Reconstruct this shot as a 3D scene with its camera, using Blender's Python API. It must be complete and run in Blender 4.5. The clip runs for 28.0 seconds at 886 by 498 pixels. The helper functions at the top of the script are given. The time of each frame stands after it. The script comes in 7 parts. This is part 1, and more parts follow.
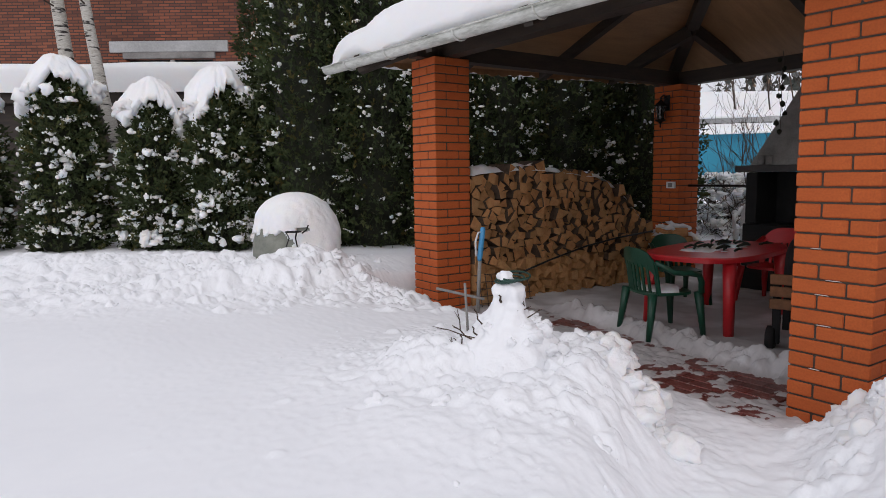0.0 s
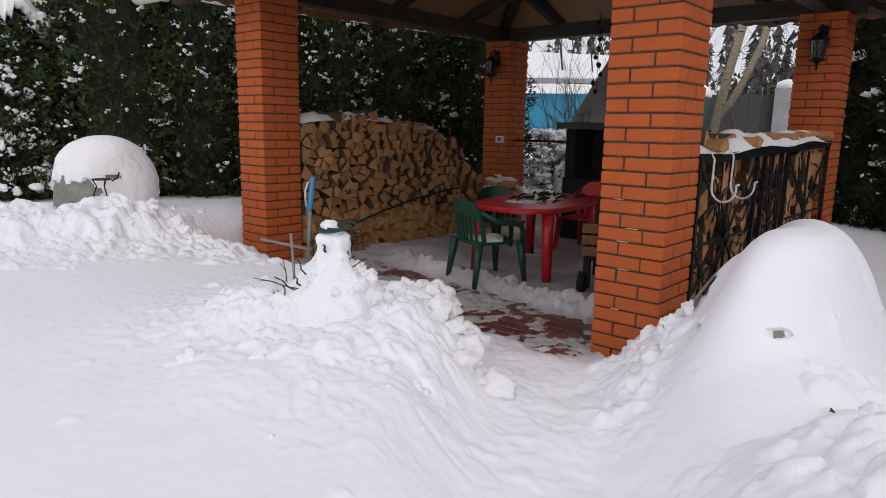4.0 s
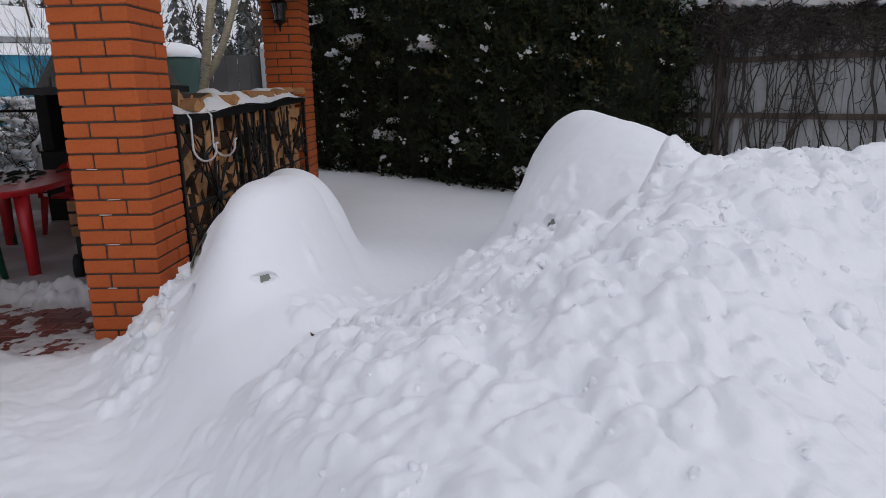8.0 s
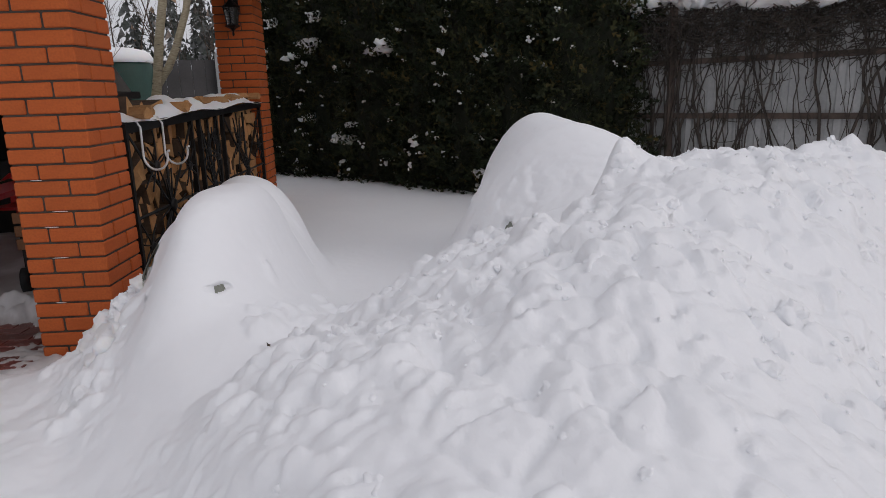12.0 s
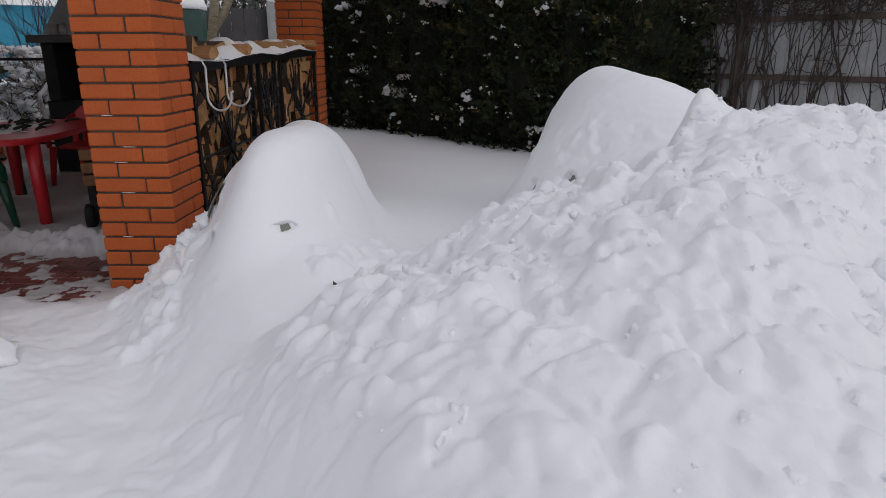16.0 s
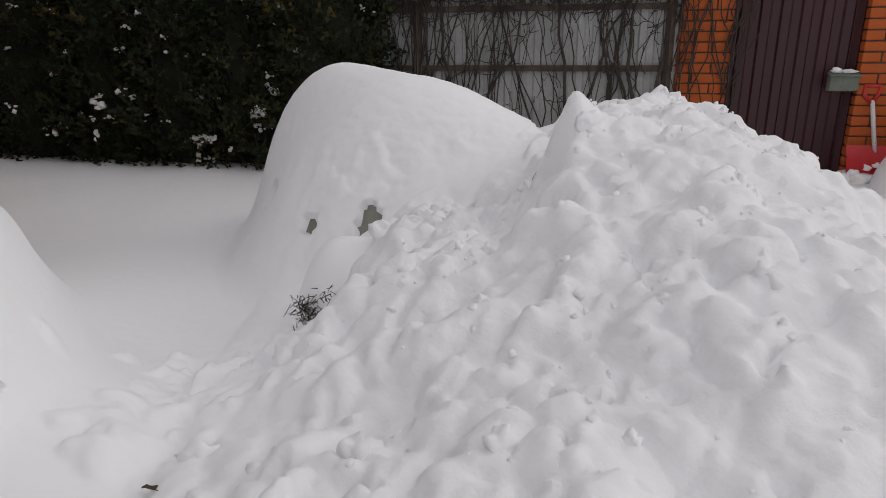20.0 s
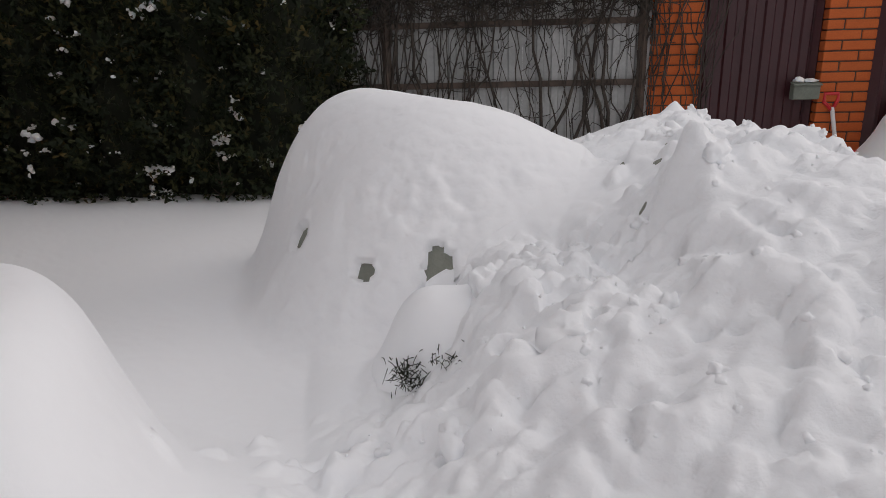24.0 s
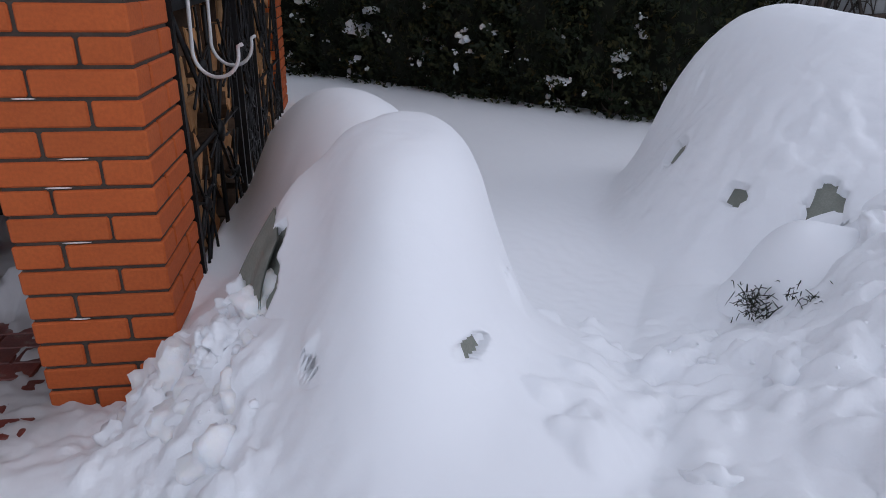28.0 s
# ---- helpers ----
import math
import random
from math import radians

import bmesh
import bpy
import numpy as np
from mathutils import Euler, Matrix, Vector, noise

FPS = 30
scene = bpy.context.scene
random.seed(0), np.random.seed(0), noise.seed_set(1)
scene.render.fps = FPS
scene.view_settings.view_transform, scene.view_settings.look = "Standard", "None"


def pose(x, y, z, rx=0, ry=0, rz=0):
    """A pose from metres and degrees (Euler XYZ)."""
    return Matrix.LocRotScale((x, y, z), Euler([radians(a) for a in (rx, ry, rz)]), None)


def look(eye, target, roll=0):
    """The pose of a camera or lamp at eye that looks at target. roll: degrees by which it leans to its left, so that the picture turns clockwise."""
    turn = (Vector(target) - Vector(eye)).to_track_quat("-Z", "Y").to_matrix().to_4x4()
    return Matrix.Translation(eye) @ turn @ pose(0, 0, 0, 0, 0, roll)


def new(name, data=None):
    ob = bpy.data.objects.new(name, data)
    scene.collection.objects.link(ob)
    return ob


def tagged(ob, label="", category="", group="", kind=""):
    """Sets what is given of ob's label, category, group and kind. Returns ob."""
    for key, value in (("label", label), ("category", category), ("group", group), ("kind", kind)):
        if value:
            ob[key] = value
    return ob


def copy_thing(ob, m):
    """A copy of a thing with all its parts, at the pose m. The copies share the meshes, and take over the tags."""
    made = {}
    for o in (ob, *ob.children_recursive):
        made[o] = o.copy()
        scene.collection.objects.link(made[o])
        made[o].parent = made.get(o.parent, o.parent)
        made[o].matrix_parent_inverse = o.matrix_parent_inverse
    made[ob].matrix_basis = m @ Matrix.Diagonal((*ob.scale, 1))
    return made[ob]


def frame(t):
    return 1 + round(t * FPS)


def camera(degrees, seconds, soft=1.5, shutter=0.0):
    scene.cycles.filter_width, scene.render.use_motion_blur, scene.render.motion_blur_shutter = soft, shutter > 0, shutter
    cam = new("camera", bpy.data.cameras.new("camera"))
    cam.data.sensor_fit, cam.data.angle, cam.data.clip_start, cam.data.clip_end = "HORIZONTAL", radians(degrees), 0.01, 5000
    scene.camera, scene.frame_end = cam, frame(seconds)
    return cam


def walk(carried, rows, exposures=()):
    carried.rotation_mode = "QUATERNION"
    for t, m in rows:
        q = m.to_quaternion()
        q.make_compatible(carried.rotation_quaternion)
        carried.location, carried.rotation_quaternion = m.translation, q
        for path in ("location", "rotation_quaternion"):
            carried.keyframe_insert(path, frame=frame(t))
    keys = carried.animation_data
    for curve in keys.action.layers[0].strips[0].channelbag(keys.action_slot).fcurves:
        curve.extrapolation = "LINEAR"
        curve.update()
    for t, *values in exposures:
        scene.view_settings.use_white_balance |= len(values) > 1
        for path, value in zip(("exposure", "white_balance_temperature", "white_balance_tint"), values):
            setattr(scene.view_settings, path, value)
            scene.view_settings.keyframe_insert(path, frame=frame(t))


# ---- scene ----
cam = camera(68.0, 28.0, soft=0.9)
PATH = [
    (0, (-3.301, -1.312, 1.251), (-2.171, 0.323, 1.03), -0.7),
    (0.5, (-3.3, -1.307, 1.255), (-2.16, 0.322, 1.04), -1.0),
    (1, (-3.297, -1.33, 1.247), (-2.232, 0.359, 1.12), -2.1),
    (1.5, (-3.296, -1.312, 1.254), (-2.188, 0.345, 1.089), -2.2),
    (2, (-3.301, -1.322, 1.252), (-2.167, 0.311, 1.046), -1.8),
    (2.5, (-3.303, -1.328, 1.28), (-2.116, 0.26, 1.013), -0.1),
    (4.5, (-3.208, -1.344, 1.217), (-1.607, -0.209, 0.835), 0.5),
    (5, (-3.223, -1.376, 1.236), (-1.505, -0.432, 0.84), -0.1),
    (5.5, (-3.191, -1.385, 1.222), (-1.4, -0.588, 0.827), 0.1),
    (6, (-3.173, -1.41, 1.22), (-1.31, -0.818, 0.798), -0.4),
    (6.5, (-3.154, -1.434, 1.215), (-1.252, -1.011, 0.767), -0.4),
    (7, (-3.154, -1.457, 1.22), (-1.229, -1.164, 0.763), -0.8),
    (7.5, (-3.149, -1.485, 1.219), (-1.209, -1.32, 0.764), -1.3),
    (8, (-3.141, -1.507, 1.212), (-1.197, -1.455, 0.744), -1.2),
    (8.5, (-3.136, -1.527, 1.208), (-1.201, -1.611, 0.707), -1.3),
    (9, (-3.121, -1.553, 1.206), (-1.195, -1.756, 0.708), -2.0),
    (9.5, (-3.111, -1.574, 1.2), (-1.205, -1.905, 0.692), -2.5),
    (10, (-3.108, -1.589, 1.203), (-1.217, -2.038, 0.728), -2.5),
    (10.5, (-3.116, -1.586, 1.201), (-1.235, -2.069, 0.723), -2.8),
    (11, (-3.129, -1.567, 1.21), (-1.22, -1.929, 0.736), -2.6),
    (11.5, (-3.134, -1.544, 1.217), (-1.207, -1.715, 0.71), -2.0),
    (12, (-3.134, -1.533, 1.221), (-1.189, -1.591, 0.757), -1.8),
    (12.5, (-3.148, -1.512, 1.225), (-1.2, -1.422, 0.78), -1.6),
    (13, (-3.157, -1.488, 1.232), (-1.214, -1.264, 0.815), -1.3),
    (13.5, (-3.153, -1.464, 1.226), (-1.23, -1.105, 0.813), -0.7),
    (15.5, (-3.165, -1.418, 1.183), (-1.28, -0.977, 0.679), -0.8),
    (16, (-3.13, -1.425, 1.164), (-1.215, -1.368, 0.589), -0.1),
    (16.5, (-2.964, -1.482, 1.15), (-1.058, -1.742, 0.603), -1.4),
    (17, (-2.845, -1.486, 1.164), (-0.967, -1.875, 0.597), -0.4),
    (17.5, (-2.73, -1.377, 1.17), (-0.909, -1.991, 0.617), 0.4),
    (18, (-2.64, -1.211, 1.187), (-0.839, -1.883, 0.637), -1.4),
    (18.5, (-2.542, -1.139, 1.165), (-0.742, -1.838, 0.646), 0.5),
    (19, (-2.375, -1.092, 1.166), (-0.654, -1.93, 0.587), -1.7),
    (19.5, (-2.245, -1.022, 1.19), (-0.569, -1.938, 0.596), 0.2),
    (20, (-2.151, -0.888, 1.19), (-0.544, -1.911, 0.58), -0.5),
    (20.5, (-2.03, -0.747, 1.203), (-0.456, -1.781, 0.53), -1.1),
    (21, (-1.924, -0.687, 1.193), (-0.356, -1.774, 0.595), -3.2),
    (21.5, (-1.791, -0.67, 1.218), (-0.34, -1.876, 0.556), -3.5),
    (23.5, (-1.628, -0.561, 1.25), (-0.218, -1.849, 0.656), -1.2),
    (24, (-1.619, -0.551, 1.249), (-0.172, -1.801, 0.662), -1.5),
    (24.5, (-1.616, -0.514, 1.241), (-0.086, -1.648, 0.63), -1.4),
    (25, (-1.581, -0.45, 1.209), (0.141, -1.232, 0.561), -1.5),
    (25.5, (-1.585, -0.412, 1.197), (0.2, -0.971, 0.49), -1.1),
    (26, (-1.589, -0.407, 1.185), (0.171, -1.025, 0.464), 0.2),
    (26.5, (-1.606, -0.413, 1.18), (0.139, -1.059, 0.448), 0.0),
    (27, (-1.63, -0.453, 1.183), (0.154, -1.018, 0.48), -0.0),
    (27.5, (-1.654, -0.507, 1.163), (0.156, -0.931, 0.426), -0.5),
    (28, (-1.72, -0.513, 1.156), (0.112, -0.773, 0.397), 0.8),
]
# the clip's own exposure and white balance: seconds, stops, kelvin, tint
TONES = [(0, 0.13, 6500, 16), (2, 0.18, 6650, 16), (5, 0.10, 6500, 16), (6, 0.0, 6450, 16), (7, -0.08, 6350, 16), (9, -0.25, 6150, 15), (11, -0.25, 6550, 16), (12, -0.25, 6600, 16), (13, -0.16, 6650, 16), (16, -0.26, 6450, 16), (18, -0.25, 6650, 16), (20, -0.23, 6900, 15), (24, -0.15, 6900, 15), (25, -0.18, 6800, 15), (26, -0.14, 6500, 16), (27, -0.14, 6050, 16), (28, -0.14, 5850, 16)]
walk(cam, [(t, look(eye, target, roll)) for t, eye, target, roll in PATH], TONES)

# ---- sky and light: a bright overcast winter day ----
world = bpy.data.worlds.new("winter_sky")
scene.world = world
world.use_nodes = True
wn, wl = world.node_tree.nodes, world.node_tree.links
sky = wn.new("ShaderNodeTexSky")
sky.sky_type, sky.sun_disc = "NISHITA", False
sky.sun_elevation, sky.sun_rotation = radians(38), radians(215)
sky.air_density, sky.dust_density = 1.0, 4.0
soft_sky = wn.new("ShaderNodeHueSaturation")
soft_sky.inputs["Saturation"].default_value = 0.40
wl.new(sky.outputs[0], soft_sky.inputs["Color"])
cover = wn.new("ShaderNodeMix")
cover.data_type = "RGBA"
cover.inputs[0].default_value = 0.72
cover.inputs[7].default_value = (6.7, 7.0, 7.42, 1)
wl.new(soft_sky.outputs[0], cover.inputs[6])
wl.new(cover.outputs[2], wn["Background"].inputs["Color"])
wn["Background"].inputs["Strength"].default_value = 0.107
sun = new("sun", bpy.data.lights.new("sun", "SUN"))
sun.data.energy, sun.data.angle, sun.data.color = 0.16, radians(90), (1.0, 0.98, 0.95)
sun.matrix_world = look((0, 0, 0), (0.45, 0.10, -1.0))


# ---- materials ----
def material(name, rough=0.8, metal=0.0):
    m = bpy.data.materials.new(name)
    m.use_nodes = True
    b = m.node_tree.nodes["Principled BSDF"]
    b.inputs["Roughness"].default_value, b.inputs["Metallic"].default_value = rough, metal
    return m, m.node_tree.nodes, m.node_tree.links, b


def noise_node(n, l, scale, detail=4, rough=0.55, coord="Object", stretch=None):
    t = n.new("ShaderNodeTexCoord")
    x = n.new("ShaderNodeTexNoise")
    x.inputs["Scale"].default_value, x.inputs["Detail"].default_value, x.inputs["Roughness"].default_value = scale, detail, rough
    if stretch:
        mp = n.new("ShaderNodeMapping")
        mp.inputs["Scale"].default_value = stretch
        l.new(t.outputs[coord], mp.inputs[0])
        l.new(mp.outputs[0], x.inputs["Vector"])
    else:
        l.new(t.outputs[coord], x.inputs["Vector"])
    return x


def ramp(n, l, source, stops):
    r = n.new("ShaderNodeValToRGB")
    e = r.color_ramp.elements
    while len(e) < len(stops):
        e.new(0.5)
    for k, (p, c) in enumerate(stops):
        e[k].position, e[k].color = p, (*c, 1)
    l.new(source, r.inputs[0])
    return r


def bump(n, l, b, source, strength, distance):
    x = n.new("ShaderNodeBump")
    x.inputs["Strength"].default_value, x.inputs["Distance"].default_value = strength, distance
    l.new(source, x.inputs["Height"])
    l.new(x.outputs[0], b.inputs["Normal"])


def mix(n, l, a, b, fac, mode="MIX"):
    x = n.new("ShaderNodeMix")
    x.data_type, x.blend_type = "RGBA", mode
    for s, v in ((x.inputs[0], fac), (x.inputs[6], a), (x.inputs[7], b)):
        if hasattr(v, "links"):
            l.new(v, s)
        elif isinstance(v, tuple):
            s.default_value = (*v, 1)
        else:
            s.default_value = v
    return x.outputs[2]


def mottled(name, stops, scale=6.0, rough=0.8, metal=0.0, grain=60.0, depth=0.004, stretch=None, vary=0.0, coord="Object"):
    """A surface of a few close colours, with fine grain; vary: how far single pieces differ."""
    m, n, l, b = material(name, rough, metal)
    big = noise_node(n, l, scale, 5, 0.6, coord, stretch)
    fine = noise_node(n, l, grain, 3, 0.6, coord, stretch)
    c = ramp(n, l, big.outputs[0], stops).outputs[0]
    c = mix(n, l, c, ramp(n, l, fine.outputs[0], ((0.3, (0.72, 0.72, 0.72)), (0.7, (1, 1, 1)))).outputs[0], 0.7, "MULTIPLY")
    if vary:
        o = n.new("ShaderNodeObjectInfo")
        k = ramp(n, l, o.outputs["Random"], ((0.0, (1 - vary,) * 3), (0.5, (1, 1 - vary * 0.3, 1 - vary * 0.4)), (1.0, (1 - vary * 0.5,) * 3)))
        c = mix(n, l, c, k.outputs[0], 1.0, "MULTIPLY")
    l.new(c, b.inputs["Base Color"])
    bump(n, l, b, fine.outputs[0], 0.5, depth)
    return m


def snow_material(name="snow", lumpy=False):
    m, n, l, b = material(name, 0.75)
    big, fine = noise_node(n, l, 3.0, 5), noise_node(n, l, 55.0, 6, 0.65)
    c = ramp(n, l, big.outputs[0], ((0.3, (0.932, 0.945, 0.965)), (0.65, (0.952, 0.964, 0.980)))).outputs[0]
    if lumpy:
        # grey, trampled snow under the roof; the roof's shade is in this colour too
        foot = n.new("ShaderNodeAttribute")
        foot.attribute_name = "trodden_shade"
        greyed = n.new("ShaderNodeMix")
        greyed.data_type = "RGBA"
        l.new(foot.outputs["Fac"], greyed.inputs[0])
        l.new(c, greyed.inputs[6])
        greyed.inputs[7].default_value = (0.43, 0.41, 0.405, 1)
        c = greyed.outputs[2]
    l.new(c, b.inputs["Base Color"])
    b.inputs["Subsurface Weight"].default_value, b.inputs["Subsurface Scale"].default_value = 0.0 if lumpy else 0.8, 0.028
    b.inputs["Subsurface Radius"].default_value = (0.8, 0.9, 1.0)
    if not lumpy:
        soft = noise_node(n, l, 13.0, 4, 0.6)
        add = n.new("ShaderNodeMath")
        add.operation = "MULTIPLY_ADD"
        l.new(fine.outputs[0], add.inputs[0])
        add.inputs[1].default_value = 0.45
        l.new(soft.outputs[0], add.inputs[2])
        bump(n, l, b, add.outputs[0], 0.40, 0.016)
        return m
    # crumbly relief where the snow was thrown up
    at = n.new("ShaderNodeAttribute")
    at.attribute_name = "thrown"
    mid = noise_node(n, l, 17.0, 6, 0.62)
    cells = n.new("ShaderNodeTexVoronoi")
    cells.feature, cells.inputs["Scale"].default_value = "SMOOTH_F1", 21.0
    tc = n.new("ShaderNodeTexCoord")
    l.new(tc.outputs["Object"], cells.inputs["Vector"])
    a, c2, d = (n.new("ShaderNodeMath") for _ in range(3))
    a.operation = "SUBTRACT"
    l.new(mid.outputs[0], a.inputs[0])
    l.new(cells.outputs["Distance"], a.inputs[1])
    c2.operation = "MULTIPLY"
    l.new(a.outputs[0], c2.inputs[0])
    l.new(at.outputs["Fac"], c2.inputs[1])
    d.operation = "MULTIPLY_ADD"
    l.new(fine.outputs[0], d.inputs[0])
    d.inputs[1].default_value = 0.022
    l.new(c2.outputs[0], d.inputs[2])
    bump(n, l, b, d.outputs[0], 0.45, 0.022)
    return m


SNOW = snow_material()
THROWN_SNOW = snow_material("lying_snow", True)
BRICK = mottled("orange_brick", ((0.3, (0.50, 0.100, 0.018)), (0.55, (0.57, 0.125, 0.024)), (0.75, (0.45, 0.082, 0.015))), 3.5, 0.85, grain=90, depth=0.0015, vary=0.10)
MORTAR = mottled("dark_mortar", ((0.3, (0.055, 0.042, 0.034)), (0.7, (0.10, 0.078, 0.06))), 12, 0.95, grain=150)
DARK_WOOD = mottled("dark_stained_timber", ((0.3, (0.022, 0.015, 0.011)), (0.7, (0.05, 0.033, 0.022))), 3, 0.6, grain=40, stretch=(1, 1, 6))
BOARD = mottled("brown_ceiling_board", ((0.3, (0.24, 0.125, 0.055)), (0.7, (0.36, 0.19, 0.085))), 2, 0.6, grain=30, stretch=(1, 6, 1))
LOG_END = mottled("split_birch_wood", ((0.25, (0.40, 0.19, 0.066)), (0.5, (0.56, 0.30, 0.118)), (0.75, (0.64, 0.38, 0.17))), 9, 0.85, grain=80, vary=0.38)
BARK = mottled("firewood_bark", ((0.3, (0.05, 0.03, 0.02)), (0.7, (0.13, 0.085, 0.055))), 14, 0.95, grain=60)
IRON = mottled("black_wrought_iron", ((0.3, (0.010, 0.010, 0.011)), (0.7, (0.025, 0.024, 0.024))), 10, 0.5, 0.6, grain=100, depth=0.001)
GREEN_PLASTIC = mottled("dark_green_plastic", ((0.3, (0.004, 0.050, 0.028)), (0.7, (0.007, 0.068, 0.037))), 5, 0.38, grain=120, depth=0.0004)
RED_PLASTIC = mottled("red_plastic", ((0.3, (0.52, 0.016, 0.022)), (0.7, (0.62, 0.024, 0.030))), 5, 0.35, grain=120, depth=0.0004)
WHITE_PAINT = mottled("white_painted_metal", ((0.3, (0.70, 0.70, 0.70)), (0.7, (0.80, 0.80, 0.79))), 15, 0.4, grain=150, depth=0.0005)
GUTTER = mottled("grimy_white_gutter", ((0.32, (0.40, 0.41, 0.36)), (0.5, (0.66, 0.67, 0.62)), (0.7, (0.76, 0.77, 0.73))), 5, 0.45, grain=20, depth=0.0006, stretch=(1, 0.6, 4))
FABRIC = mottled("grey_green_cover_fabric", ((0.3, (0.20, 0.21, 0.18)), (0.7, (0.33, 0.34, 0.29))), 9, 0.95, grain=220, depth=0.002)
BLACK = mottled("sooty_black_steel", ((0.3, (0.008, 0.008, 0.009)), (0.7, (0.02, 0.02, 0.02))), 8, 0.7, 0.3, grain=60)
CONCRETE = mottled("grey_concrete", ((0.3, (0.22, 0.21, 0.20)), (0.7, (0.36, 0.35, 0.33))), 5, 0.9, grain=70, depth=0.002)
PAVER = mottled("wet_red_paver", ((0.3, (0.13, 0.032, 0.026)), (0.54, (0.21, 0.056, 0.042)), (0.60, (0.24, 0.13, 0.115)), (0.72, (0.30, 0.24, 0.23))), 11, 0.4, grain=120, depth=0.002, vary=0.35)
TWIG = mottled("bare_brown_twig", ((0.3, (0.045, 0.030, 0.022)), (0.7, (0.10, 0.07, 0.05))), 20, 0.9, grain=80)
VINE = mottled("dry_grey_vine", ((0.3, (0.030, 0.024, 0.020)), (0.7, (0.085, 0.068, 0.055))), 8, 0.95, grain=60)
SHEET = mottled("weathered_white_sheet", ((0.3, (0.36, 0.365, 0.36)), (0.6, (0.50, 0.505, 0.50)), (0.75, (0.42, 0.42, 0.405))), 1.5, 0.55, grain=30, depth=0.0008)
RAIL = mottled("rusty_brown_rail", ((0.3, (0.055, 0.038, 0.03)), (0.7, (0.12, 0.085, 0.065))), 9, 0.8, grain=70)
MAROON = mottled("maroon_profiled_steel", ((0.3, (0.040, 0.008, 0.011)), (0.7, (0.056, 0.011, 0.015))), 1.5, 0.45, grain=90, depth=0.0004)
BLUE_SHEET = mottled("turquoise_sheet", ((0.3, (0.010, 0.22, 0.34)), (0.7, (0.016, 0.28, 0.41))), 1.2, 0.5, grain=30, depth=0.0005)
SLATE = mottled("dull_grey_fence_board", ((0.3, (0.055, 0.052, 0.052)), (0.7, (0.085, 0.08, 0.08))), 2, 0.8, grain=40)
TANK = mottled("dark_green_tank", ((0.3, (0.008, 0.045, 0.032)), (0.7, (0.014, 0.065, 0.045))), 3, 0.5, grain=60)


def birch_bark(name, pale, worn):
    m, n, l, b = material(name, 0.8)
    big = noise_node(n, l, 5.0, 3, 0.5, stretch=(1, 1, 4))
    fine = noise_node(n, l, 30.0, 3, 0.6, stretch=(0.6, 0.6, 3))
    c = ramp(n, l, big.outputs[0], ((worn, pale), (worn + 0.08, (0.035, 0.03, 0.028))))
    c2 = ramp(n, l, fine.outputs[0], ((0.4, (1, 1, 1)), (0.7, (0.6, 0.57, 0.52))))
    l.new(mix(n, l, c.outputs[0], c2.outputs[0], 1.0, "MULTIPLY"), b.inputs["Base Color"])
    bump(n, l, b, fine.outputs[0], 0.5, 0.004)
    return m


BIRCH = birch_bark("white_birch_bark", (0.60, 0.58, 0.53), 0.56)
YELLOW_BIRCH = birch_bark("yellowed_birch_bark", (0.50, 0.44, 0.31), 0.63)


def foliage_material(name, a, b_, c_):
    m, n, l, b = material(name, 0.75)
    b.inputs["Specular IOR Level"].default_value = 0.30
    g = n.new("ShaderNodeNewGeometry")
    k = ramp(n, l, g.outputs["Random Per Island"], ((0.0, a), (0.55, b_), (0.9, c_), (1.0, (c_[0] * 1.6, c_[1] * 1.05, c_[2] * 0.7))))
    big = noise_node(n, l, 2.2, 3)
    d = ramp(n, l, big.outputs[0], ((0.35, (0.6, 0.6, 0.6)), (0.65, (1, 1, 1))))
    l.new(mix(n, l, k.outputs[0], d.outputs[0], 1.0, "MULTIPLY"), b.inputs["Base Color"])
    return m


THUJA = foliage_material("thuja_foliage", (0.029, 0.044, 0.014), (0.047, 0.069, 0.022), (0.074, 0.090, 0.030))
# darker copy of the thuja greens: the boundary hedge's shade is in its colour
DARK_THUJA = foliage_material("shaded_thuja_foliage", (0.009, 0.015, 0.005), (0.017, 0.026, 0.008), (0.050, 0.052, 0.017))
THUJA_CORE = mottled("near_black_green", ((0.3, (0.010, 0.013, 0.006)), (0.7, (0.022, 0.024, 0.012))), 8, 0.95, grain=30)


def brick_wall_material():
    m, n, l, b = material("brown_brick_wall", 0.85)
    t = n.new("ShaderNodeTexCoord")
    x = n.new("ShaderNodeTexBrick")
    x.inputs["Scale"].default_value = 1.0
    x.inputs["Brick Width"].default_value, x.inputs["Row Height"].default_value = 0.21, 0.058
    x.inputs["Mortar Size"].default_value, x.inputs["Mortar Smooth"].default_value = 0.009, 0.1
    x.inputs["Bias"].default_value = -0.1
    x.inputs["Color1"].default_value, x.inputs["Color2"].default_value = (0.29, 0.100, 0.052, 1), (0.115, 0.044, 0.030, 1)
    x.inputs["Mortar"].default_value = (0.065, 0.042, 0.036, 1)
    l.new(t.outputs["UV"], x.inputs["Vector"])
    big = noise_node(n, l, 0.7, 4)
    d = ramp(n, l, big.outputs[0], ((0.3, (0.75, 0.72, 0.7)), (0.7, (1.05, 1, 1))))
    l.new(mix(n, l, x.outputs["Color"], d.outputs[0], 1.0, "MULTIPLY"), b.inputs["Base Color"])
    bump(n, l, b, x.outputs["Fac"], -0.4, 0.006)
    return m


HOUSE_BRICK = brick_wall_material()


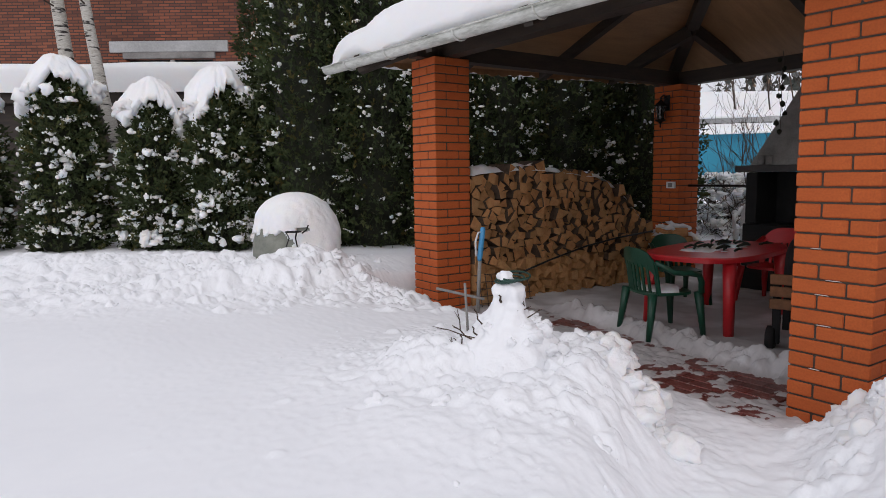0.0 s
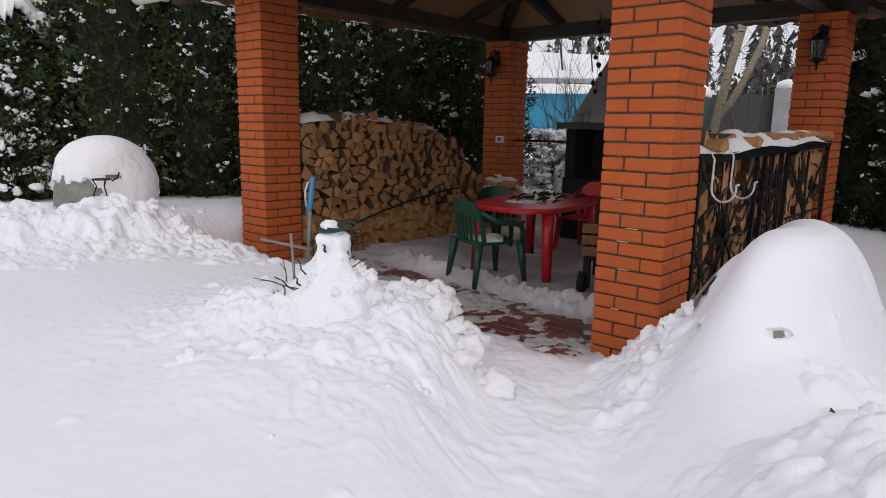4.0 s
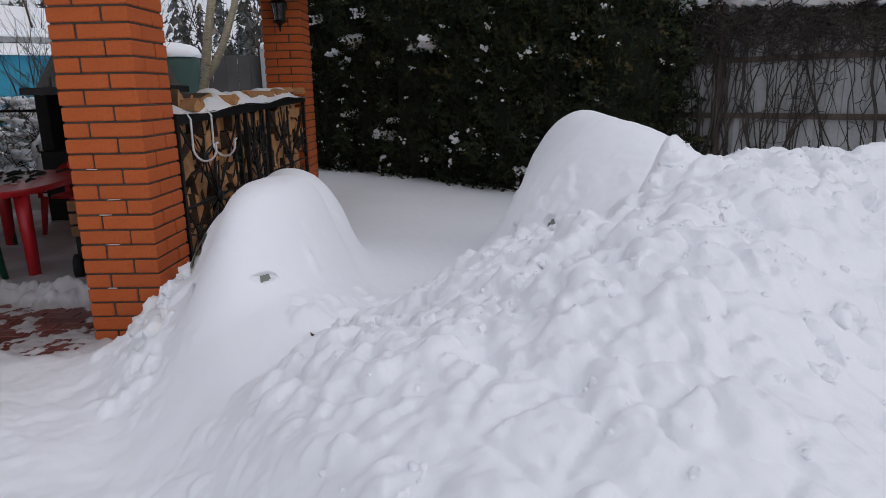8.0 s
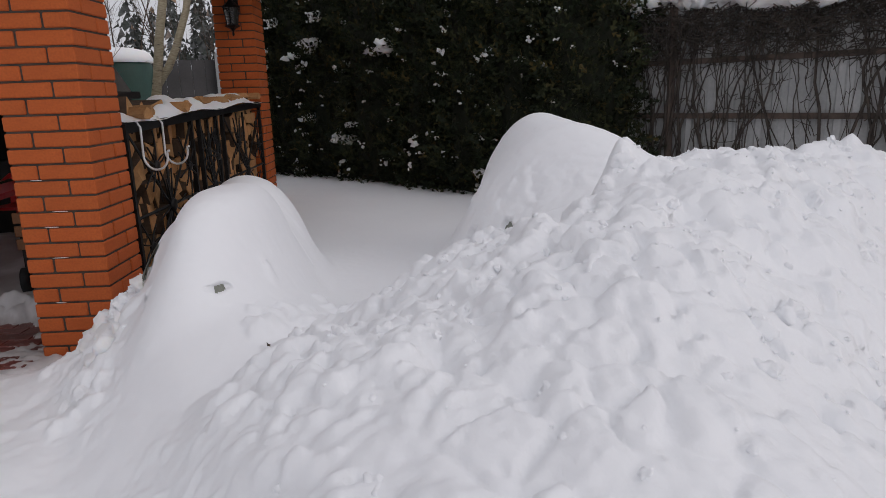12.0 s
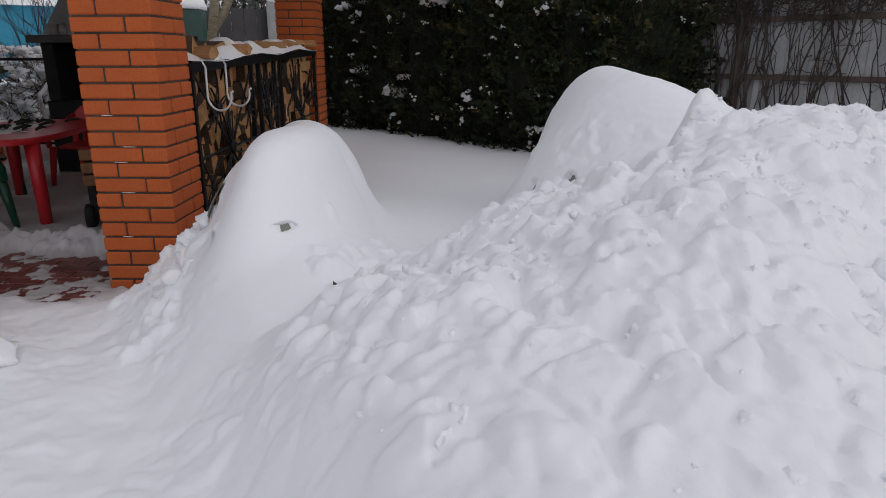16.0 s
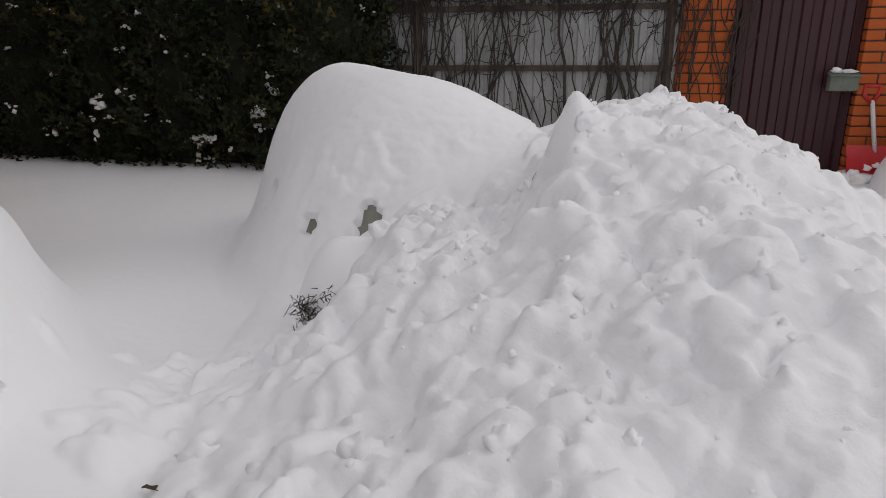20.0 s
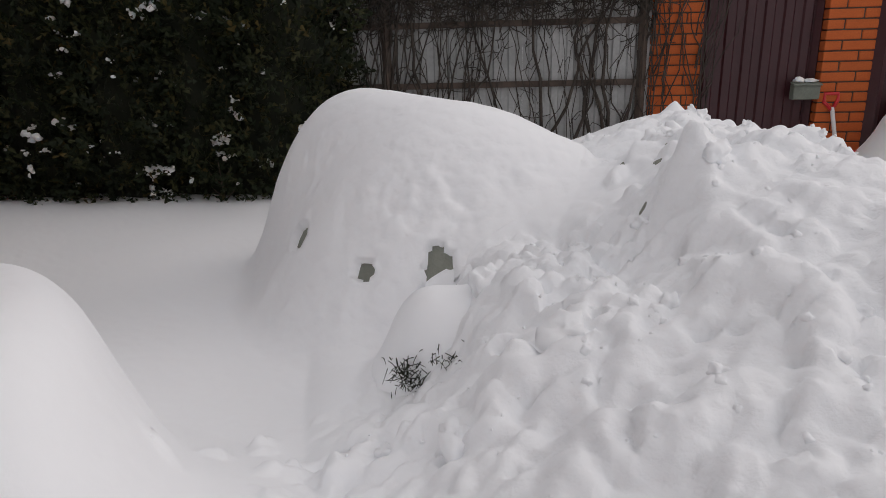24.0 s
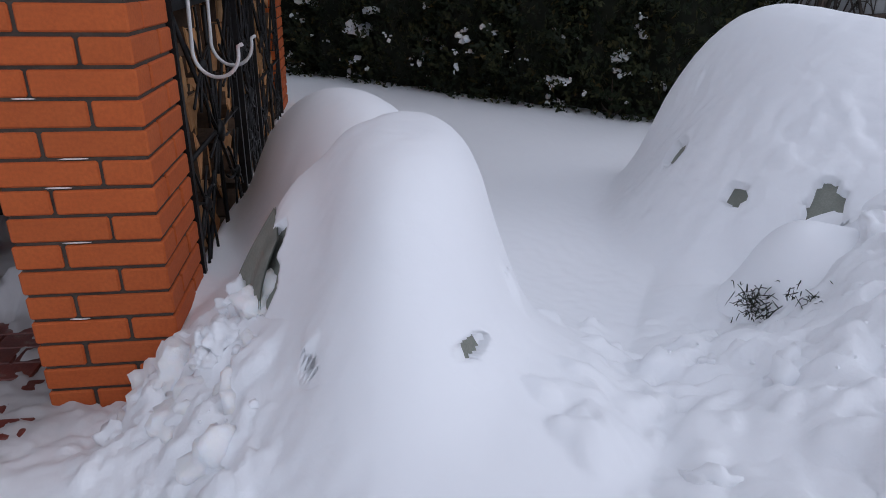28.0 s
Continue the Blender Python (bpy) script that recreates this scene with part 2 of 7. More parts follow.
# ---- mesh helpers ----
def mesh_of(name, verts, faces, mat, smooth=False):
    d = bpy.data.meshes.new(name)
    d.from_pydata(verts, [], faces)
    d.materials.append(mat)
    if smooth:
        d.polygons.foreach_set("use_smooth", [True] * len(d.polygons))
    d.update()
    return d


def hang(ob, parent):
    """Parent ob, keeping the place that it has in the world."""
    if parent is not None:
        ob.parent = parent
        ob.matrix_parent_inverse = Matrix.Identity(4)
    return ob


def part(name, data, parent, label="", m=None):
    ob = hang(new(name, data), parent)
    if m is not None:
        ob.matrix_basis = m
    return tagged(ob, label) if label else ob


def thing(name, label, category, group="", kind="", m=None, data=None):
    ob = new(name, data)
    if m is not None:
        ob.matrix_basis = m
    return tagged(ob, label, category, group, kind)


def from_bm(name, bm, mat, smooth=False):
    d = bpy.data.meshes.new(name)
    bm.to_mesh(d)
    bm.free()
    d.materials.append(mat)
    if smooth:
        d.polygons.foreach_set("use_smooth", [True] * len(d.polygons))
    return d


def box(name, lo, hi, mat, bevel=0.004, smooth=False):
    bm = bmesh.new()
    bmesh.ops.create_cube(bm, size=1)
    for v in bm.verts:
        v.co = Vector([a + (c + 0.5) * (b - a) for c, a, b in zip(v.co, lo, hi)])
    if bevel:
        bmesh.ops.bevel(bm, geom=bm.edges[:], offset=bevel, segments=1, affect="EDGES")
    return from_bm(name, bm, mat, smooth)


def tube_into(verts, faces, points, radii, sides=8, closed_ends=True):
    """Sweep a ring along points; adds to the lists."""
    pts = [Vector(p) for p in points]
    n = len(pts)
    if not hasattr(radii, "__len__"):
        radii = [radii] * n
    up = Vector((0.13, 0.07, 1)).normalized()
    first = len(verts)
    for i, p in enumerate(pts):
        d = (pts[min(i + 1, n - 1)] - pts[max(i - 1, 0)])
        d = d.normalized() if d.length > 1e-9 else Vector((0, 0, 1))
        if abs(d.dot(up)) > 0.97:
            up = Vector((1, 0.1, 0.05)).normalized()
        s = d.cross(up).normalized()
        up = s.cross(d).normalized()
        for k in range(sides):
            a = 2 * math.pi * k / sides
            verts.append(p + radii[i] * (math.cos(a) * s + math.sin(a) * up))
    for i in range(n - 1):
        for k in range(sides):
            a, b = first + i * sides + k, first + i * sides + (k + 1) % sides
            faces.append((a, b, b + sides, a + sides))
    if closed_ends:
        faces.append(tuple(first + k for k in range(sides))[::-1])
        faces.append(tuple(first + (n - 1) * sides + k for k in range(sides)))


def tube(name, points, radii, mat, sides=8):
    v, f = [], []
    tube_into(v, f, points, radii, sides)
    return mesh_of(name, v, f, mat, True)


def arc(c, r, a0, a1, n, u=(1, 0, 0), w=(0, 0, 1)):
    c, u, w = Vector(c), Vector(u), Vector(w)
    return [c + r * (math.cos(radians(a0 + (a1 - a0) * k / n)) * u + math.sin(radians(a0 + (a1 - a0) * k / n)) * w) for k in range(n + 1)]


# ---- smooth random fields on arrays ----
LATTICE = np.random.RandomState(7).rand(256, 256)


def field(x, y, shift=0):
    x, y = x + 37.7 * shift + 500, y + 91.3 * shift + 500
    i, j = np.floor(x).astype(int), np.floor(y).astype(int)
    u, v = x - i, y - j
    u, v = u * u * u * (u * (6 * u - 15) + 10), v * v * v * (v * (6 * v - 15) + 10)
    g = lambda a, b: LATTICE[a & 255, b & 255]
    return (g(i, j) * (1 - u) + g(i + 1, j) * u) * (1 - v) + (g(i, j + 1) * (1 - u) + g(i + 1, j + 1) * u) * v - 0.5


def cloud(x, y, octaves=4, shift=0):
    out, k = 0 * x, 1.0
    for o in range(octaves):
        out = out + field(x * 2**o, y * 2**o, shift + o) * k
        k *= 0.5
    return out


def chunks(x, y, shift=0):
    """Broken pieces side by side: a height for each piece, falling to a narrow cleft at its edges."""
    i, j = np.floor(x).astype(int), np.floor(y).astype(int)
    near, second, mark = np.full_like(x, 9.0), np.full_like(x, 9.0), np.zeros_like(x)
    for di in (-1, 0, 1):
        for dj in (-1, 0, 1):
            a, b = (i + di + 13 * shift) & 255, (j + dj + 29 * shift) & 255
            d = np.hypot(i + di + LATTICE[a, b] - x, j + dj + LATTICE[b, a ^ 85] - y)
            closer = d < near
            second = np.where(closer, near, np.minimum(second, d))
            mark = np.where(closer, LATTICE[a ^ 170, b], mark)
            near = np.where(closer, d, near)
    return (0.25 + 0.75 * mark) * step(0.0, 0.24, second - near) * np.sqrt(np.clip(1.2 - near, 0.1, 1.2))


def step(a, b, x):
    t = np.clip((x - a) / (b - a), 0, 1)
    return t * t * (3 - 2 * t)


def hill(x, y, cx, cy, rx, ry, turn=0.0, power=1.0):
    c, s = math.cos(radians(turn)), math.sin(radians(turn))
    u, v = ((x - cx) * c + (y - cy) * s) / rx, (-(x - cx) * s + (y - cy) * c) / ry
    return np.exp(-((u * u + v * v) ** power))


def smooth_max(a, b, k):
    g = np.clip(k - np.abs(a - b), 0, None) / k
    return np.maximum(a, b) + g * g * k / 4


def smooth_min(a, b, k):
    return -smooth_max(-a, -b, k)


# ---- snow caps of the covered bushes: place, radii, turn, foot, top, shape, flare height and width ----
CAPS = {
    "near": ((-0.119, -0.644, 0.56, 0.25, -5.5, 0.27, 0.841, 3.3, 0.52, 0.06, 0.22), (-0.031, -0.44, 0.374, 0.209, -6, 0.22, 0.714, 1.84, 0.50, 0.0, 0.30)),
    "rack": ((0.78, -0.495, 0.711, 0.38, 22, 0.02, 0.772, 2.10, 0.50, 0.05, 0.26),),
    "tall": ((0.87, -2.263, 0.633, 0.398, 22.3, 0.00, 1.12, 2.07, 0.55, 0.10, 0.22), (0.415, -2.321, 0.449, 0.803, -51.3, 0.00, 1.044, 1.70, 0.55, 0.0, 0.2), (0.21, -2.393, 0.642, 0.897, -45.4, 0.00, 0.865, 2.21, 0.55, 0.0, 0.2)),
    "small": ((-0.215, -1.745, 0.20, 0.18, 0, 0.20, 0.56, 2.4, 0.5, 0.03, 0.4),),
}


# small cavities where the snow has come away from the cover
HOLLOWS = ((-0.63, -0.73, 0.06), (-0.56, -0.42, 0.05), (-0.59, -0.80, 0.04), (0.86, -1.86, 0.06), (0.29, -1.89, 0.06), (0.02, -1.94, 0.16), (-0.04, -1.92, 0.14), (-0.10, -1.93, 0.10), (-1.71, -1.56, 0.05), (-1.89, -1.74, 0.05), (-0.35, -1.21, 0.03))


def cap_height(x, y, spec):
    cx, cy, rx, ry, turn, z0, top, p, e, _, _ = spec
    c, s = math.cos(radians(turn)), math.sin(radians(turn))
    q = np.hypot(((x - cx) * c + (y - cy) * s) / rx, (-(x - cx) * s + (y - cy) * c) / ry)
    # rounded above, straight steep flanks below
    k = 0.80
    edge_h, slope = (1 - k**p) ** e, e * p * k ** (p - 1) * (1 - k**p) ** (e - 1)
    return z0 + (top - z0) * np.where(q < k, np.clip(1 - q**p, 0, 1) ** e, edge_h - slope * (q - k)), q


def bush_height(x, y, name):
    h = cap_height(x, y, CAPS[name][0])[0]
    soft = 0.25 if name == "near" else 0.45
    for spec in CAPS[name][1:]:
        h = smooth_max(h, cap_height(x, y, spec)[0], soft) - 0.044 * soft
    return h


def snow_surface(x, y):
    """The lying snow with its covered bushes, and how far the bushes rule each place."""
    g = ground_height(x, y)
    for specs in CAPS.values():
        for spec in specs:
            q = cap_height(x, y, spec)[1]
            g = g + spec[9] * np.exp(-np.clip(q - 1, 0, None) / spec[10])
    every = {name: bush_height(x, y, name) for name in CAPS}
    s = g
    for name in CAPS:
        s = smooth_max(s, every[name], 0.19)
    s = s + (0.006 * cloud(x * 4, y * 4, 2, 77) + 0.004 * cloud(x * 15, y * 15, 2, 78) + 0.020 * cloud(x * 12, y * 12, 4, 79) * step(0.0, 0.15, 0.85 - every["tall"]) * step(-0.1, 0.1, every["tall"] - g)) * step(-0.02, 0.1, np.maximum.reduce(list(every.values())) - g)
    return s, g, every


# ---- the snow-covered ground: one sheet out to the horizon ----
PATH_LINE = ((-6.0, -3.4), (-3.6, -1.75), (-2.5, -0.95), (-1.40, -0.27), (-0.66, 0.33), (0.1, 0.95), (0.4, 1.2))


def path_distance(x, y):
    best = np.full_like(x, 99.0)
    for (ax, ay), (bx, by) in zip(PATH_LINE, PATH_LINE[1:]):
        t = np.clip(((x - ax) * (bx - ax) + (y - ay) * (by - ay)) / ((bx - ax) ** 2 + (by - ay) ** 2), 0, 1)
        best = np.minimum(best, np.hypot(x - ax - t * (bx - ax), y - ay - t * (by - ay)))
    return best


def heap_side(x, y):
    """How far a place lies inside the edge of the great heap that faces the bushes."""
    return -0.59 * (x + 0.20) - 0.81 * (y + 1.75) + 0.13 * step(-0.45, -1.0, x)


def rough_mask(x, y):
    """Where the snow was shovelled up and lies in lumps."""
    a = hill(x, y, -0.80, -2.45, 1.95, 1.75, 45, 1.8) * step(-0.46, -0.06, heap_side(x, y) + 0.16 * cloud(x * 3, y * 3, 2, 15)) * (1 - 0.9 * hill(x, y, 0.16, -1.62, 0.36, 0.34, 0, 1.5))
    b = 0.6 * hill(x, y, -1.25, 1.05, 0.95, 1.15, -30, 1.5)
    c = hill(x, y, -1.2, 4.4, 1.3, 0.8, -30, 1.5) * 0.8
    d = hill(x, y, -0.45, -0.14, 0.66, 0.26, 25, 1.5)
    e = hill(x, y, -2.3, 5.6, 2.3, 1.5, -30, 2.0)
    e = np.maximum(e, 0.8 * hill(x, y, -0.50, 3.5, 0.40, 0.85, 10, 1.5))
    calm = 1 - 0.97 * hill(x, y, -0.72, -0.74, 0.60, 0.42, 20, 2.0)
    saddle = 1 - 0.95 * hill(x, y, -0.16, -2.36, 0.42, 0.22, 14, 2.0)
    return np.clip(np.maximum.reduce([a, b, c, d, e]), 0, 1) * calm * saddle


def ground_height(x, y):
    # lawn and yard, lying lower towards the boundary
    h = 0.27 + 0.05 * cloud(x * 0.5, y * 0.5, 3, 3)
    right = step(0.2, -0.5, y - 0.35 * x) * step(-1.5, 0.5, x)
    h = h + right * (-0.08 + 0.02 * cloud(x * 1.5, y * 1.5, 2, 11))
    # the great heap beside the path: a ridge that falls off to three sides
    t = np.clip((1.294 * (x + 1.054) - 1.273 * (y + 2.632)) / 3.295, 0, 1)
    ridge = 1.075 - 0.343 * np.hypot(x + 1.054 - 1.294 * t, y + 2.632 + 1.273 * t)
    near_side = 0.488 + 0.678 * heap_side(x, y)
    front = 0.430 - 0.529 * (y + 0.98)
    yard_side = 0.863 + 0.811 * (0.682 * (x + 1.8) + 0.727 * (y + 2.1))
    far_side = 1.0 - 0.35 * (x + 0.142 + 0.122 * (y + 2.36))
    street_side = np.minimum(0.912 + 0.331 * (y + 3.85) + 0.18 * (x - 0.374), 0.95 + 1.5 * (y + 4.15))
    heap = smooth_min(smooth_min(ridge, near_side, 0.32), smooth_min(yard_side, far_side, 0.25), 0.25)
    heap = smooth_min(smooth_min(heap, front, 0.26), street_side, 0.10)
    heap = heap - 0.12 * hill(x, y, -0.64, -2.10, 0.30, 0.15, -63) - 0.08 * hill(x, y, -0.36, -2.14, 0.16, 0.10) - 0.14 * hill(x, y, 0.02, -1.80, 0.22, 0.16) - 0.19 * hill(x, y, -0.25, -1.60, 0.25, 0.17, -30)
    heap = heap + 0.17 * hill(x, y, -0.68, -2.29, 0.14, 0.11, -30) + 0.07 * hill(x, y, -0.69, -2.28, 0.05, 0.045) + 0.06 * hill(x, y, 0.22, -3.76, 0.05, 0.05) + 0.035 * hill(x, y, -1.36, -2.62, 0.20, 0.16)
    h = np.maximum(h, heap)
    # the heap with the snow turret across the path
    h = h + 0.12 * hill(x, y, -1.35, 0.80, 0.85, 0.95, -30, 1.2) + 0.04 * hill(x, y, -0.75, 0.85, 0.35, 0.5, -30) + 0.10 * hill(x, y, -1.58, 1.27, 0.24, 0.20, -40, 1.5)
    # the rough bank along the lawn, and the heap before the covered bush
    h = h + 0.13 * hill(x, y, -2.7, 6.6, 2.8, 0.8, -30, 1.5) + 0.07 * hill(x, y, -2.5, 5.6, 2.4, 1.25, -25, 2.5) + 0.19 * hill(x, y, -0.95, 4.40, 0.7, 0.55, -30) + 0.10 * hill(x, y, 0.5, 4.9, 1.2, 0.6, -20)
    # bank round the near pillar
    h = h + 0.05 * hill(x, y, -0.34, -0.22, 0.36, 0.18, 20) - 0.13 * hill(x, y, -0.12, 0.02, 0.22, 0.16, -20)
    # smooth bank under the covered bushes
    h = np.maximum(h, 0.16 + 0.27 * hill(x, y, -0.46, -0.68, 0.85, 0.50, 28, 1.3))
    # the trodden way
    d = path_distance(x, y) + 0.07 * cloud(x * 1.6, y * 1.6, 2, 21)
    way = 1 - step(0.16, 0.60, d)
    h = h * (1 - way) + way * (0.035 + 0.03 * cloud(x * 5, y * 5, 3, 5))
    # shovelled apron and floor of the pavilion
    inside = step(-0.55, -0.15, x + 0.08 * cloud(x * 3, y * 3, 2, 31)) * (1 - step(3.9, 4.2, x)) * step(0.02, 0.14, y) * (1 - step(4.0, 4.25, y))
    mid = 0.13 + 0.13 * (y - 0.5)
    strip = 1 - step(0.0, 0.10, np.abs(x - mid) - 0.36 + 0.12 * cloud(x * 4, y * 4, 3, 33))
    ridge = np.exp(-(((x - mid - 0.50) / 0.09) ** 2)) * (1 - step(2.6, 3.2, y))
    floor = 0.035 + 0.02 * cloud(x * 4, y * 4, 4, 8) + ridge * (0.05 + 0.14 * np.abs(cloud(x * 9, y * 9, 3, 18)))
    patchy = 0.0045 + 0.030 * (cloud(x * 2.3 + y, y * 3.0, 5, 41) + 0.01) + 0.022 * cloud(x * 14, y * 19, 4, 43) + 0.008 * cloud(x * 33, y * 40, 2, 44)
    floor = floor * (1 - strip) + strip * patchy
    h = h * (1 - inside) + inside * floor
    # far fields
    far = step(14, 40, np.hypot(x, y))
    return h * (1 - far) + far * (0.2 + 0.3 * cloud(x * 0.05, y * 0.05, 3, 50))


def axis(marks, ends):
    """Grid lines: place, spacing, place, spacing, ... place; growing coarser outwards."""
    mid = np.concatenate([np.arange(a, b - g / 2, g) for a, g, b in zip(marks[:-2:2], marks[1::2], marks[2::2])] + [[marks[-1]]])
    left, right, gap = [marks[0]], [mid[-1]], 0.03
    while left[-1] > -ends:
        gap = min(gap * 1.12, 12)
        left.append(left[-1] - gap)
        right.append(right[-1] + gap)
    return np.concatenate([left[:0:-1], mid, right[1:]])


# where larger lumps lie: from, to, spread, size, count
LUMP_LINES = (((-0.08, -0.08), (-0.34, -0.16), 0.06, 0.040, 30), ((-0.30, -0.12), (-0.98, -0.30), 0.06, 0.055, 50), ((-0.12, 0.02), (-0.42, 0.10), 0.05, 0.035, 40), ((-0.16, -0.26), (-0.28, -0.24), 0.04, 0.03, 6),
              ((-0.62, -2.4), (0.2, -3.75), 0.10, 0.08, 70), ((-0.55, -3.5), (0.1, -3.8), 0.08, 0.07, 40), ((-0.20, -1.25), (-0.95, -1.0), 0.10, 0.06, 60), ((-0.45, -1.55), (-1.2, -1.25), 0.13, 0.07, 70), ((-0.55, -1.80), (-1.35, -1.20), 0.11, 0.08, 60), ((-1.0, -2.2), (-1.6, -1.7), 0.22, 0.10, 40), ((-0.9, -2.9), (-1.5, -2.5), 0.18, 0.09, 30), ((-1.1, -1.15), (-2.3, -1.45), 0.14, 0.08, 50),
              ((-1.55, 0.35), (-0.75, 1.0), 0.10, 0.08, 90), ((-1.7, 0.9), (-1.2, 1.5), 0.18, 0.075, 60), ((-1.35, 4.2), (-0.5, 4.3), 0.18, 0.13, 110), ((-2.4, 6.2), (-0.9, 5.4), 0.2, 0.09, 60), ((-3.5, 4.9), (-1.5, 4.3), 0.25, 0.10, 90), ((-3.4, 5.8), (-1.4, 5.2), 0.3, 0.11, 70), ((-3.4, 7.5), (-1.0, 6.7), 0.22, 0.14, 60), ((-1.9, 3.5), (-0.9, 3.7), 0.2, 0.08, 50), ((-0.5, 4.1), (-0.35, 2.9), 0.16, 0.10, 70), ((-0.9, 3.3), (-0.5, 2.6), 0.15, 0.06, 50), ((0.55, 0.65), (0.9, 2.4), 0.05, 0.05, 110))


def clumps(x, y, z, xs, ys, count, seed):
    """Raise rounded, uneven lumps of thrown snow on the grid."""
    rs = np.random.RandomState(seed)
    spots = []
    for (ax, ay), (bx, by), spread, size, n in LUMP_LINES:
        for _ in range(n):
            t = rs.rand()
            spots.append((ax + (bx - ax) * t + rs.normal(0, spread), ay + (by - ay) * t + rs.normal(0, spread), size * (0.35 + 0.75 * rs.rand() ** 1.7)))
    cx, cy = rs.uniform(-3.9, 1.6, count), rs.uniform(-4.3, 7.6, count)
    keep = (rs.rand(count) < rough_mask(cx, cy) * (0.25 + 0.75 * step(-0.22, 0.18, cloud(cx * 1.7, cy * 1.7, 2, 91)))) & (path_distance(cx, cy) > 0.32)
    spots += [(a, b, 0.014 + 0.045 * rs.rand() ** 2.2) for a, b in zip(cx[keep], cy[keep])]
    for px, py, r in spots:
        i0, i1 = np.searchsorted(xs, (px - 1.9 * r, px + 1.9 * r))
        j0, j1 = np.searchsorted(ys, (py - 1.9 * r, py + 1.9 * r))
        if i1 - i0 < 3 or j1 - j0 < 3 or math.hypot(px + 0.24, py + 1.70) < 0.26 or (-0.06 < px < 0.42 and -0.06 < py < 0.42):
            continue
        gx, gy, gz = x[j0:j1, i0:i1], y[j0:j1, i0:i1], z[j0:j1, i0:i1]
        k = 0.55 / r
        u, v = gx - px + r * 0.9 * cloud(gx * k, gy * k, 3, seed + 1), gy - py + r * 0.9 * cloud(gx * k, gy * k, 3, seed + 2)
        turn, flat = rs.uniform(0, 3.14), rs.uniform(0.6, 1.0)
        u, v = u * math.cos(turn) + v * math.sin(turn), (v * math.cos(turn) - u * math.sin(turn)) / flat
        q = (np.abs(u) ** 2.4 + np.abs(v) ** 2.4) / r**2.4
        lump = 0.6 * gz + 0.4 * float(np.mean(gz)) + r * (0.70 * np.sqrt(np.clip(1 - q, 0, 1)) - 0.34) + rs.uniform(-0.35, 0.35) * u + rs.uniform(-0.35, 0.35) * v
        z[j0:j1, i0:i1] = np.where(q < 1, smooth_max(gz, lump, 0.34 * r), gz)


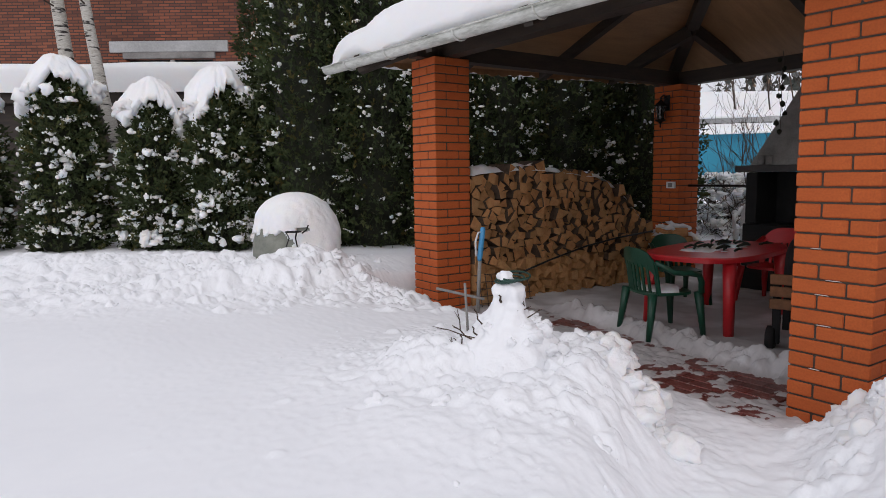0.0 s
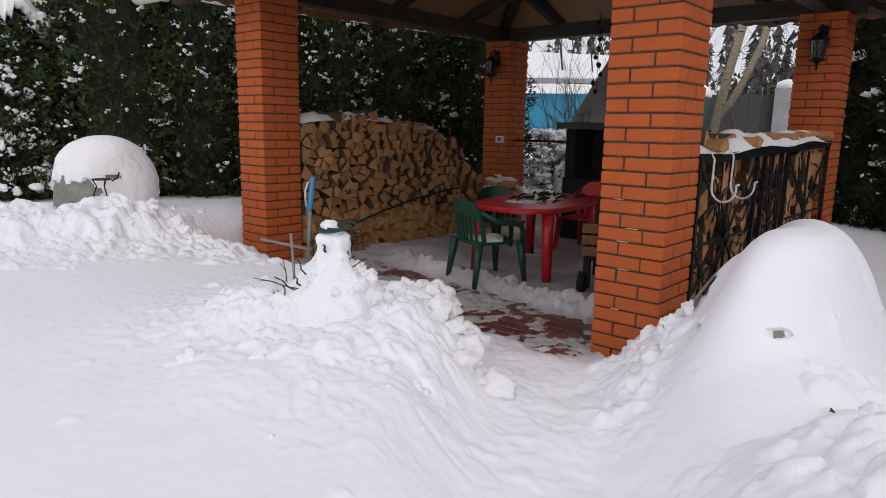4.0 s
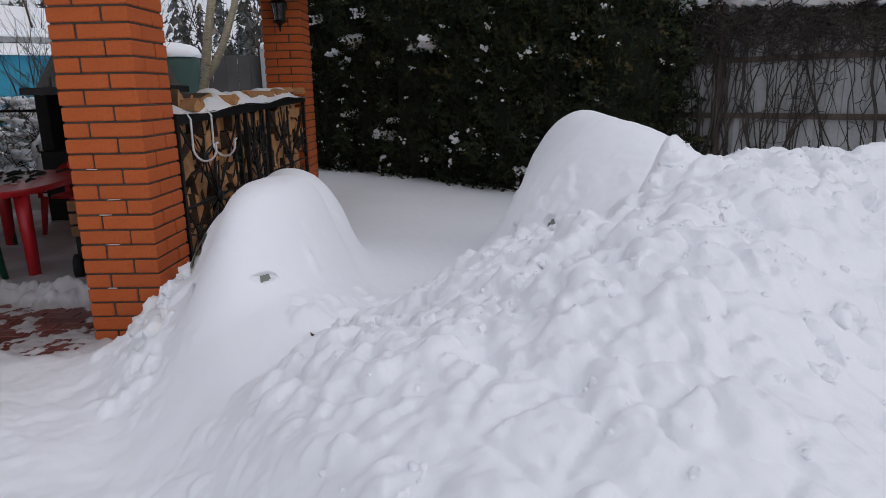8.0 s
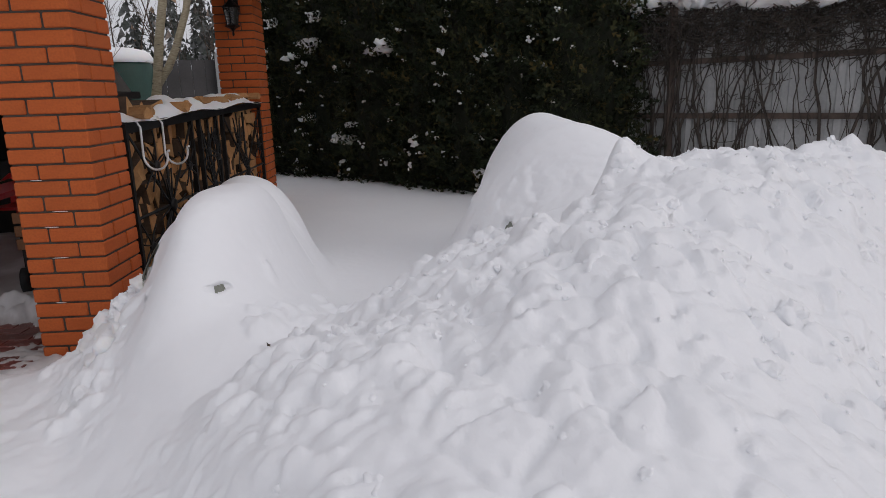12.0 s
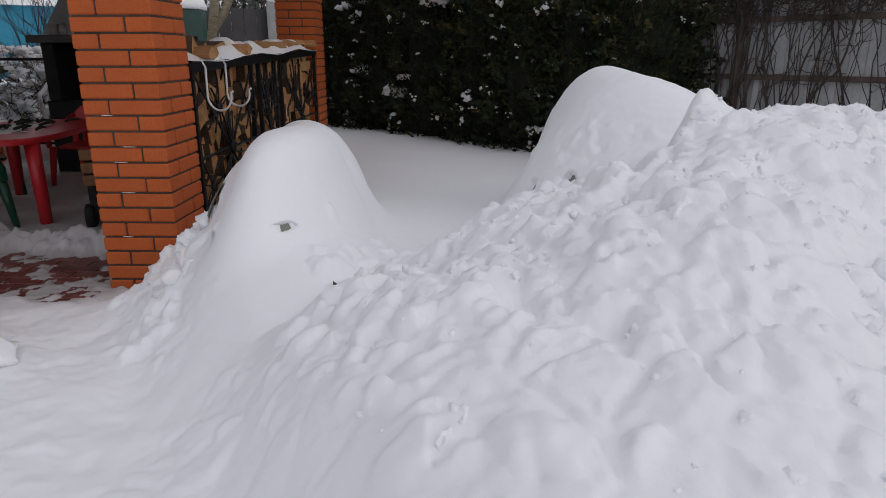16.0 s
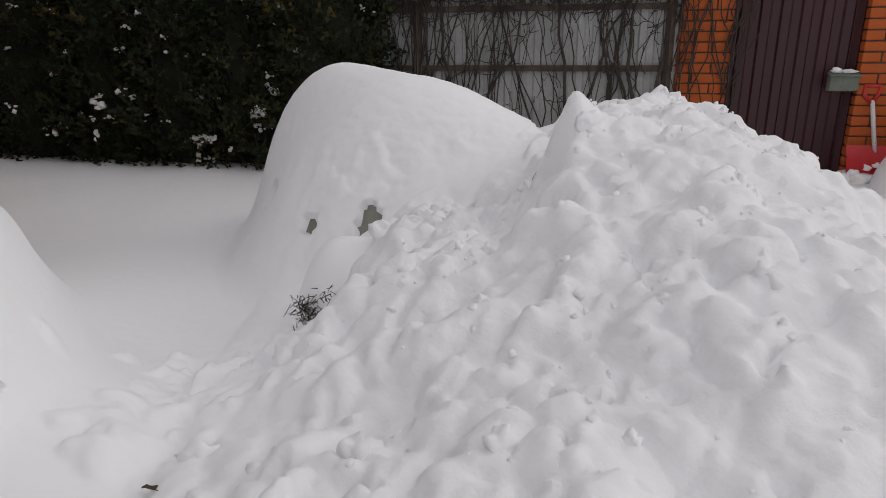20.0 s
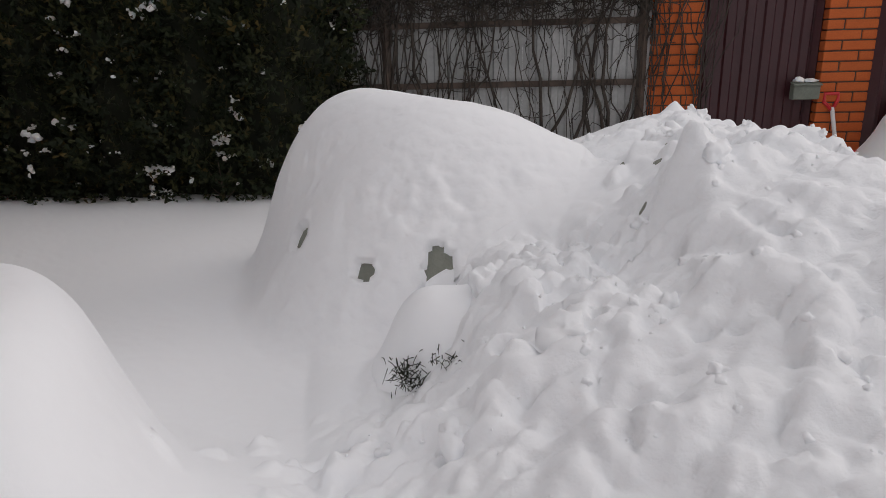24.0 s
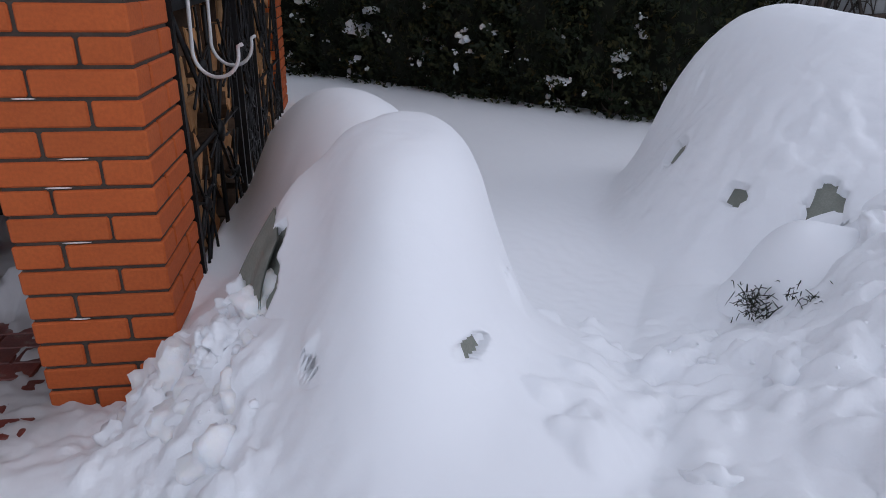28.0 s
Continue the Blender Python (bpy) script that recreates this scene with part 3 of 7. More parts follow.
def build_ground():
    xs, ys = axis((-3.9, 0.03, -2.9, 0.015, -2.2, 0.011, 0.35, 0.016, 1.2, 0.03, 4.3), 260), axis((-4.6, 0.03, -4.1, 0.016, -2.9, 0.011, -0.3, 0.014, 2.2, 0.028, 7.8), 260)
    x, y = np.meshgrid(xs, ys)
    z, low, every = snow_surface(x, y)
    over = np.maximum.reduce(list(every.values())) - low
    rough = rough_mask(x, y) * (1 - step(-0.06, 0.04, over))
    wx, wy = x + 0.10 * cloud(x * 3, y * 3, 2, 81), y + 0.10 * cloud(x * 3, y * 3, 2, 82)
    billow = 0.09 * np.abs(cloud(wx * 2.3, wy * 2.3, 1, 61)) + 0.055 * np.abs(cloud(wx * 5.2, wy * 5.2, 1, 62))
    patch = 0.25 + 0.75 * step(-0.22, 0.18, cloud(x * 1.7, y * 1.7, 2, 91))
    vx, vy = x + 0.035 * cloud(x * 9, y * 9, 2, 83), y + 0.035 * cloud(x * 9, y * 9, 2, 84)
    some = step(-0.15, 0.15, cloud(x * 2.6, y * 2.6, 2, 92))
    billow = billow + 0.048 * patch * chunks(vx * 6.5, vy * 6.5, 1) + 0.034 * some * chunks(vx * 15, vy * 15, 2) + 0.011 * patch * chunks(vx * 31, vy * 31, 3) + 0.008 * patch * np.abs(cloud(wx * 26, wy * 26, 1, 64)) + 0.09 * cloud(x * 1.4, y * 1.4, 2, 65)
    z = z + rough * (billow - 0.066)
    clumps(x, y, z, xs, ys, 7000, 5)
    # small open pits between the lumps of the great heap
    rs = np.random.RandomState(23)
    for px, py in zip(rs.uniform(-2.1, -0.3, 70), rs.uniform(-2.5, -1.1, 70)):
        i0, i1 = np.searchsorted(xs, (px - 0.07, px + 0.07))
        j0, j1 = np.searchsorted(ys, (py - 0.07, py + 0.07))
        gx, gy = x[j0:j1, i0:i1], y[j0:j1, i0:i1]
        z[j0:j1, i0:i1] -= rs.uniform(0.02, 0.07) * rough[j0:j1, i0:i1] * hill(gx, gy, px, py, rs.uniform(0.012, 0.026), 0.013, rs.uniform(0, 180), 1.5)
    near = 1 - step(6, 10, np.hypot(x, y))
    z = z + near * (0.003 + 0.008 * rough) * cloud(x * 34, y * 34, 2, 71)
    plain = step(-0.02, 0.10, over)
    full = z * (1 - plain) + plain * snow_surface(x, y)[0]
    # hollow under the caps, where the bushes stand
    z = z - 0.11 * step(0.02, 0.09, over)
    for hx, hy, deep in HOLLOWS:
        z = z - deep * hill(x, y, hx, hy, 0.045, 0.035)
    ny, nx = x.shape
    v = np.stack([x, y, z], -1).reshape(-1, 3)
    k = np.arange(nx * ny).reshape(ny, nx)
    f = np.stack([k[:-1, :-1], k[:-1, 1:], k[1:, 1:], k[1:, :-1]], -1).reshape(-1, 4)
    d = bpy.data.meshes.new("ground")
    d.vertices.add(len(v))
    d.vertices.foreach_set("co", v.ravel())
    d.loops.add(len(f) * 4)
    d.loops.foreach_set("vertex_index", f.ravel().astype(np.int32))
    d.polygons.add(len(f))
    d.polygons.foreach_set("loop_start", np.arange(len(f), dtype=np.int32) * 4)
    d.polygons.foreach_set("use_smooth", np.ones(len(f), bool))
    d.update(calc_edges=True)
    d.attributes.new("thrown", "FLOAT", "POINT").data.foreach_set("value", rough.ravel().astype(np.float32))
    # one mask for trampled slush and for the shade painted in under the roof
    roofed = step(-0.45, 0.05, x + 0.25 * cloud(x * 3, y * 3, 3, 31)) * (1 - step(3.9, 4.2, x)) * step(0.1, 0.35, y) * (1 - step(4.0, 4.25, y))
    trodden_shade = np.clip(roofed * (0.80 + 0.9 * cloud(x * 2.2, y * 2.2, 4, 96)), 0, 1)
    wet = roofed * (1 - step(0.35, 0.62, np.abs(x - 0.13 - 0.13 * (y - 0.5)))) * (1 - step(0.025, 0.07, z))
    trodden_shade = np.maximum(trodden_shade, wet)
    d.attributes.new("trodden_shade", "FLOAT", "POINT").data.foreach_set("value", trodden_shade.ravel().astype(np.float32))
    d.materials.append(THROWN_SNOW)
    return thing("ground", "white snow-covered yard with shovelled lumpy heaps", "ground", kind="structure", data=d), xs, ys, z, full, rough


GROUND, GX, GY, GZ, FULL, ROUGH = build_ground()


def lying(x, y, table):
    """Read a table of the ground's grid between its lines."""
    i, j = np.clip(np.searchsorted(GX, x) - 1, 0, len(GX) - 2), np.clip(np.searchsorted(GY, y) - 1, 0, len(GY) - 2)
    u, v = (x - GX[i]) / (GX[i + 1] - GX[i]), (y - GY[j]) / (GY[j + 1] - GY[j])
    return (table[j, i] * (1 - u) + table[j, i + 1] * u) * (1 - v) + (table[j + 1, i] * (1 - u) + table[j + 1, i + 1] * u) * v


def ground_at(px, py):
    i, j = min(max(int(np.searchsorted(GX, px)), 1), len(GX) - 1), min(max(int(np.searchsorted(GY, py)), 1), len(GY) - 1)
    return float(GZ[j, i])


def blob(name, c, r, mat, seed=0, rough=0.18, subdiv=3, flat_bottom=None):
    bm = bmesh.new()
    bmesh.ops.create_icosphere(bm, subdivisions=subdiv, radius=1)
    for v in bm.verts:
        p = v.co.copy()
        k = 1 + rough * noise.fractal(p * 1.6 + Vector((seed * 3.1, seed * 1.7, 0)), 1.0, 2.0, 3)
        v.co = Vector((p.x * r[0] * k + c[0], p.y * r[1] * k + c[1], p.z * r[2] * k + c[2]))
        if flat_bottom is not None:
            v.co.z = max(v.co.z, flat_bottom)
    return from_bm(name, bm, mat, True)


# ---- brick pillars ----
BRICK_MESH = box("brick", (0, 0, 0), (0.25, 0.12, 0.065), BRICK, 0.005)
W, COURSE = 0.38, 0.075


def pillar(name, label, x, y, z0, courses, turn=0.0, group="brick pillars of the pavilion"):
    p = thing(name, label, "pillar", group, m=pose(x, y, z0, 0, 0, turn))
    part("mortar_core", box("mortar_core", (0.009, 0.009, 0), (W - 0.009, W - 0.009, courses * COURSE - 0.004), MORTAR, 0), p)
    for k in range(courses):
        z = k * COURSE + 0.005
        a, b = 0.25, 0.12
        if k % 2:
            spots = ((0, 0, 0), (W, 0, 90), (W, W, 180), (0, W, 270))
        else:
            spots = ((W - a, 0, 0), (W, W - a, 90), (a, W, 180), (0, a, 270))
        for sx, sy, r in spots:
            j = random.uniform(-0.0015, 0.0015)
            part("brick", BRICK_MESH, p, m=pose(sx + j, sy - j, z, 0, 0, r + random.uniform(-0.2, 0.2)))
    return p


SPAN = 3.50
pillar("brick_pillar", "orange brick pillar with dark mortar standing in a snow bank", 0, 0, -0.025, 31)
pillar("brick_pillar", "orange brick pillar beside the stacked firewood", 0, 3.56, -0.025, 31)
pillar("brick_pillar", "orange brick pillar with a wall lantern behind the firewood", SPAN, 3.56, -0.025, 31)
pillar("brick_pillar", "orange brick pillar with a wall lantern beside the hedge", SPAN, 0, -0.025, 31)

# ---- the pavilion's roof ----
X0, X1, Y0, Y1, EAVE, APEX = -0.36, 4.24, -0.36, 4.30, 2.27, 3.35
MX, MY = 1.94, 2.0


def eave_z(x, y):
    """The eave falls a little towards the entrance corner."""
    return EAVE - 0.04 + 0.0165 * (y - Y0) + 0.026 * (x - X0)


roof = thing("pavilion_roof", "hipped pavilion roof with dark timber beams and thick snow", "roof", kind="structure")


def hip(name, grow, lift, thick, mat):
    lo = [(X0 - grow, Y0 - grow), (X1 + grow, Y0 - grow), (X1 + grow, Y1 + grow), (X0 - grow, Y1 + grow)]
    v = [(a, b, eave_z(a, b) + lift) for a, b in lo] + [(MX, MY, APEX + lift)]
    v += [(a, b, eave_z(a, b) + lift - thick) for a, b in lo] + [(MX, MY, APEX + lift - thick)]
    f = [(0, 1, 4), (1, 2, 4), (2, 3, 4), (3, 0, 4), (6, 5, 9), (7, 6, 9), (8, 7, 9), (5, 8, 9)]
    f += [(1, 0, 5, 6), (2, 1, 6, 7), (3, 2, 7, 8), (0, 3, 8, 5)]
    return mesh_of(name, v, f, mat)


part("roof_deck", hip("roof_deck", 0.0, 0.05, 0.04, BOARD), roof, "brown boarded roof underside")


def beam(name, a, b, w, h, parent, mat=DARK_WOOD, label=""):
    a, b = Vector(a), Vector(b)
    d = (b - a).normalized()
    s = d.cross(Vector((0, 0, 1)))
    s = s.normalized() if s.length > 1e-6 else Vector((1, 0, 0))
    u = s.cross(d).normalized()
    v = [p + i * w / 2 * s + j * h / 2 * u for p in (a, b) for i, j in ((-1, -1), (1, -1), (1, 1), (-1, 1))]
    f = [(3, 2, 1, 0), (4, 5, 6, 7), (0, 1, 5, 4), (1, 2, 6, 5), (2, 3, 7, 6), (3, 0, 4, 7)]
    return part(name, mesh_of(name, v, f, mat), parent, label)


zb = 2.30 + 0.075
c = W / 2
for a, b in (((c, -0.1), (c, 4.05)), ((SPAN + c, -0.1), (SPAN + c, 4.05)), ((-0.1, c), (4.0, c)), ((-0.1, 3.56 + c), (4.0, 3.56 + c))):
    beam("ring_beam", (*a, zb), (*b, zb), 0.14, 0.15, roof)
for a in ((X0, Y0), (X1, Y0), (X1, Y1), (X0, Y1)):
    beam("hip_rafter", (*a, eave_z(*a) - 0.02), (MX, MY, APEX - 0.06), 0.12, 0.16, roof)
for k in (0.25, 0.5, 0.75):
    for a in ((X0 + k * (X1 - X0), Y0), (X0 + k * (X1 - X0), Y1), (X0, Y0 + k * (Y1 - Y0)), (X1, Y0 + k * (Y1 - Y0))):
        e = Vector((*a, eave_z(*a)))
        t = Vector((MX, MY, APEX - 0.06))
        q = e.lerp(t, 0.93 if k == 0.5 else 0.5)
        if k != 0.5:
            q = e + (Vector((MX, a[1], 0)) - Vector((a[0], a[1], 0))) * 0 + (t - e) * 0.5
            q = Vector((e.x, e.y + (MY - e.y) * 0.5, EAVE + (APEX - 0.06 - EAVE) * 0.5)) if a[1] in (Y0, Y1) else Vector((e.x + (MX - e.x) * 0.5, e.y, EAVE + (APEX - 0.06 - EAVE) * 0.5))
        beam("rafter", e, q, 0.085, 0.13, roof)
beam("king_post", (MX, MY, 2.95), (MX, MY, APEX), 0.14, 0.14, roof)

# brown scalloped valance under the eaves
def valance(name, a, b):
    a, b = Vector(a), Vector(b)
    n = int((b - a).length / 0.03)
    v, f = [], []
    side = (b - a).normalized().cross(Vector((0, 0, 1))) * 0.012
    for k in range(n + 1):
        p = a.lerp(b, k / n)
        drop = 0.055 + 0.022 * abs(math.sin(k * 0.03 * math.pi / 0.16)) + 0.012 * math.sin(k * 0.21)
        v += [p + Vector((0, 0, 0.02)), p - Vector((0, 0, drop)), p + side + Vector((0, 0, 0.02)), p + side - Vector((0, 0, drop))]
    for k in range(n):
        i = 4 * k
        f += [(i, i + 1, i + 5, i + 4), (i + 6, i + 7, i + 3, i + 2), (i + 1, i + 3, i + 7, i + 5)]
    part("valance", mesh_of(name, v, f, BOARD), roof, "brown scalloped valance board")


valance("valance", (X1 - 0.03, Y0 + 0.05, eave_z(X1, Y0) + 0.04), (X1 - 0.03, Y1 - 0.05, eave_z(X1, Y1) + 0.04))
valance("valance", (X1 - 0.05, Y1 - 0.03, eave_z(X1, Y1) + 0.04), (X0 + 0.05, Y1 - 0.03, eave_z(X0, Y1) + 0.04))
valance("valance", (X0 + 0.05, Y0 + 0.03, eave_z(X0, Y0) + 0.04), (X1 - 0.05, Y0 + 0.03, eave_z(X1, Y0) + 0.04))

# half-round gutter along the entrance side, with straps
gutter = thing("rain_gutter", "grimy white half-round rain gutter along the snowy eave", "gutter")
gv, gf = [], []
gx, gr, rings = X0 - 0.03, 0.065, 60
for k in range(rings + 1):
    y = Y0 - 0.05 + (4.95 - Y0) * k / rings
    for j in range(9):
        a = math.pi * j / 8
        for r in (gr, gr - 0.006):
            gv.append((gx - r * math.cos(a), y, eave_z(X0, y) + 0.02 - r * math.sin(a)))
for k in range(rings):
    for j in range(8):
        i, o = k * 18 + 2 * j, (k + 1) * 18 + 2 * j
        gf += [(i, i + 2, o + 2, o), (o + 1, o + 3, i + 3, i + 1)]
    gf += [(k * 18 + 1, k * 18, k * 18 + 18, k * 18 + 19), (k * 18 + 16, k * 18 + 17, k * 18 + 35, k * 18 + 34)]
for k in (0, rings):
    gf.append(tuple(k * 18 + 2 * j for j in range(9)))
part("trough", mesh_of("trough", gv, gf, GUTTER, True), gutter)
part("bead", tube("bead", [(gx - gr, Y0 - 0.05, eave_z(X0, Y0) + 0.022), (gx - gr, 4.9, eave_z(X0, 4.9) + 0.022)], 0.009, GUTTER), gutter)
for y in (0.2, 1.0, 1.8, 2.65, 3.65, 4.4):
    ring = arc((gx, y, eave_z(X0, y) + 0.02), gr + 0.006, 175, 365, 14)
    v, f = [], []
    for p in ring:
        v += [p + Vector((0, -0.012, 0)), p + Vector((0, 0.012, 0))]
    for k in range(len(ring) - 1):
        f.append((2 * k, 2 * k + 1, 2 * k + 3, 2 * k + 2))
    part("strap", tube("strap", ring, 0.008, GUTTER), gutter)

# the snow load, rounded and set back from the eave
def roof_snow():
    n = 90
    u = np.linspace(0, 1, n)
    s = 0.5 - 0.5 * np.cos(np.pi * u)
    xx, yy = np.meshgrid(X0 - 0.02 + (X1 - X0 + 0.04) * s, Y0 + (4.86 - Y0) * s)
    ex, ey = np.minimum(xx - xx.min(), xx.max() - xx), np.minimum(yy - yy.min(), yy.max() - yy)
    slope = (APEX - EAVE) / (MX - X0)
    base = eave_z(xx, yy) + 0.06 + slope * np.minimum(np.minimum(xx - X0, X1 - xx), np.minimum(yy - Y0, np.maximum(Y1 - yy, 0) + 0.0))
    e = np.minimum(ex, ey) + 0.03 * cloud(xx * 2, yy * 2, 3, 4)
    t = np.clip(e / 0.28, 0, 1)
    top = base + 0.32 * np.sqrt(np.clip(1 - (1 - t) ** 2.2, 0, 1)) + 0.03 * cloud(xx * 1.5, yy * 1.5, 3, 9)
    v = np.concatenate([np.stack([xx, yy, top], -1).reshape(-1, 3), np.stack([xx, yy, base], -1).reshape(-1, 3)])
    k = np.arange(n * n).reshape(n, n)
    f = np.stack([k[:-1, :-1], k[:-1, 1:], k[1:, 1:], k[1:, :-1]], -1).reshape(-1, 4)
    f = np.concatenate([f, f[:, ::-1] + n * n])
    rim = np.concatenate([k[0, :], k[1:, -1], k[-1, -2::-1], k[-2:0:-1, 0]])
    g = np.stack([rim, np.roll(rim, -1), np.roll(rim, -1) + n * n, rim + n * n], -1)[:, ::-1]
    return mesh_of("roof_snow", v.tolist(), np.concatenate([f, g]).tolist(), SNOW, True)


thing("roof_snow", "thick rounded layer of white snow on the pavilion roof", "snow", data=roof_snow())


# ---- split firewood ----
def clip_cell(poly, p, q):
    """The part of a polygon that lies nearer to p than to q."""
    m, d = (p + q) / 2, q - p
    out = []
    for a, b in zip(poly, poly[1:] + poly[:1]):
        sa, sb = (a - m).dot(d), (b - m).dot(d)
        if sa <= 0:
            out.append(a)
        if (sa < 0 < sb) or (sb < 0 < sa):
            out.append(a.lerp(b, sa / (sa - sb)))
    return out


def firewood(parent, width, top, depth, cell, m, seed, gap=0.007):
    """Logs packed like cells, their ends towards -y of m; top(x): the height of the stack."""
    rs = random.Random(seed)
    seeds, row, z = [], 0, cell * 0.5
    while z < 2.0:
        x = cell * (0.5 + 0.5 * (row % 2))
        while x < width:
            if z < top(x) - cell * 0.3:
                seeds.append(Vector((x + rs.uniform(-0.38, 0.38) * cell, z + rs.uniform(-0.38, 0.38) * cell)))
            x += cell * rs.uniform(0.9, 1.1)
        z += cell * 0.87
        row += 1
    made, rest = 0, []
    seeds.reverse()
    for k, p in enumerate(seeds):
        r = cell * 0.85
        poly = [p + Vector((r * math.cos(a), r * math.sin(a))) for a in (0.3, 1.1, 1.9, 2.7, 3.5, 4.3, 5.1, 5.9)]
        poly = [Vector((min(max(q.x, 0), width), max(q.y, 0))) for q in poly]
        for q in seeds:
            if q is not p and (q - p).length < 2.4 * cell and len(poly) > 2:
                poly = clip_cell(poly, p, q)
        if len(poly) < 3:
            continue
        # split logs: three to five sides
        sides, area = rs.choice((3, 4, 4, 4, 5, 5)), lambda g: abs(sum(a.cross(b) for a, b in zip(g, g[1:] + g[:1])))
        whole = area(poly)
        while len(poly) > sides:
            j = min(range(len(poly)), key=lambda i: abs((poly[i] - poly[i - 1]).cross(poly[(i + 1) % len(poly)] - poly[i])))
            del poly[j]
        c0 = sum(poly, Vector((0, 0))) / len(poly)
        swell = min(1.22, math.sqrt(whole / max(area(poly), 1e-6)))
        poly = [c0 + (q - c0) * swell for q in poly]
        gp = gap * rs.uniform(0.5, 1.5)
        poly = [c0 + (q - c0) * (1 - gp / max((q - c0).length, 0.025)) for q in poly]
        y0, n = rs.uniform(-0.055, 0.055), len(poly)
        ring = lambda y, s: [(c0.x + (q.x - c0.x) * s, y, c0.y + (q.y - c0.y) * s) for q in poly]
        slant = rs.uniform(-0.25, 0.25)
        v = [(a, b + slant * (a - c0.x), e) for a, b, e in ring(y0, 0.93) + ring(y0 + 0.006, 1)] + ring(depth, 1)
        f = [tuple(range(n))]
        for j in range(n):
            f += [(j, n + j, n + (j + 1) % n, (j + 1) % n), (n + j, 2 * n + j, 2 * n + (j + 1) % n, n + (j + 1) % n)]
        d = bpy.data.meshes.new("log")
        d.from_pydata(v, [], [q[::-1] for q in f])
        d.materials.append(LOG_END)
        d.materials.append(BARK)
        for g in list(d.polygons)[2::2]:
            g.material_index = 1
        d.update()
        if made < 300:
            part("log", d, parent, m=m)
        else:
            rest.append((v, f))
        made += 1
    if rest:
        rv, rf = [], []
        for a, b in rest:
            rf += [tuple(i + len(rv) for i in q[::-1]) for q in b]
            rv += a
        tagged(part("log_rest", mesh_of("log_rest", rv, rf, LOG_END), parent, "split logs low in the stack", m=m), kind="stuff")
    return made


big_stack = thing("firewood_stack", "tall stack of split birch firewood with snow patches on top", "firewood", kind="")


def big_top(x):
    return 1.25 + 0.05 * math.sin(x * 2.2 + 0.1) - 1.45 * max(0.0, (x - 1.72) / 1.45) ** 1.5


firewood(big_stack, 3.0, big_top, 0.33, 0.088, pose(0.40, 3.56, 0.02), 3, 0.004)


# ---- bushes under fabric covers, buried in snow ----
def dome(name, cx, cy, z0, rx, ry, top, mat, turn=0.0, grow=1.0, skirt=0.25, a=0.75, b=0.85, holes=(), seed=0, lumpy=0.03, rows=110, cols=200, lean=(0, 0), spread=(0, 0, 60)):
    """A rounded snow cap; holes: (bearing, height, half-width in degrees, half-height) where it has fallen away."""
    v, f = [], []
    for i in range(rows + 1):
        s = i / rows
        phi = s * math.pi / 2
        r0, h0 = math.sin(phi) ** a, math.cos(phi) ** b
        flare = skirt * max(0.0, (s - 0.72) / 0.28) ** 2
        for j in range(cols):
            t = 2 * math.pi * j / cols
            d = Vector((math.cos(t), math.sin(t), 0))
            k = 1 + lumpy * 2.2 * noise.noise(Vector((d.x * 1.3 + seed, d.y * 1.3, s * 2.2))) + lumpy * 0.35 * noise.noise(Vector((d.x * 7 + seed, d.y * 7, s * 11)))
            bear = (math.degrees(t) + turn) % 360
            m = spread[1] * math.exp(-((((bear - spread[0] + 180) % 360 - 180) / spread[2]) ** 2))
            r = (r0 * grow + flare) * k * (1 + m)
            h1 = h0 * (1 - m * 0.42 * math.sin(phi) ** 0.9 * math.cos(phi))
            z = z0 + (top - z0) * h1 * (1 - (1 - grow) * 0.7)
            for hb, hz, hw, hh in holes:
                da = (bear - hb + 180) % 360 - 180
                e = (da / hw) ** 2 + ((z - hz) / hh) ** 2 + 0.7 * noise.noise(Vector((da * 0.12, z * 14, seed))) + 0.35 * noise.noise(Vector((da * 0.4, z * 45, seed)))
                if e < 1:
                    r *= 0.86
            x, y = rx * r * d.x, ry * r * d.y
            c, q = math.cos(radians(turn)), math.sin(radians(turn))
            lx, ly = lean[0] * h0, lean[1] * h0
            v.append((cx + x * c - y * q + lx, cy + x * q + y * c + ly, z))
    for i in range(rows):
        for j in range(cols):
            p, q = i * cols + j, i * cols + (j + 1) % cols
            f.append((p, p + cols, q + cols, q))
    return mesh_of(name, v, f, mat, True)


def covered_bush(label, holes, **kw):
    b = thing("covered_bush", label, "covered bush", "snowed-in bushes")
    part("snow_cap", dome("snow_cap", mat=SNOW, holes=holes, **kw), b, "smooth white snow cap")
    kw2 = dict(kw, lumpy=0.02, rows=24, cols=48, grow=0.93, skirt=0.0)
    part("fabric_cover", dome("fabric_cover", mat=FABRIC, **kw2), b, "grey-green garden cover fabric")
    return b


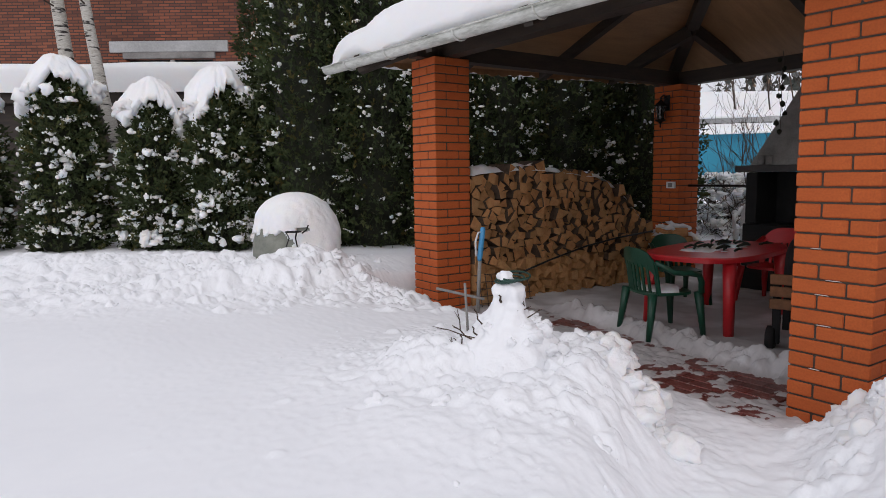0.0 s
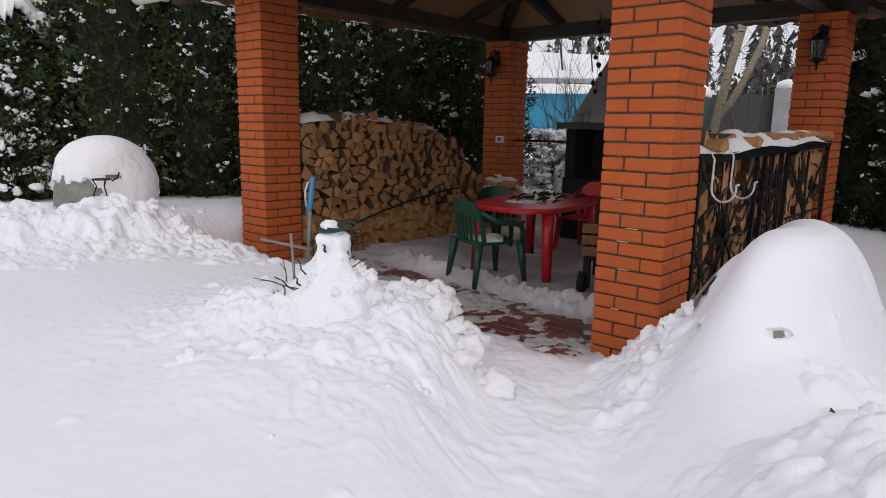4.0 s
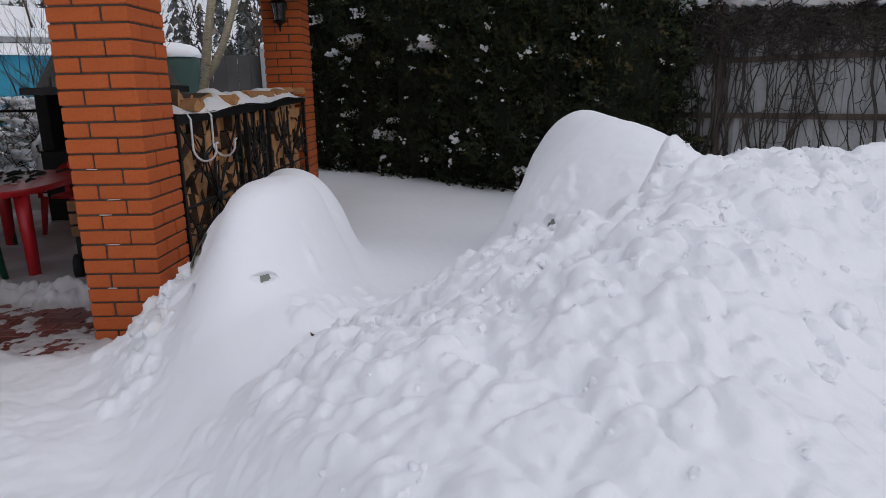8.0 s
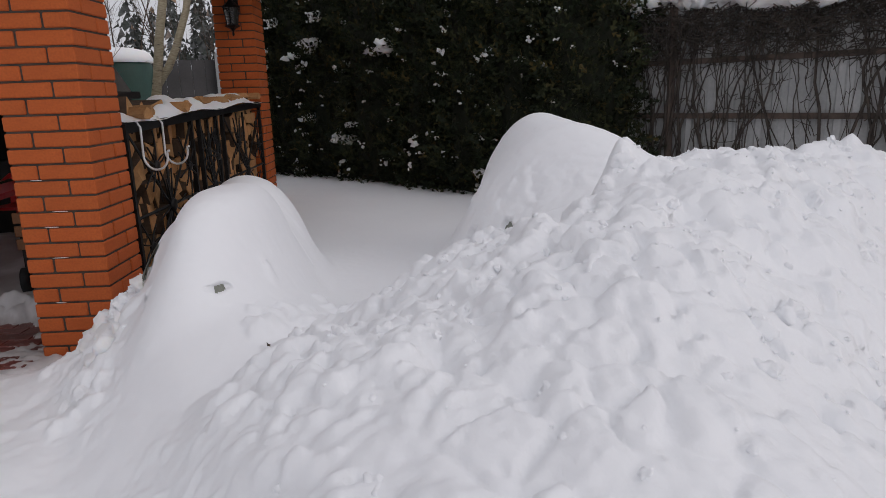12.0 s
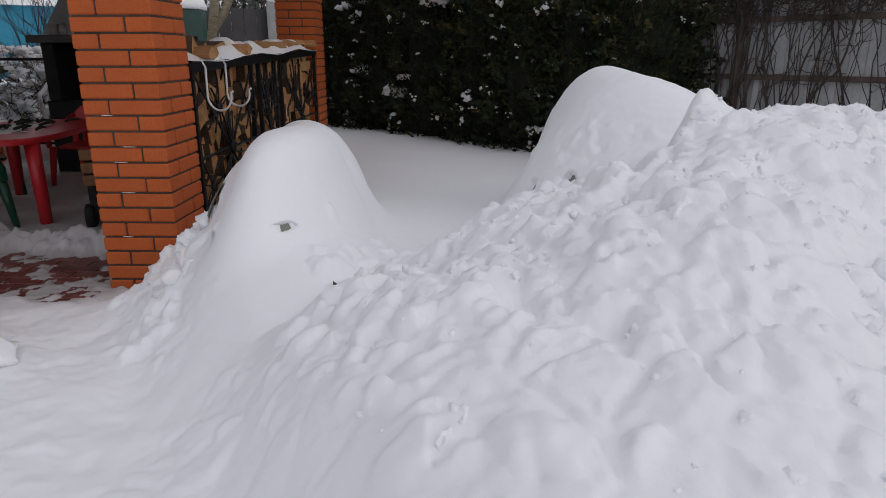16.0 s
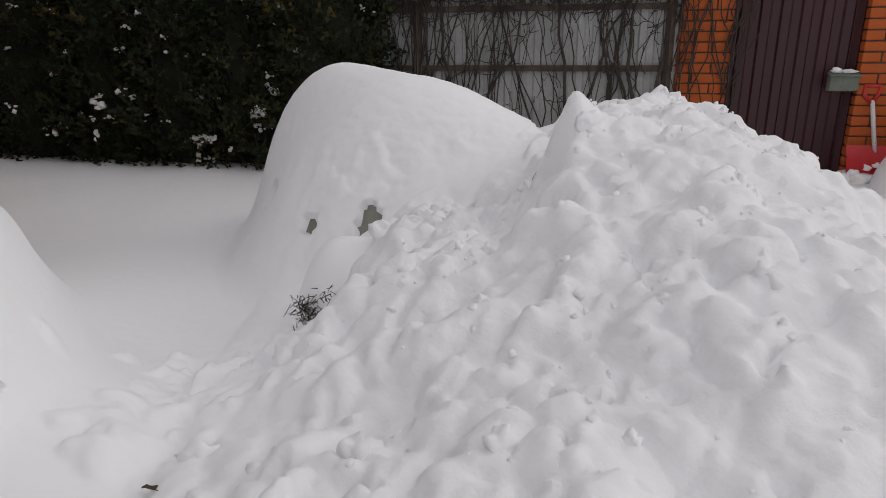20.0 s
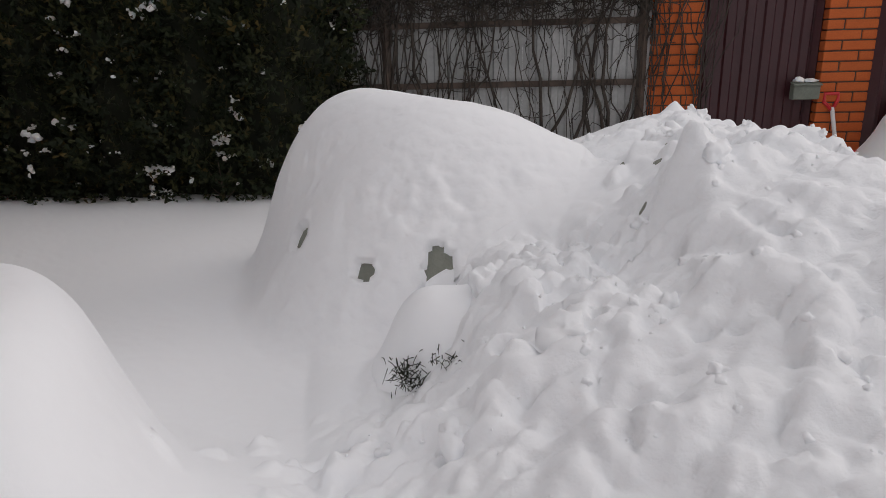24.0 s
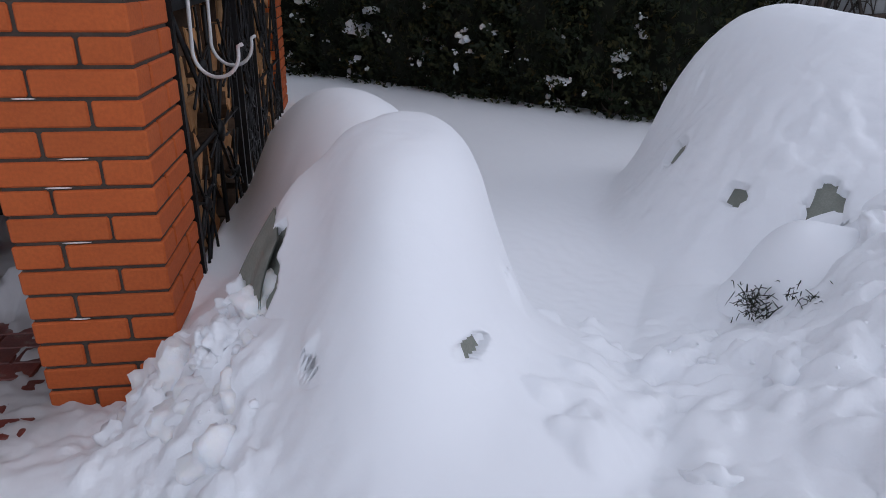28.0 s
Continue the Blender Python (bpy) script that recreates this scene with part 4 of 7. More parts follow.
def snow_patch(name, key, radius, mat, shrink=1.0, holes=(), rows=120, cols=220):
    """The snow over one bush: a round sheet that dips under the lying snow at its rim."""
    shift = {"tall": (-0.42, -0.117), "near": (-0.03, 0.09)}.get(key, (0, 0))
    cx, cy = CAPS[key][0][0] + shift[0], CAPS[key][0][1] + shift[1]
    i, j = np.meshgrid(np.arange(rows + 1) / rows, np.arange(cols) / cols * 2 * math.pi, indexing="ij")
    r = radius * i**0.8
    x, y = cx + r * np.cos(j), cy + r * np.sin(j)
    _, low, every = snow_surface(x, y)
    z, thrown = lying(x, y, FULL), lying(x, y, ROUGH)
    thrown = thrown + (0.45 if key == "tall" else 0.16)
    crumbs = 0.02 * step(0.02, 0.20, lying(x, y, ROUGH))
    others = np.maximum.reduce([v for k, v in every.items() if k != key])
    z = z + 0.001 + 0.002 * step(-0.10, 0.05, every[key] - low) - 0.003 * (1 - step(-0.30, -0.05, every[key] - low)) - 0.03 * step(0.0, 0.05, others - every[key]) - crumbs - 0.003 * step(0.5, 0.95, i**0.8) - 0.012 * step(0.92, 1.0, i**0.8)
    if shrink >= 1:
        # the sagging, pocked skin of the old snow on the slopes
        top = float(z.max())
        on = step(0.03, 0.12, every[key] - low) * (1 - step(0.55, 0.9, i**0.8)) * (1 - step(top - 0.30, top - 0.08, z))
        deep = 0.034 if key == "tall" else 0.010
        z = z + deep * on * (0.2 + 0.8 * step(-0.15, 0.25, cloud(x * 2.2, y * 2.2, 2, 57))) * np.abs(cloud(x * 11 + 4 * z, y * 11 - 4 * z, 3, 55)) + 0.006 * on * cloud(x * 3, y * 3, 2, 56)
    bear = np.degrees(j)
    pull = np.full_like(x, shrink)
    for hb, hz, hw, hh in holes:
        da = (bear - hb + 180) % 360 - 180
        e = (da / hw) ** 2 + ((z - hz) / hh) ** 2 + (0.7 if hh > 0.02 else 0.3) * cloud(x * 15 + hb, y * 15 + z * 9, 3, 5)
        pull = np.where(e < 1, 0.92, pull)
        z = np.where(e < 1, z - (0.045 if hh > 0.02 else 0.022), z)
    x, y = cx + (x - cx) * pull, cy + (y - cy) * pull
    if shrink < 1:
        z = np.minimum(z, lying(x, y, FULL)) - 0.012
    v = np.stack([x, y, z], -1).reshape(-1, 3)
    k = np.arange((rows + 1) * cols).reshape(rows + 1, cols)
    n = np.roll(k, -1, 1)
    f = np.stack([k[:-1], k[1:], n[1:], n[:-1]], -1).reshape(-1, 4)
    d = mesh_of(name, v.tolist(), f.tolist(), mat, True)
    d.attributes.new("thrown", "FLOAT", "POINT").data.foreach_set("value", thrown.ravel().astype(np.float32))
    return d


def snowed_bush(label, key, radius, holes):
    b = thing("covered_bush", label, "covered bush", "snowed-in bushes")
    part("snow_cap", snow_patch("snow_cap", key, radius, THROWN_SNOW, 1.0, holes, 170, 260), b, "smooth white snow cap")
    part("fabric_cover", snow_patch("fabric_cover", key, radius * 0.95, FABRIC, 0.955, (), 40, 80), b, "grey-green garden cover fabric")
    return b


near_bush = snowed_bush("bush under a deep rounded snow cap beside the brick pillar", "near", 0.64, ((98, 0.52, 11, 0.09), (106, 0.45, 16, 0.09), (160, 0.44, 3.5, 0.012), (199, 0.508, 5.0, 0.014)))
# its cover hangs down like a tent cloth beside the pillar
v, f, n = [], [], 14
ca, cb, cc, cd = Vector((-0.06, -0.305, 0.605)), Vector((-0.21, -0.325, 0.575)), Vector((-0.31, -0.265, 0.34)), Vector((-0.08, -0.165, 0.30))
for i in range(n + 1):
    for j in range(n + 1):
        a, b = i / n, j / n
        q = (ca * (1 - b) + cb * b) * (1 - a) + (cd * (1 - b) + cc * b) * a
        fold = 0.012 * math.sin(b * 9 + a * 2) * a + 0.02 * math.sin(a * math.pi)
        v += [tuple(q + Vector((-0.5, 0.85, 0.1)) * fold), tuple(q + Vector((-0.5, 0.85, 0.1)) * (fold - 0.004))]
for i in range(n):
    for j in range(n):
        k = 2 * (i * (n + 1) + j)
        f += [(k, k + 2, k + 2 * n + 4, k + 2 * n + 2), (k + 1, k + 2 * n + 3, k + 2 * n + 5, k + 3)]
part("hanging_cover", mesh_of("hanging_cover", v, f, FABRIC, True), near_bush, "grey cover fabric hanging below the snow")
snowed_bush("bush under a smooth snow cap beside the iron wood rack", "rack", 0.86, ((150, 0.35, 10, 0.08),))
snowed_bush("tall bush under a torn cover and a broad snow cap", "tall", 1.20, ((65, 0.53, 5.5, 0.055), (108, 0.50, 4.2, 0.035), (134, 0.53, 4.5, 0.085), (137, 0.45, 8.5, 0.07), (149, 0.49, 2.5, 0.014)))
round_bush = covered_bush("round bush under grey cover fabric and a heavy snow cap", ((190, 0.48, 42, 0.22), (226, 0.58, 16, 0.12), (258, 0.73, 10, 0.022), (335, 0.46, 16, 0.09)), lumpy=0.08, cx=-0.60, cy=5.36, z0=0.44, rx=0.49, ry=0.47, top=1.10, seed=17, a=0.85, b=0.85, skirt=0.0)
part("cover_side", blob("cover_side", (-0.60, 5.36, 0.50), (0.46, 0.46, 0.40), FABRIC, 6, 0.08), round_bush, "grey cover fabric below the snow")

# the small bush whose dark twigs stick out of the snow
small = thing("snowed_bush", "small low bush with dark twigs under snow", "bush")
part("snow_cap", snow_patch("snow_cap", "small", 0.30, THROWN_SNOW, 1.0, (), 40, 72), small)
rs = random.Random(12)
for cx, cy, cz, n, size in ((-0.29, -1.555, 0.36, 130, 0.046), (-0.40, -1.605, 0.44, 34, 0.042)):
    v, f = [], []
    cz = max(cz, ground_at(cx, cy) + 0.015)
    for k in range(n):
        d = Vector((rs.uniform(-1, 0.3), rs.uniform(0.0, 1), rs.uniform(-0.5, 0.9))).normalized()
        p = Vector((cx, cy, cz)) + Vector((rs.gauss(0, 0.03), rs.gauss(0, 0.02), rs.gauss(0, 0.02))) - d * 0.03
        q = p + d * size * rs.uniform(0.5, 1.1)
        tube_into(v, f, [p, (p + q) / 2 + Vector((0, 0, rs.uniform(-0.01, 0.01))), q], [0.0015, 0.0012, 0.0007], 4)
    tagged(part("twig_tuft", mesh_of("twig_tuft", v, f, THUJA_CORE), small, "dark needled twigs"), kind="stuff")

# the snow turret on the heap, with a wire ring and twigs
turret = thing("snow_turret", "knobbly turret of packed snow on the shovelled heap", "snow pile")
TX, TY = -1.27, 1.07
tv, tf = [], []
n, cols = 64, 72
for i in range(n + 1):
    s = i / n
    z = 0.14 + 0.595 * s
    wide = float(np.interp(z, (0.14, 0.24, 0.34, 0.42, 0.47, 0.52, 0.57, 0.61, 0.65, 0.69, 0.715, 0.735), (0.52, 0.40, 0.29, 0.245, 0.215, 0.165, 0.125, 0.088, 0.080, 0.084, 0.080, 0.060)))
    for j in range(cols):
        t = 2 * math.pi * j / cols
        d = Vector((math.cos(t), math.sin(t), 0))
        q = Vector((d.x * wide * 7, d.y * wide * 7, z * 7))
        cell = noise.voronoi(q * 1.5 + Vector((3, 1, 7)))[0]
        k = 1 + 0.26 * noise.noise(Vector((d.x * 1.5, d.y * 1.5, s * 4.5 + 2))) + min(0.05, 0.004 / wide) * 10 * (cell[1] - cell[0] - 0.3) * 0.55
        push = 0.016 * noise.fractal(q * 2.2, 1.0, 2.0, 3)
        tv.append((TX - 0.02 * (z < 0.6) * (0.6 - z) + (wide * k + push) * d.x, TY + (wide * k + push) * d.y, z + 0.010 * noise.noise(q * 2)))
for i in range(n):
    for j in range(cols):
        p, q = i * cols + j, i * cols + (j + 1) % cols
        tf.append((p, q, q + cols, p + cols))
tv.append((TX, TY, 0.742))
tf += [(n * cols + j, n * cols + (j + 1) % cols, len(tv) - 1) for j in range(cols)]
packed = mesh_of("packed_snow", tv, tf, THROWN_SNOW, True)
packed.attributes.new("thrown", "FLOAT", "POINT").data.foreach_set("value", np.full(len(tv), 0.75, np.float32))
part("packed_snow", packed, turret)
rs = random.Random(77)
for k in range(24):
    a, z = radians(rs.choice((150, 205, 235, 290, 320, 350)) + rs.uniform(-25, 25)), 0.30 + 0.26 * rs.random()
    r = float(np.interp(z, (0.24, 0.34, 0.42, 0.47, 0.52, 0.57), (0.40, 0.29, 0.245, 0.215, 0.165, 0.125))) * rs.uniform(0.9, 1.03)
    e = rs.uniform(0.016, 0.042)
    part("snow_lump", blob("snow_lump", (TX + r * math.cos(a), TY + r * math.sin(a), z - 0.01), (e * 1.1, e, e * 0.9), THROWN_SNOW, k + 5, 0.75, 3), turret)
part("snow_knob", blob("snow_knob", (TX - 0.018, TY + 0.012, 0.765), (0.040, 0.040, 0.030), THROWN_SNOW, 3, 0.4), turret)
v, f = [], []
for k in range(3):
    tube_into(v, f, arc((TX - 0.010 + 0.018 * k, TY + 0.006 - 0.006 * k, 0.750 + 0.010 * k), 0.056 + 0.010 * k, 0, 360, 28, (1, 0, 0.1), (0, 1, 0.05 * k)), 0.0050, 6, False)
thing("hose_coil", "dark green coiled wire lying on the snow turret", "wire", data=mesh_of("hose_coil", v, f, TANK, True))
# bare twigs: foot, tip and thickness
for a, b, r in (((-1.333, 1.03, 0.547), (-1.270, 0.98, 0.622), 0.004), ((-1.286, 0.993, 0.603), (-1.236, 0.953, 0.636), 0.003), ((-1.244, 0.96, 0.586), (-1.196, 0.921, 0.624), 0.003), ((-1.262, 0.985, 0.60), (-1.258, 0.982, 0.66), 0.004),
                ((-1.235, 0.952, 0.425), (-1.179, 0.908, 0.473), 0.004), ((-1.211, 0.933, 0.443), (-1.166, 0.898, 0.458), 0.003), ((-1.432, 1.11, 0.575), (-1.446, 1.121, 0.626), 0.004), ((-1.479, 1.147, 0.493), (-1.527, 1.185, 0.544), 0.004),
                ((-1.528, 1.187, 0.404), (-1.531, 1.189, 0.487), 0.004), ((-1.514, 1.175, 0.457), (-1.523, 1.182, 0.483), 0.003), ((-1.492, 1.158, 0.454), (-1.497, 1.162, 0.503), 0.004), ((-1.544, 1.199, 0.355), (-1.595, 1.24, 0.374), 0.0045),
                ((-1.515, 1.176, 0.348), (-1.526, 1.185, 0.368), 0.004), ((-1.486, 1.153, 0.496), (-1.601, 1.244, 0.539), 0.003), ((-1.448, 1.123, 0.511), (-1.453, 1.127, 0.54), 0.0045), ((-1.345, 1.05, 0.665), (-1.350, 1.053, 0.69), 0.006),
                ((-1.02, 1.85, 0.10), (-1.10, 1.91, 0.17), 0.005), ((-1.00, 1.84, 0.30), (-1.02, 1.85, 0.46), 0.004)):
    m_ = (Vector(a) + Vector(b)) / 2 + Vector((0.004, -0.004, 0.005))
    back = Vector(a) - (Vector(b) - Vector(a)) * 0.5 + (Vector((TX, TY, a[2])) - Vector(a)) * 0.08
    v, f = [], []
    tube_into(v, f, [back, a, m_, b], [r, r, r * 0.8, r * 0.5], 5)
    side = (Vector(b) - Vector(a)).cross(Vector((0.3, 0.2, 1))) * 0.35
    tube_into(v, f, [m_, m_ + (Vector(b) - m_) * 0.7 + side], [r * 0.7, r * 0.35], 5)
    thing("twig", "bare dark twig poking out of the snow heap", "twig", "twigs in the heap", data=mesh_of("twig", v, f, TWIG))
for a, b in (((-1.12, 1.92, 0.58), (-0.88, 1.76, 0.51)), ((-0.98, 1.82, 0.61), (-0.955, 1.81, 0.12))):
    thing("metal_stake", "thin weathered grey metal stake in the snow", "stake", "stakes by the heap", data=tube("metal_stake", [a, b], 0.008, CONCRETE))

# snow shovel handle with a blue grip, stuck into the bank
shovel = thing("shovel", "grey shovel shaft with a light blue plastic grip", "shovel")
BLUE_GRIP = mottled("light_blue_plastic", ((0.3, (0.05, 0.28, 0.55)), (0.7, (0.07, 0.34, 0.62))), 6, 0.4, grain=90, depth=0.0004)
part("shaft", tube("shaft", [(-0.06, 2.90, 0.02), (-0.04, 2.88, 0.58)], 0.015, CONCRETE, 10), shovel)
part("grip", tube("grip", [(-0.042, 2.882, 0.56), (-0.04, 2.88, 0.6), (-0.022, 2.862, 0.82), (-0.02, 2.86, 0.835)], [0.017, 0.023, 0.022, 0.016], BLUE_GRIP, 12), shovel, "light blue plastic grip")
part("strap", tube("strap", [(-0.075, 2.885, 0.60), (-0.08, 2.885, 0.72), (-0.062, 2.875, 0.79), (-0.03, 2.865, 0.80)], 0.008, WHITE_PAINT), shovel)

# black wire plant stand before the round bush
stand = thing("plant_stand", "black wire plant stand with a ring top", "plant stand")
part("ring", tube("ring", arc((-0.84, 4.85, 0.72), 0.075, 0, 360, 24, (1, 0, 0), (0, 1, 0)), 0.006, IRON, 6), stand)
for k in range(3):
    a = radians(120 * k + 40)
    part("leg", tube("leg", [(-0.84 + 0.07 * math.cos(a), 4.85 + 0.07 * math.sin(a), 0.72), (-0.84 + 0.04 * math.cos(a), 4.85 + 0.04 * math.sin(a), 0.66), (-0.84 + 0.20 * math.cos(a), 4.85 + 0.20 * math.sin(a), 0.22)], 0.006, IRON, 6), stand)
part("hook", tube("hook", [(-0.75, 4.85, 0.70), (-0.71, 4.83, 0.73), (-0.69, 4.82, 0.78)], 0.007, IRON, 6), stand)


# ---- thuja trees ----
def sprays(name, count, height, radius, seed, size, taper, mat=THUJA):
    """Flat feathery sprays over a columnar crown, drooping and overlapping."""
    g = np.random.RandomState(seed)
    h = g.rand(count) ** 0.9
    th = g.rand(count) * 2 * np.pi
    prof = (1 - taper * h**2.2) * np.sqrt(np.clip(1 - h**9, 0, 1)) * (0.80 + 0.20 * np.sqrt(np.clip(h * 8, 0, 1)))
    lump = 1 + 0.16 * np.sin(th * 5 + 7 * h + seed) * np.sin(h * 21 + th * 2) + 0.10 * np.sin(h * 47 + 3 * th)
    depth = 1 - 0.28 * g.rand(count) ** 2
    r = radius * prof * lump * depth
    base = np.stack([r * np.cos(th), r * np.sin(th), 0.06 + h * (height - 0.1)], -1)
    out = np.stack([np.cos(th), np.sin(th), 0 * th], -1)
    d = out * g.uniform(0.25, 0.9, (count, 1)) + np.array([0, 0, 1]) * g.uniform(-0.35, 0.95, (count, 1)) + g.normal(0, 0.35, (count, 3))
    d /= np.linalg.norm(d, axis=1, keepdims=True)
    s = np.cross(d, out * 0.6 + g.normal(0, 0.6, (count, 3)))
    s /= np.linalg.norm(s, axis=1, keepdims=True) + 1e-9
    nrm = np.cross(s, d)
    L = size * g.uniform(0.6, 1.35, (count, 1))
    wdt = L * g.uniform(0.22, 0.36, (count, 1))
    pts = np.stack([base, base + d * L * 0.45 + s * wdt, base + d * L * 0.40 + nrm * L * 0.05, base + d * L * 0.45 - s * wdt,
                    base + d * L * 0.85 + s * wdt * 0.55 - nrm * L * 0.04, base + d * L + nrm * L * 0.02, base + d * L * 0.85 - s * wdt * 0.55 - nrm * L * 0.04], 1)
    k = np.arange(count)[:, None] * 7
    tri = np.concatenate([k + np.array([[0, 1, 2]]), k + np.array([[0, 2, 3]]), k + np.array([[2, 4, 5]]), k + np.array([[2, 5, 6]])])
    return mesh_of(name, pts.reshape(-1, 3).tolist(), tri.tolist(), mat)


def crown_radius(h, taper):
    return (1 - taper * h**2.2) * math.sqrt(max(0.0, 1 - h**9)) * (0.80 + 0.20 * math.sqrt(min(1, h * 8)))


# near-black closed hull that blocks the view through and stands in for dark depth
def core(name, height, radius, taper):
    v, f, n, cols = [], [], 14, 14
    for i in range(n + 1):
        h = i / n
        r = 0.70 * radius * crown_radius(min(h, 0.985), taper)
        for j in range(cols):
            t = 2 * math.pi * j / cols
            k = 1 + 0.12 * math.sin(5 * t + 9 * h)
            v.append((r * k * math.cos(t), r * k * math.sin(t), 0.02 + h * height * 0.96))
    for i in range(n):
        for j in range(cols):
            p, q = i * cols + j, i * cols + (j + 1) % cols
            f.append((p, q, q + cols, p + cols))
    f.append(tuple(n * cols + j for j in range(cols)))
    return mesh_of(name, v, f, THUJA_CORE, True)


def lump_into(verts, faces, c, r, seed, droop=0.4):
    """One small clot of snow with an uneven outline."""
    first, rings, cols = len(verts), 5, 9
    for i in range(rings + 1):
        phi = math.pi * i / rings
        for j in range(cols):
            t = 2 * math.pi * j / cols
            d = Vector((math.sin(phi) * math.cos(t), math.sin(phi) * math.sin(t), math.cos(phi)))
            k = 1 + 0.75 * noise.noise(d * 1.7 + Vector((seed * 1.31, seed * 0.7, 0))) + 0.3 * noise.noise(d * 4 + Vector((seed, 0, 3)))
            verts.append((c[0] + r[0] * d.x * k, c[1] + r[1] * d.y * k, c[2] + r[2] * d.z * k * (1 if d.z > 0 else droop)))
    for i in range(rings):
        for j in range(cols):
            p, q = first + i * cols + j, first + i * cols + (j + 1) % cols
            faces.append((p, p + cols, q + cols, q))


def snow_on(name, height, radius, taper, count, seed, size, low=0.05, high=0.95, towards=None, spread=180):
    rs = random.Random(seed)
    v, f = [], []
    for k in range(count):
        h = low + (high - low) * rs.random()
        t = radians(rs.uniform(0, 360)) if towards is None else radians(towards + rs.uniform(-spread, spread))
        r = radius * crown_radius(h, taper) * rs.uniform(0.93, 1.06)
        s = size * (0.4 + 1.1 * rs.random() ** 2.2)
        for _ in range(rs.choice((2, 4, 5, 6, 8))):
            e = s * rs.uniform(0.20, 0.65)
            c = (r * math.cos(t) + rs.gauss(0, s * 0.8), r * math.sin(t) + rs.gauss(0, s * 0.8), 0.06 + h * height + rs.gauss(0, s * 0.45))
            lump_into(v, f, c, (e * rs.uniform(0.6, 1.4), e * rs.uniform(0.6, 1.4), e * rs.uniform(0.5, 1.2)), rs.uniform(0, 99), 0.9)
    return mesh_of(name, v, f, SNOW, True)


def thuja(label, group, height, radius, taper, count, size, seed, snow, snow_size, snow_high=0.95, towards=None, spread=180, m=None, leaf=THUJA):
    t = thing("thuja", label, "tree", group, m=m)
    part("trunk", tube("trunk", [(0, 0, -0.25), (0.02, 0.01, height * 0.4), (0, 0, height * 0.9)], [0.06, 0.045, 0.015], BARK), t)
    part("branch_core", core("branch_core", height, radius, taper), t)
    part("crown", sprays("crown", count, height, radius, seed, size, taper, leaf), t)
    tagged(part("snow_clumps", snow_on("snow_clumps", height, radius, taper, snow, seed + 5, snow_size, 0.04, snow_high, towards, spread), t, "clumps of white snow on the sprays"), kind="stuff")
    return t


# hedge beyond the pavilion and along the lawn: its line runs from (-3.0, 9.2) to (4.6, 4.7)
def lawn_line(s, back=0.0):
    return -0.64 + 0.86 * s + 0.51 * back, 7.8 - 0.51 * s + 0.86 * back


tops = ((-3.75, 2.45, 0.60, ((320, 40, 0.9), (200, 30, 0.5), (80, 60, 0.5))), (-2.26, 2.50, 0.52, ((185, 32, 1.0), (340, 26, 0.65), (80, 60, 0.5))),
        (-1.00, 2.18, 0.48, ((195, 30, 0.6), (322, 30, 1.15), (90, 50, 0.6))), (-0.10, 2.36, 0.45, ((205, 28, 1.15), (335, 24, 0.55), (80, 60, 0.5))))
for k, (s, h, r, tongues) in enumerate(tops):
    x, y = lawn_line(s, r * 0.8)
    t = thuja("clipped dark green thuja with a thick snow cap on top", "clipped thujas by the lawn", h, r, 0.30, 5600, 0.115, 40 + k, 175, 0.058, 0.93, 240, 120, pose(x, y, 0.2, 0, 0, 0))
    # a ragged cap: a core that hugs the top, with tongues of snow drooping down the crown
    v, f = [], []
    rs = random.Random(60 + k)
    n, cols = 22, 96
    for i in range(n + 1):
        for j in range(cols):
            a, q = 2 * math.pi * j / cols, min(1.0, i / (n - 3))
            d = Vector((math.cos(a), math.sin(a), 0))
            tongue = 0.32 + 0.34 * noise.noise(d * 2.6 + Vector((0, 0, k * 5.1))) + 0.30 * noise.noise(d * 8 + Vector((0, 0, k * 2.1)))
            for bear, wide, drop in tongues:
                tongue += drop * math.exp(-((((math.degrees(a) - bear + 180) % 360 - 180) / wide) ** 2))
            tongue = max(0.0, tongue)
            rr = r * (0.84 + 0.17 * min(1, tongue)) * q**0.85 * (1 + 0.09 * noise.noise(Vector((d.x * 2.6, d.y * 2.6, q * 3 + k))))
            zz = h + 0.27 - (0.17 + 0.40 * tongue) * q**1.9 + 0.035 * noise.noise(Vector((rr * d.x * 6, rr * d.y * 6, k))) + 0.02 * noise.noise(Vector((rr * d.x * 17, rr * d.y * 17, k)))
            if i > n - 3:
                rr, zz = rr * (0.97, 0.88, 0.70)[i - n + 2], zz - (0.045, 0.075, 0.04)[i - n + 2]
            v.append((rr * d.x, rr * d.y, zz))
    for i in range(n):
        for j in range(cols):
            p, q = i * cols + j, i * cols + (j + 1) % cols
            f.append((p, p + cols, q + cols, q))
    v2, f2 = [], []
    for bear, wide, drop in tongues:
        for _ in range(7):
            a = radians(bear + rs.gauss(0, wide * 0.7))
            e = rs.uniform(0.05, 0.11)
            lump_into(v2, f2, (r * 0.90 * math.cos(a), r * 0.90 * math.sin(a), h + 0.06 - 0.40 * drop * rs.uniform(0.7, 1.1)), (e, e, e * rs.uniform(0.7, 1.1)), rs.uniform(0, 99), 0.9)
    tagged(part("hanging_snow", mesh_of("hanging_snow", v2, f2, SNOW, True), t, "lumps of snow drooping from the cap"), kind="stuff")
    part("snow_cap", mesh_of("snow_cap", v, f, SNOW, True), t, "thick drooping cap of snow")
    tagged(part("low_snow", snow_on("low_snow", h, r, 0.30, 20, 80 + k, 0.105, 0.05, 0.30, 240, 85), t, "larger clumps of snow low on the crown"), kind="stuff")
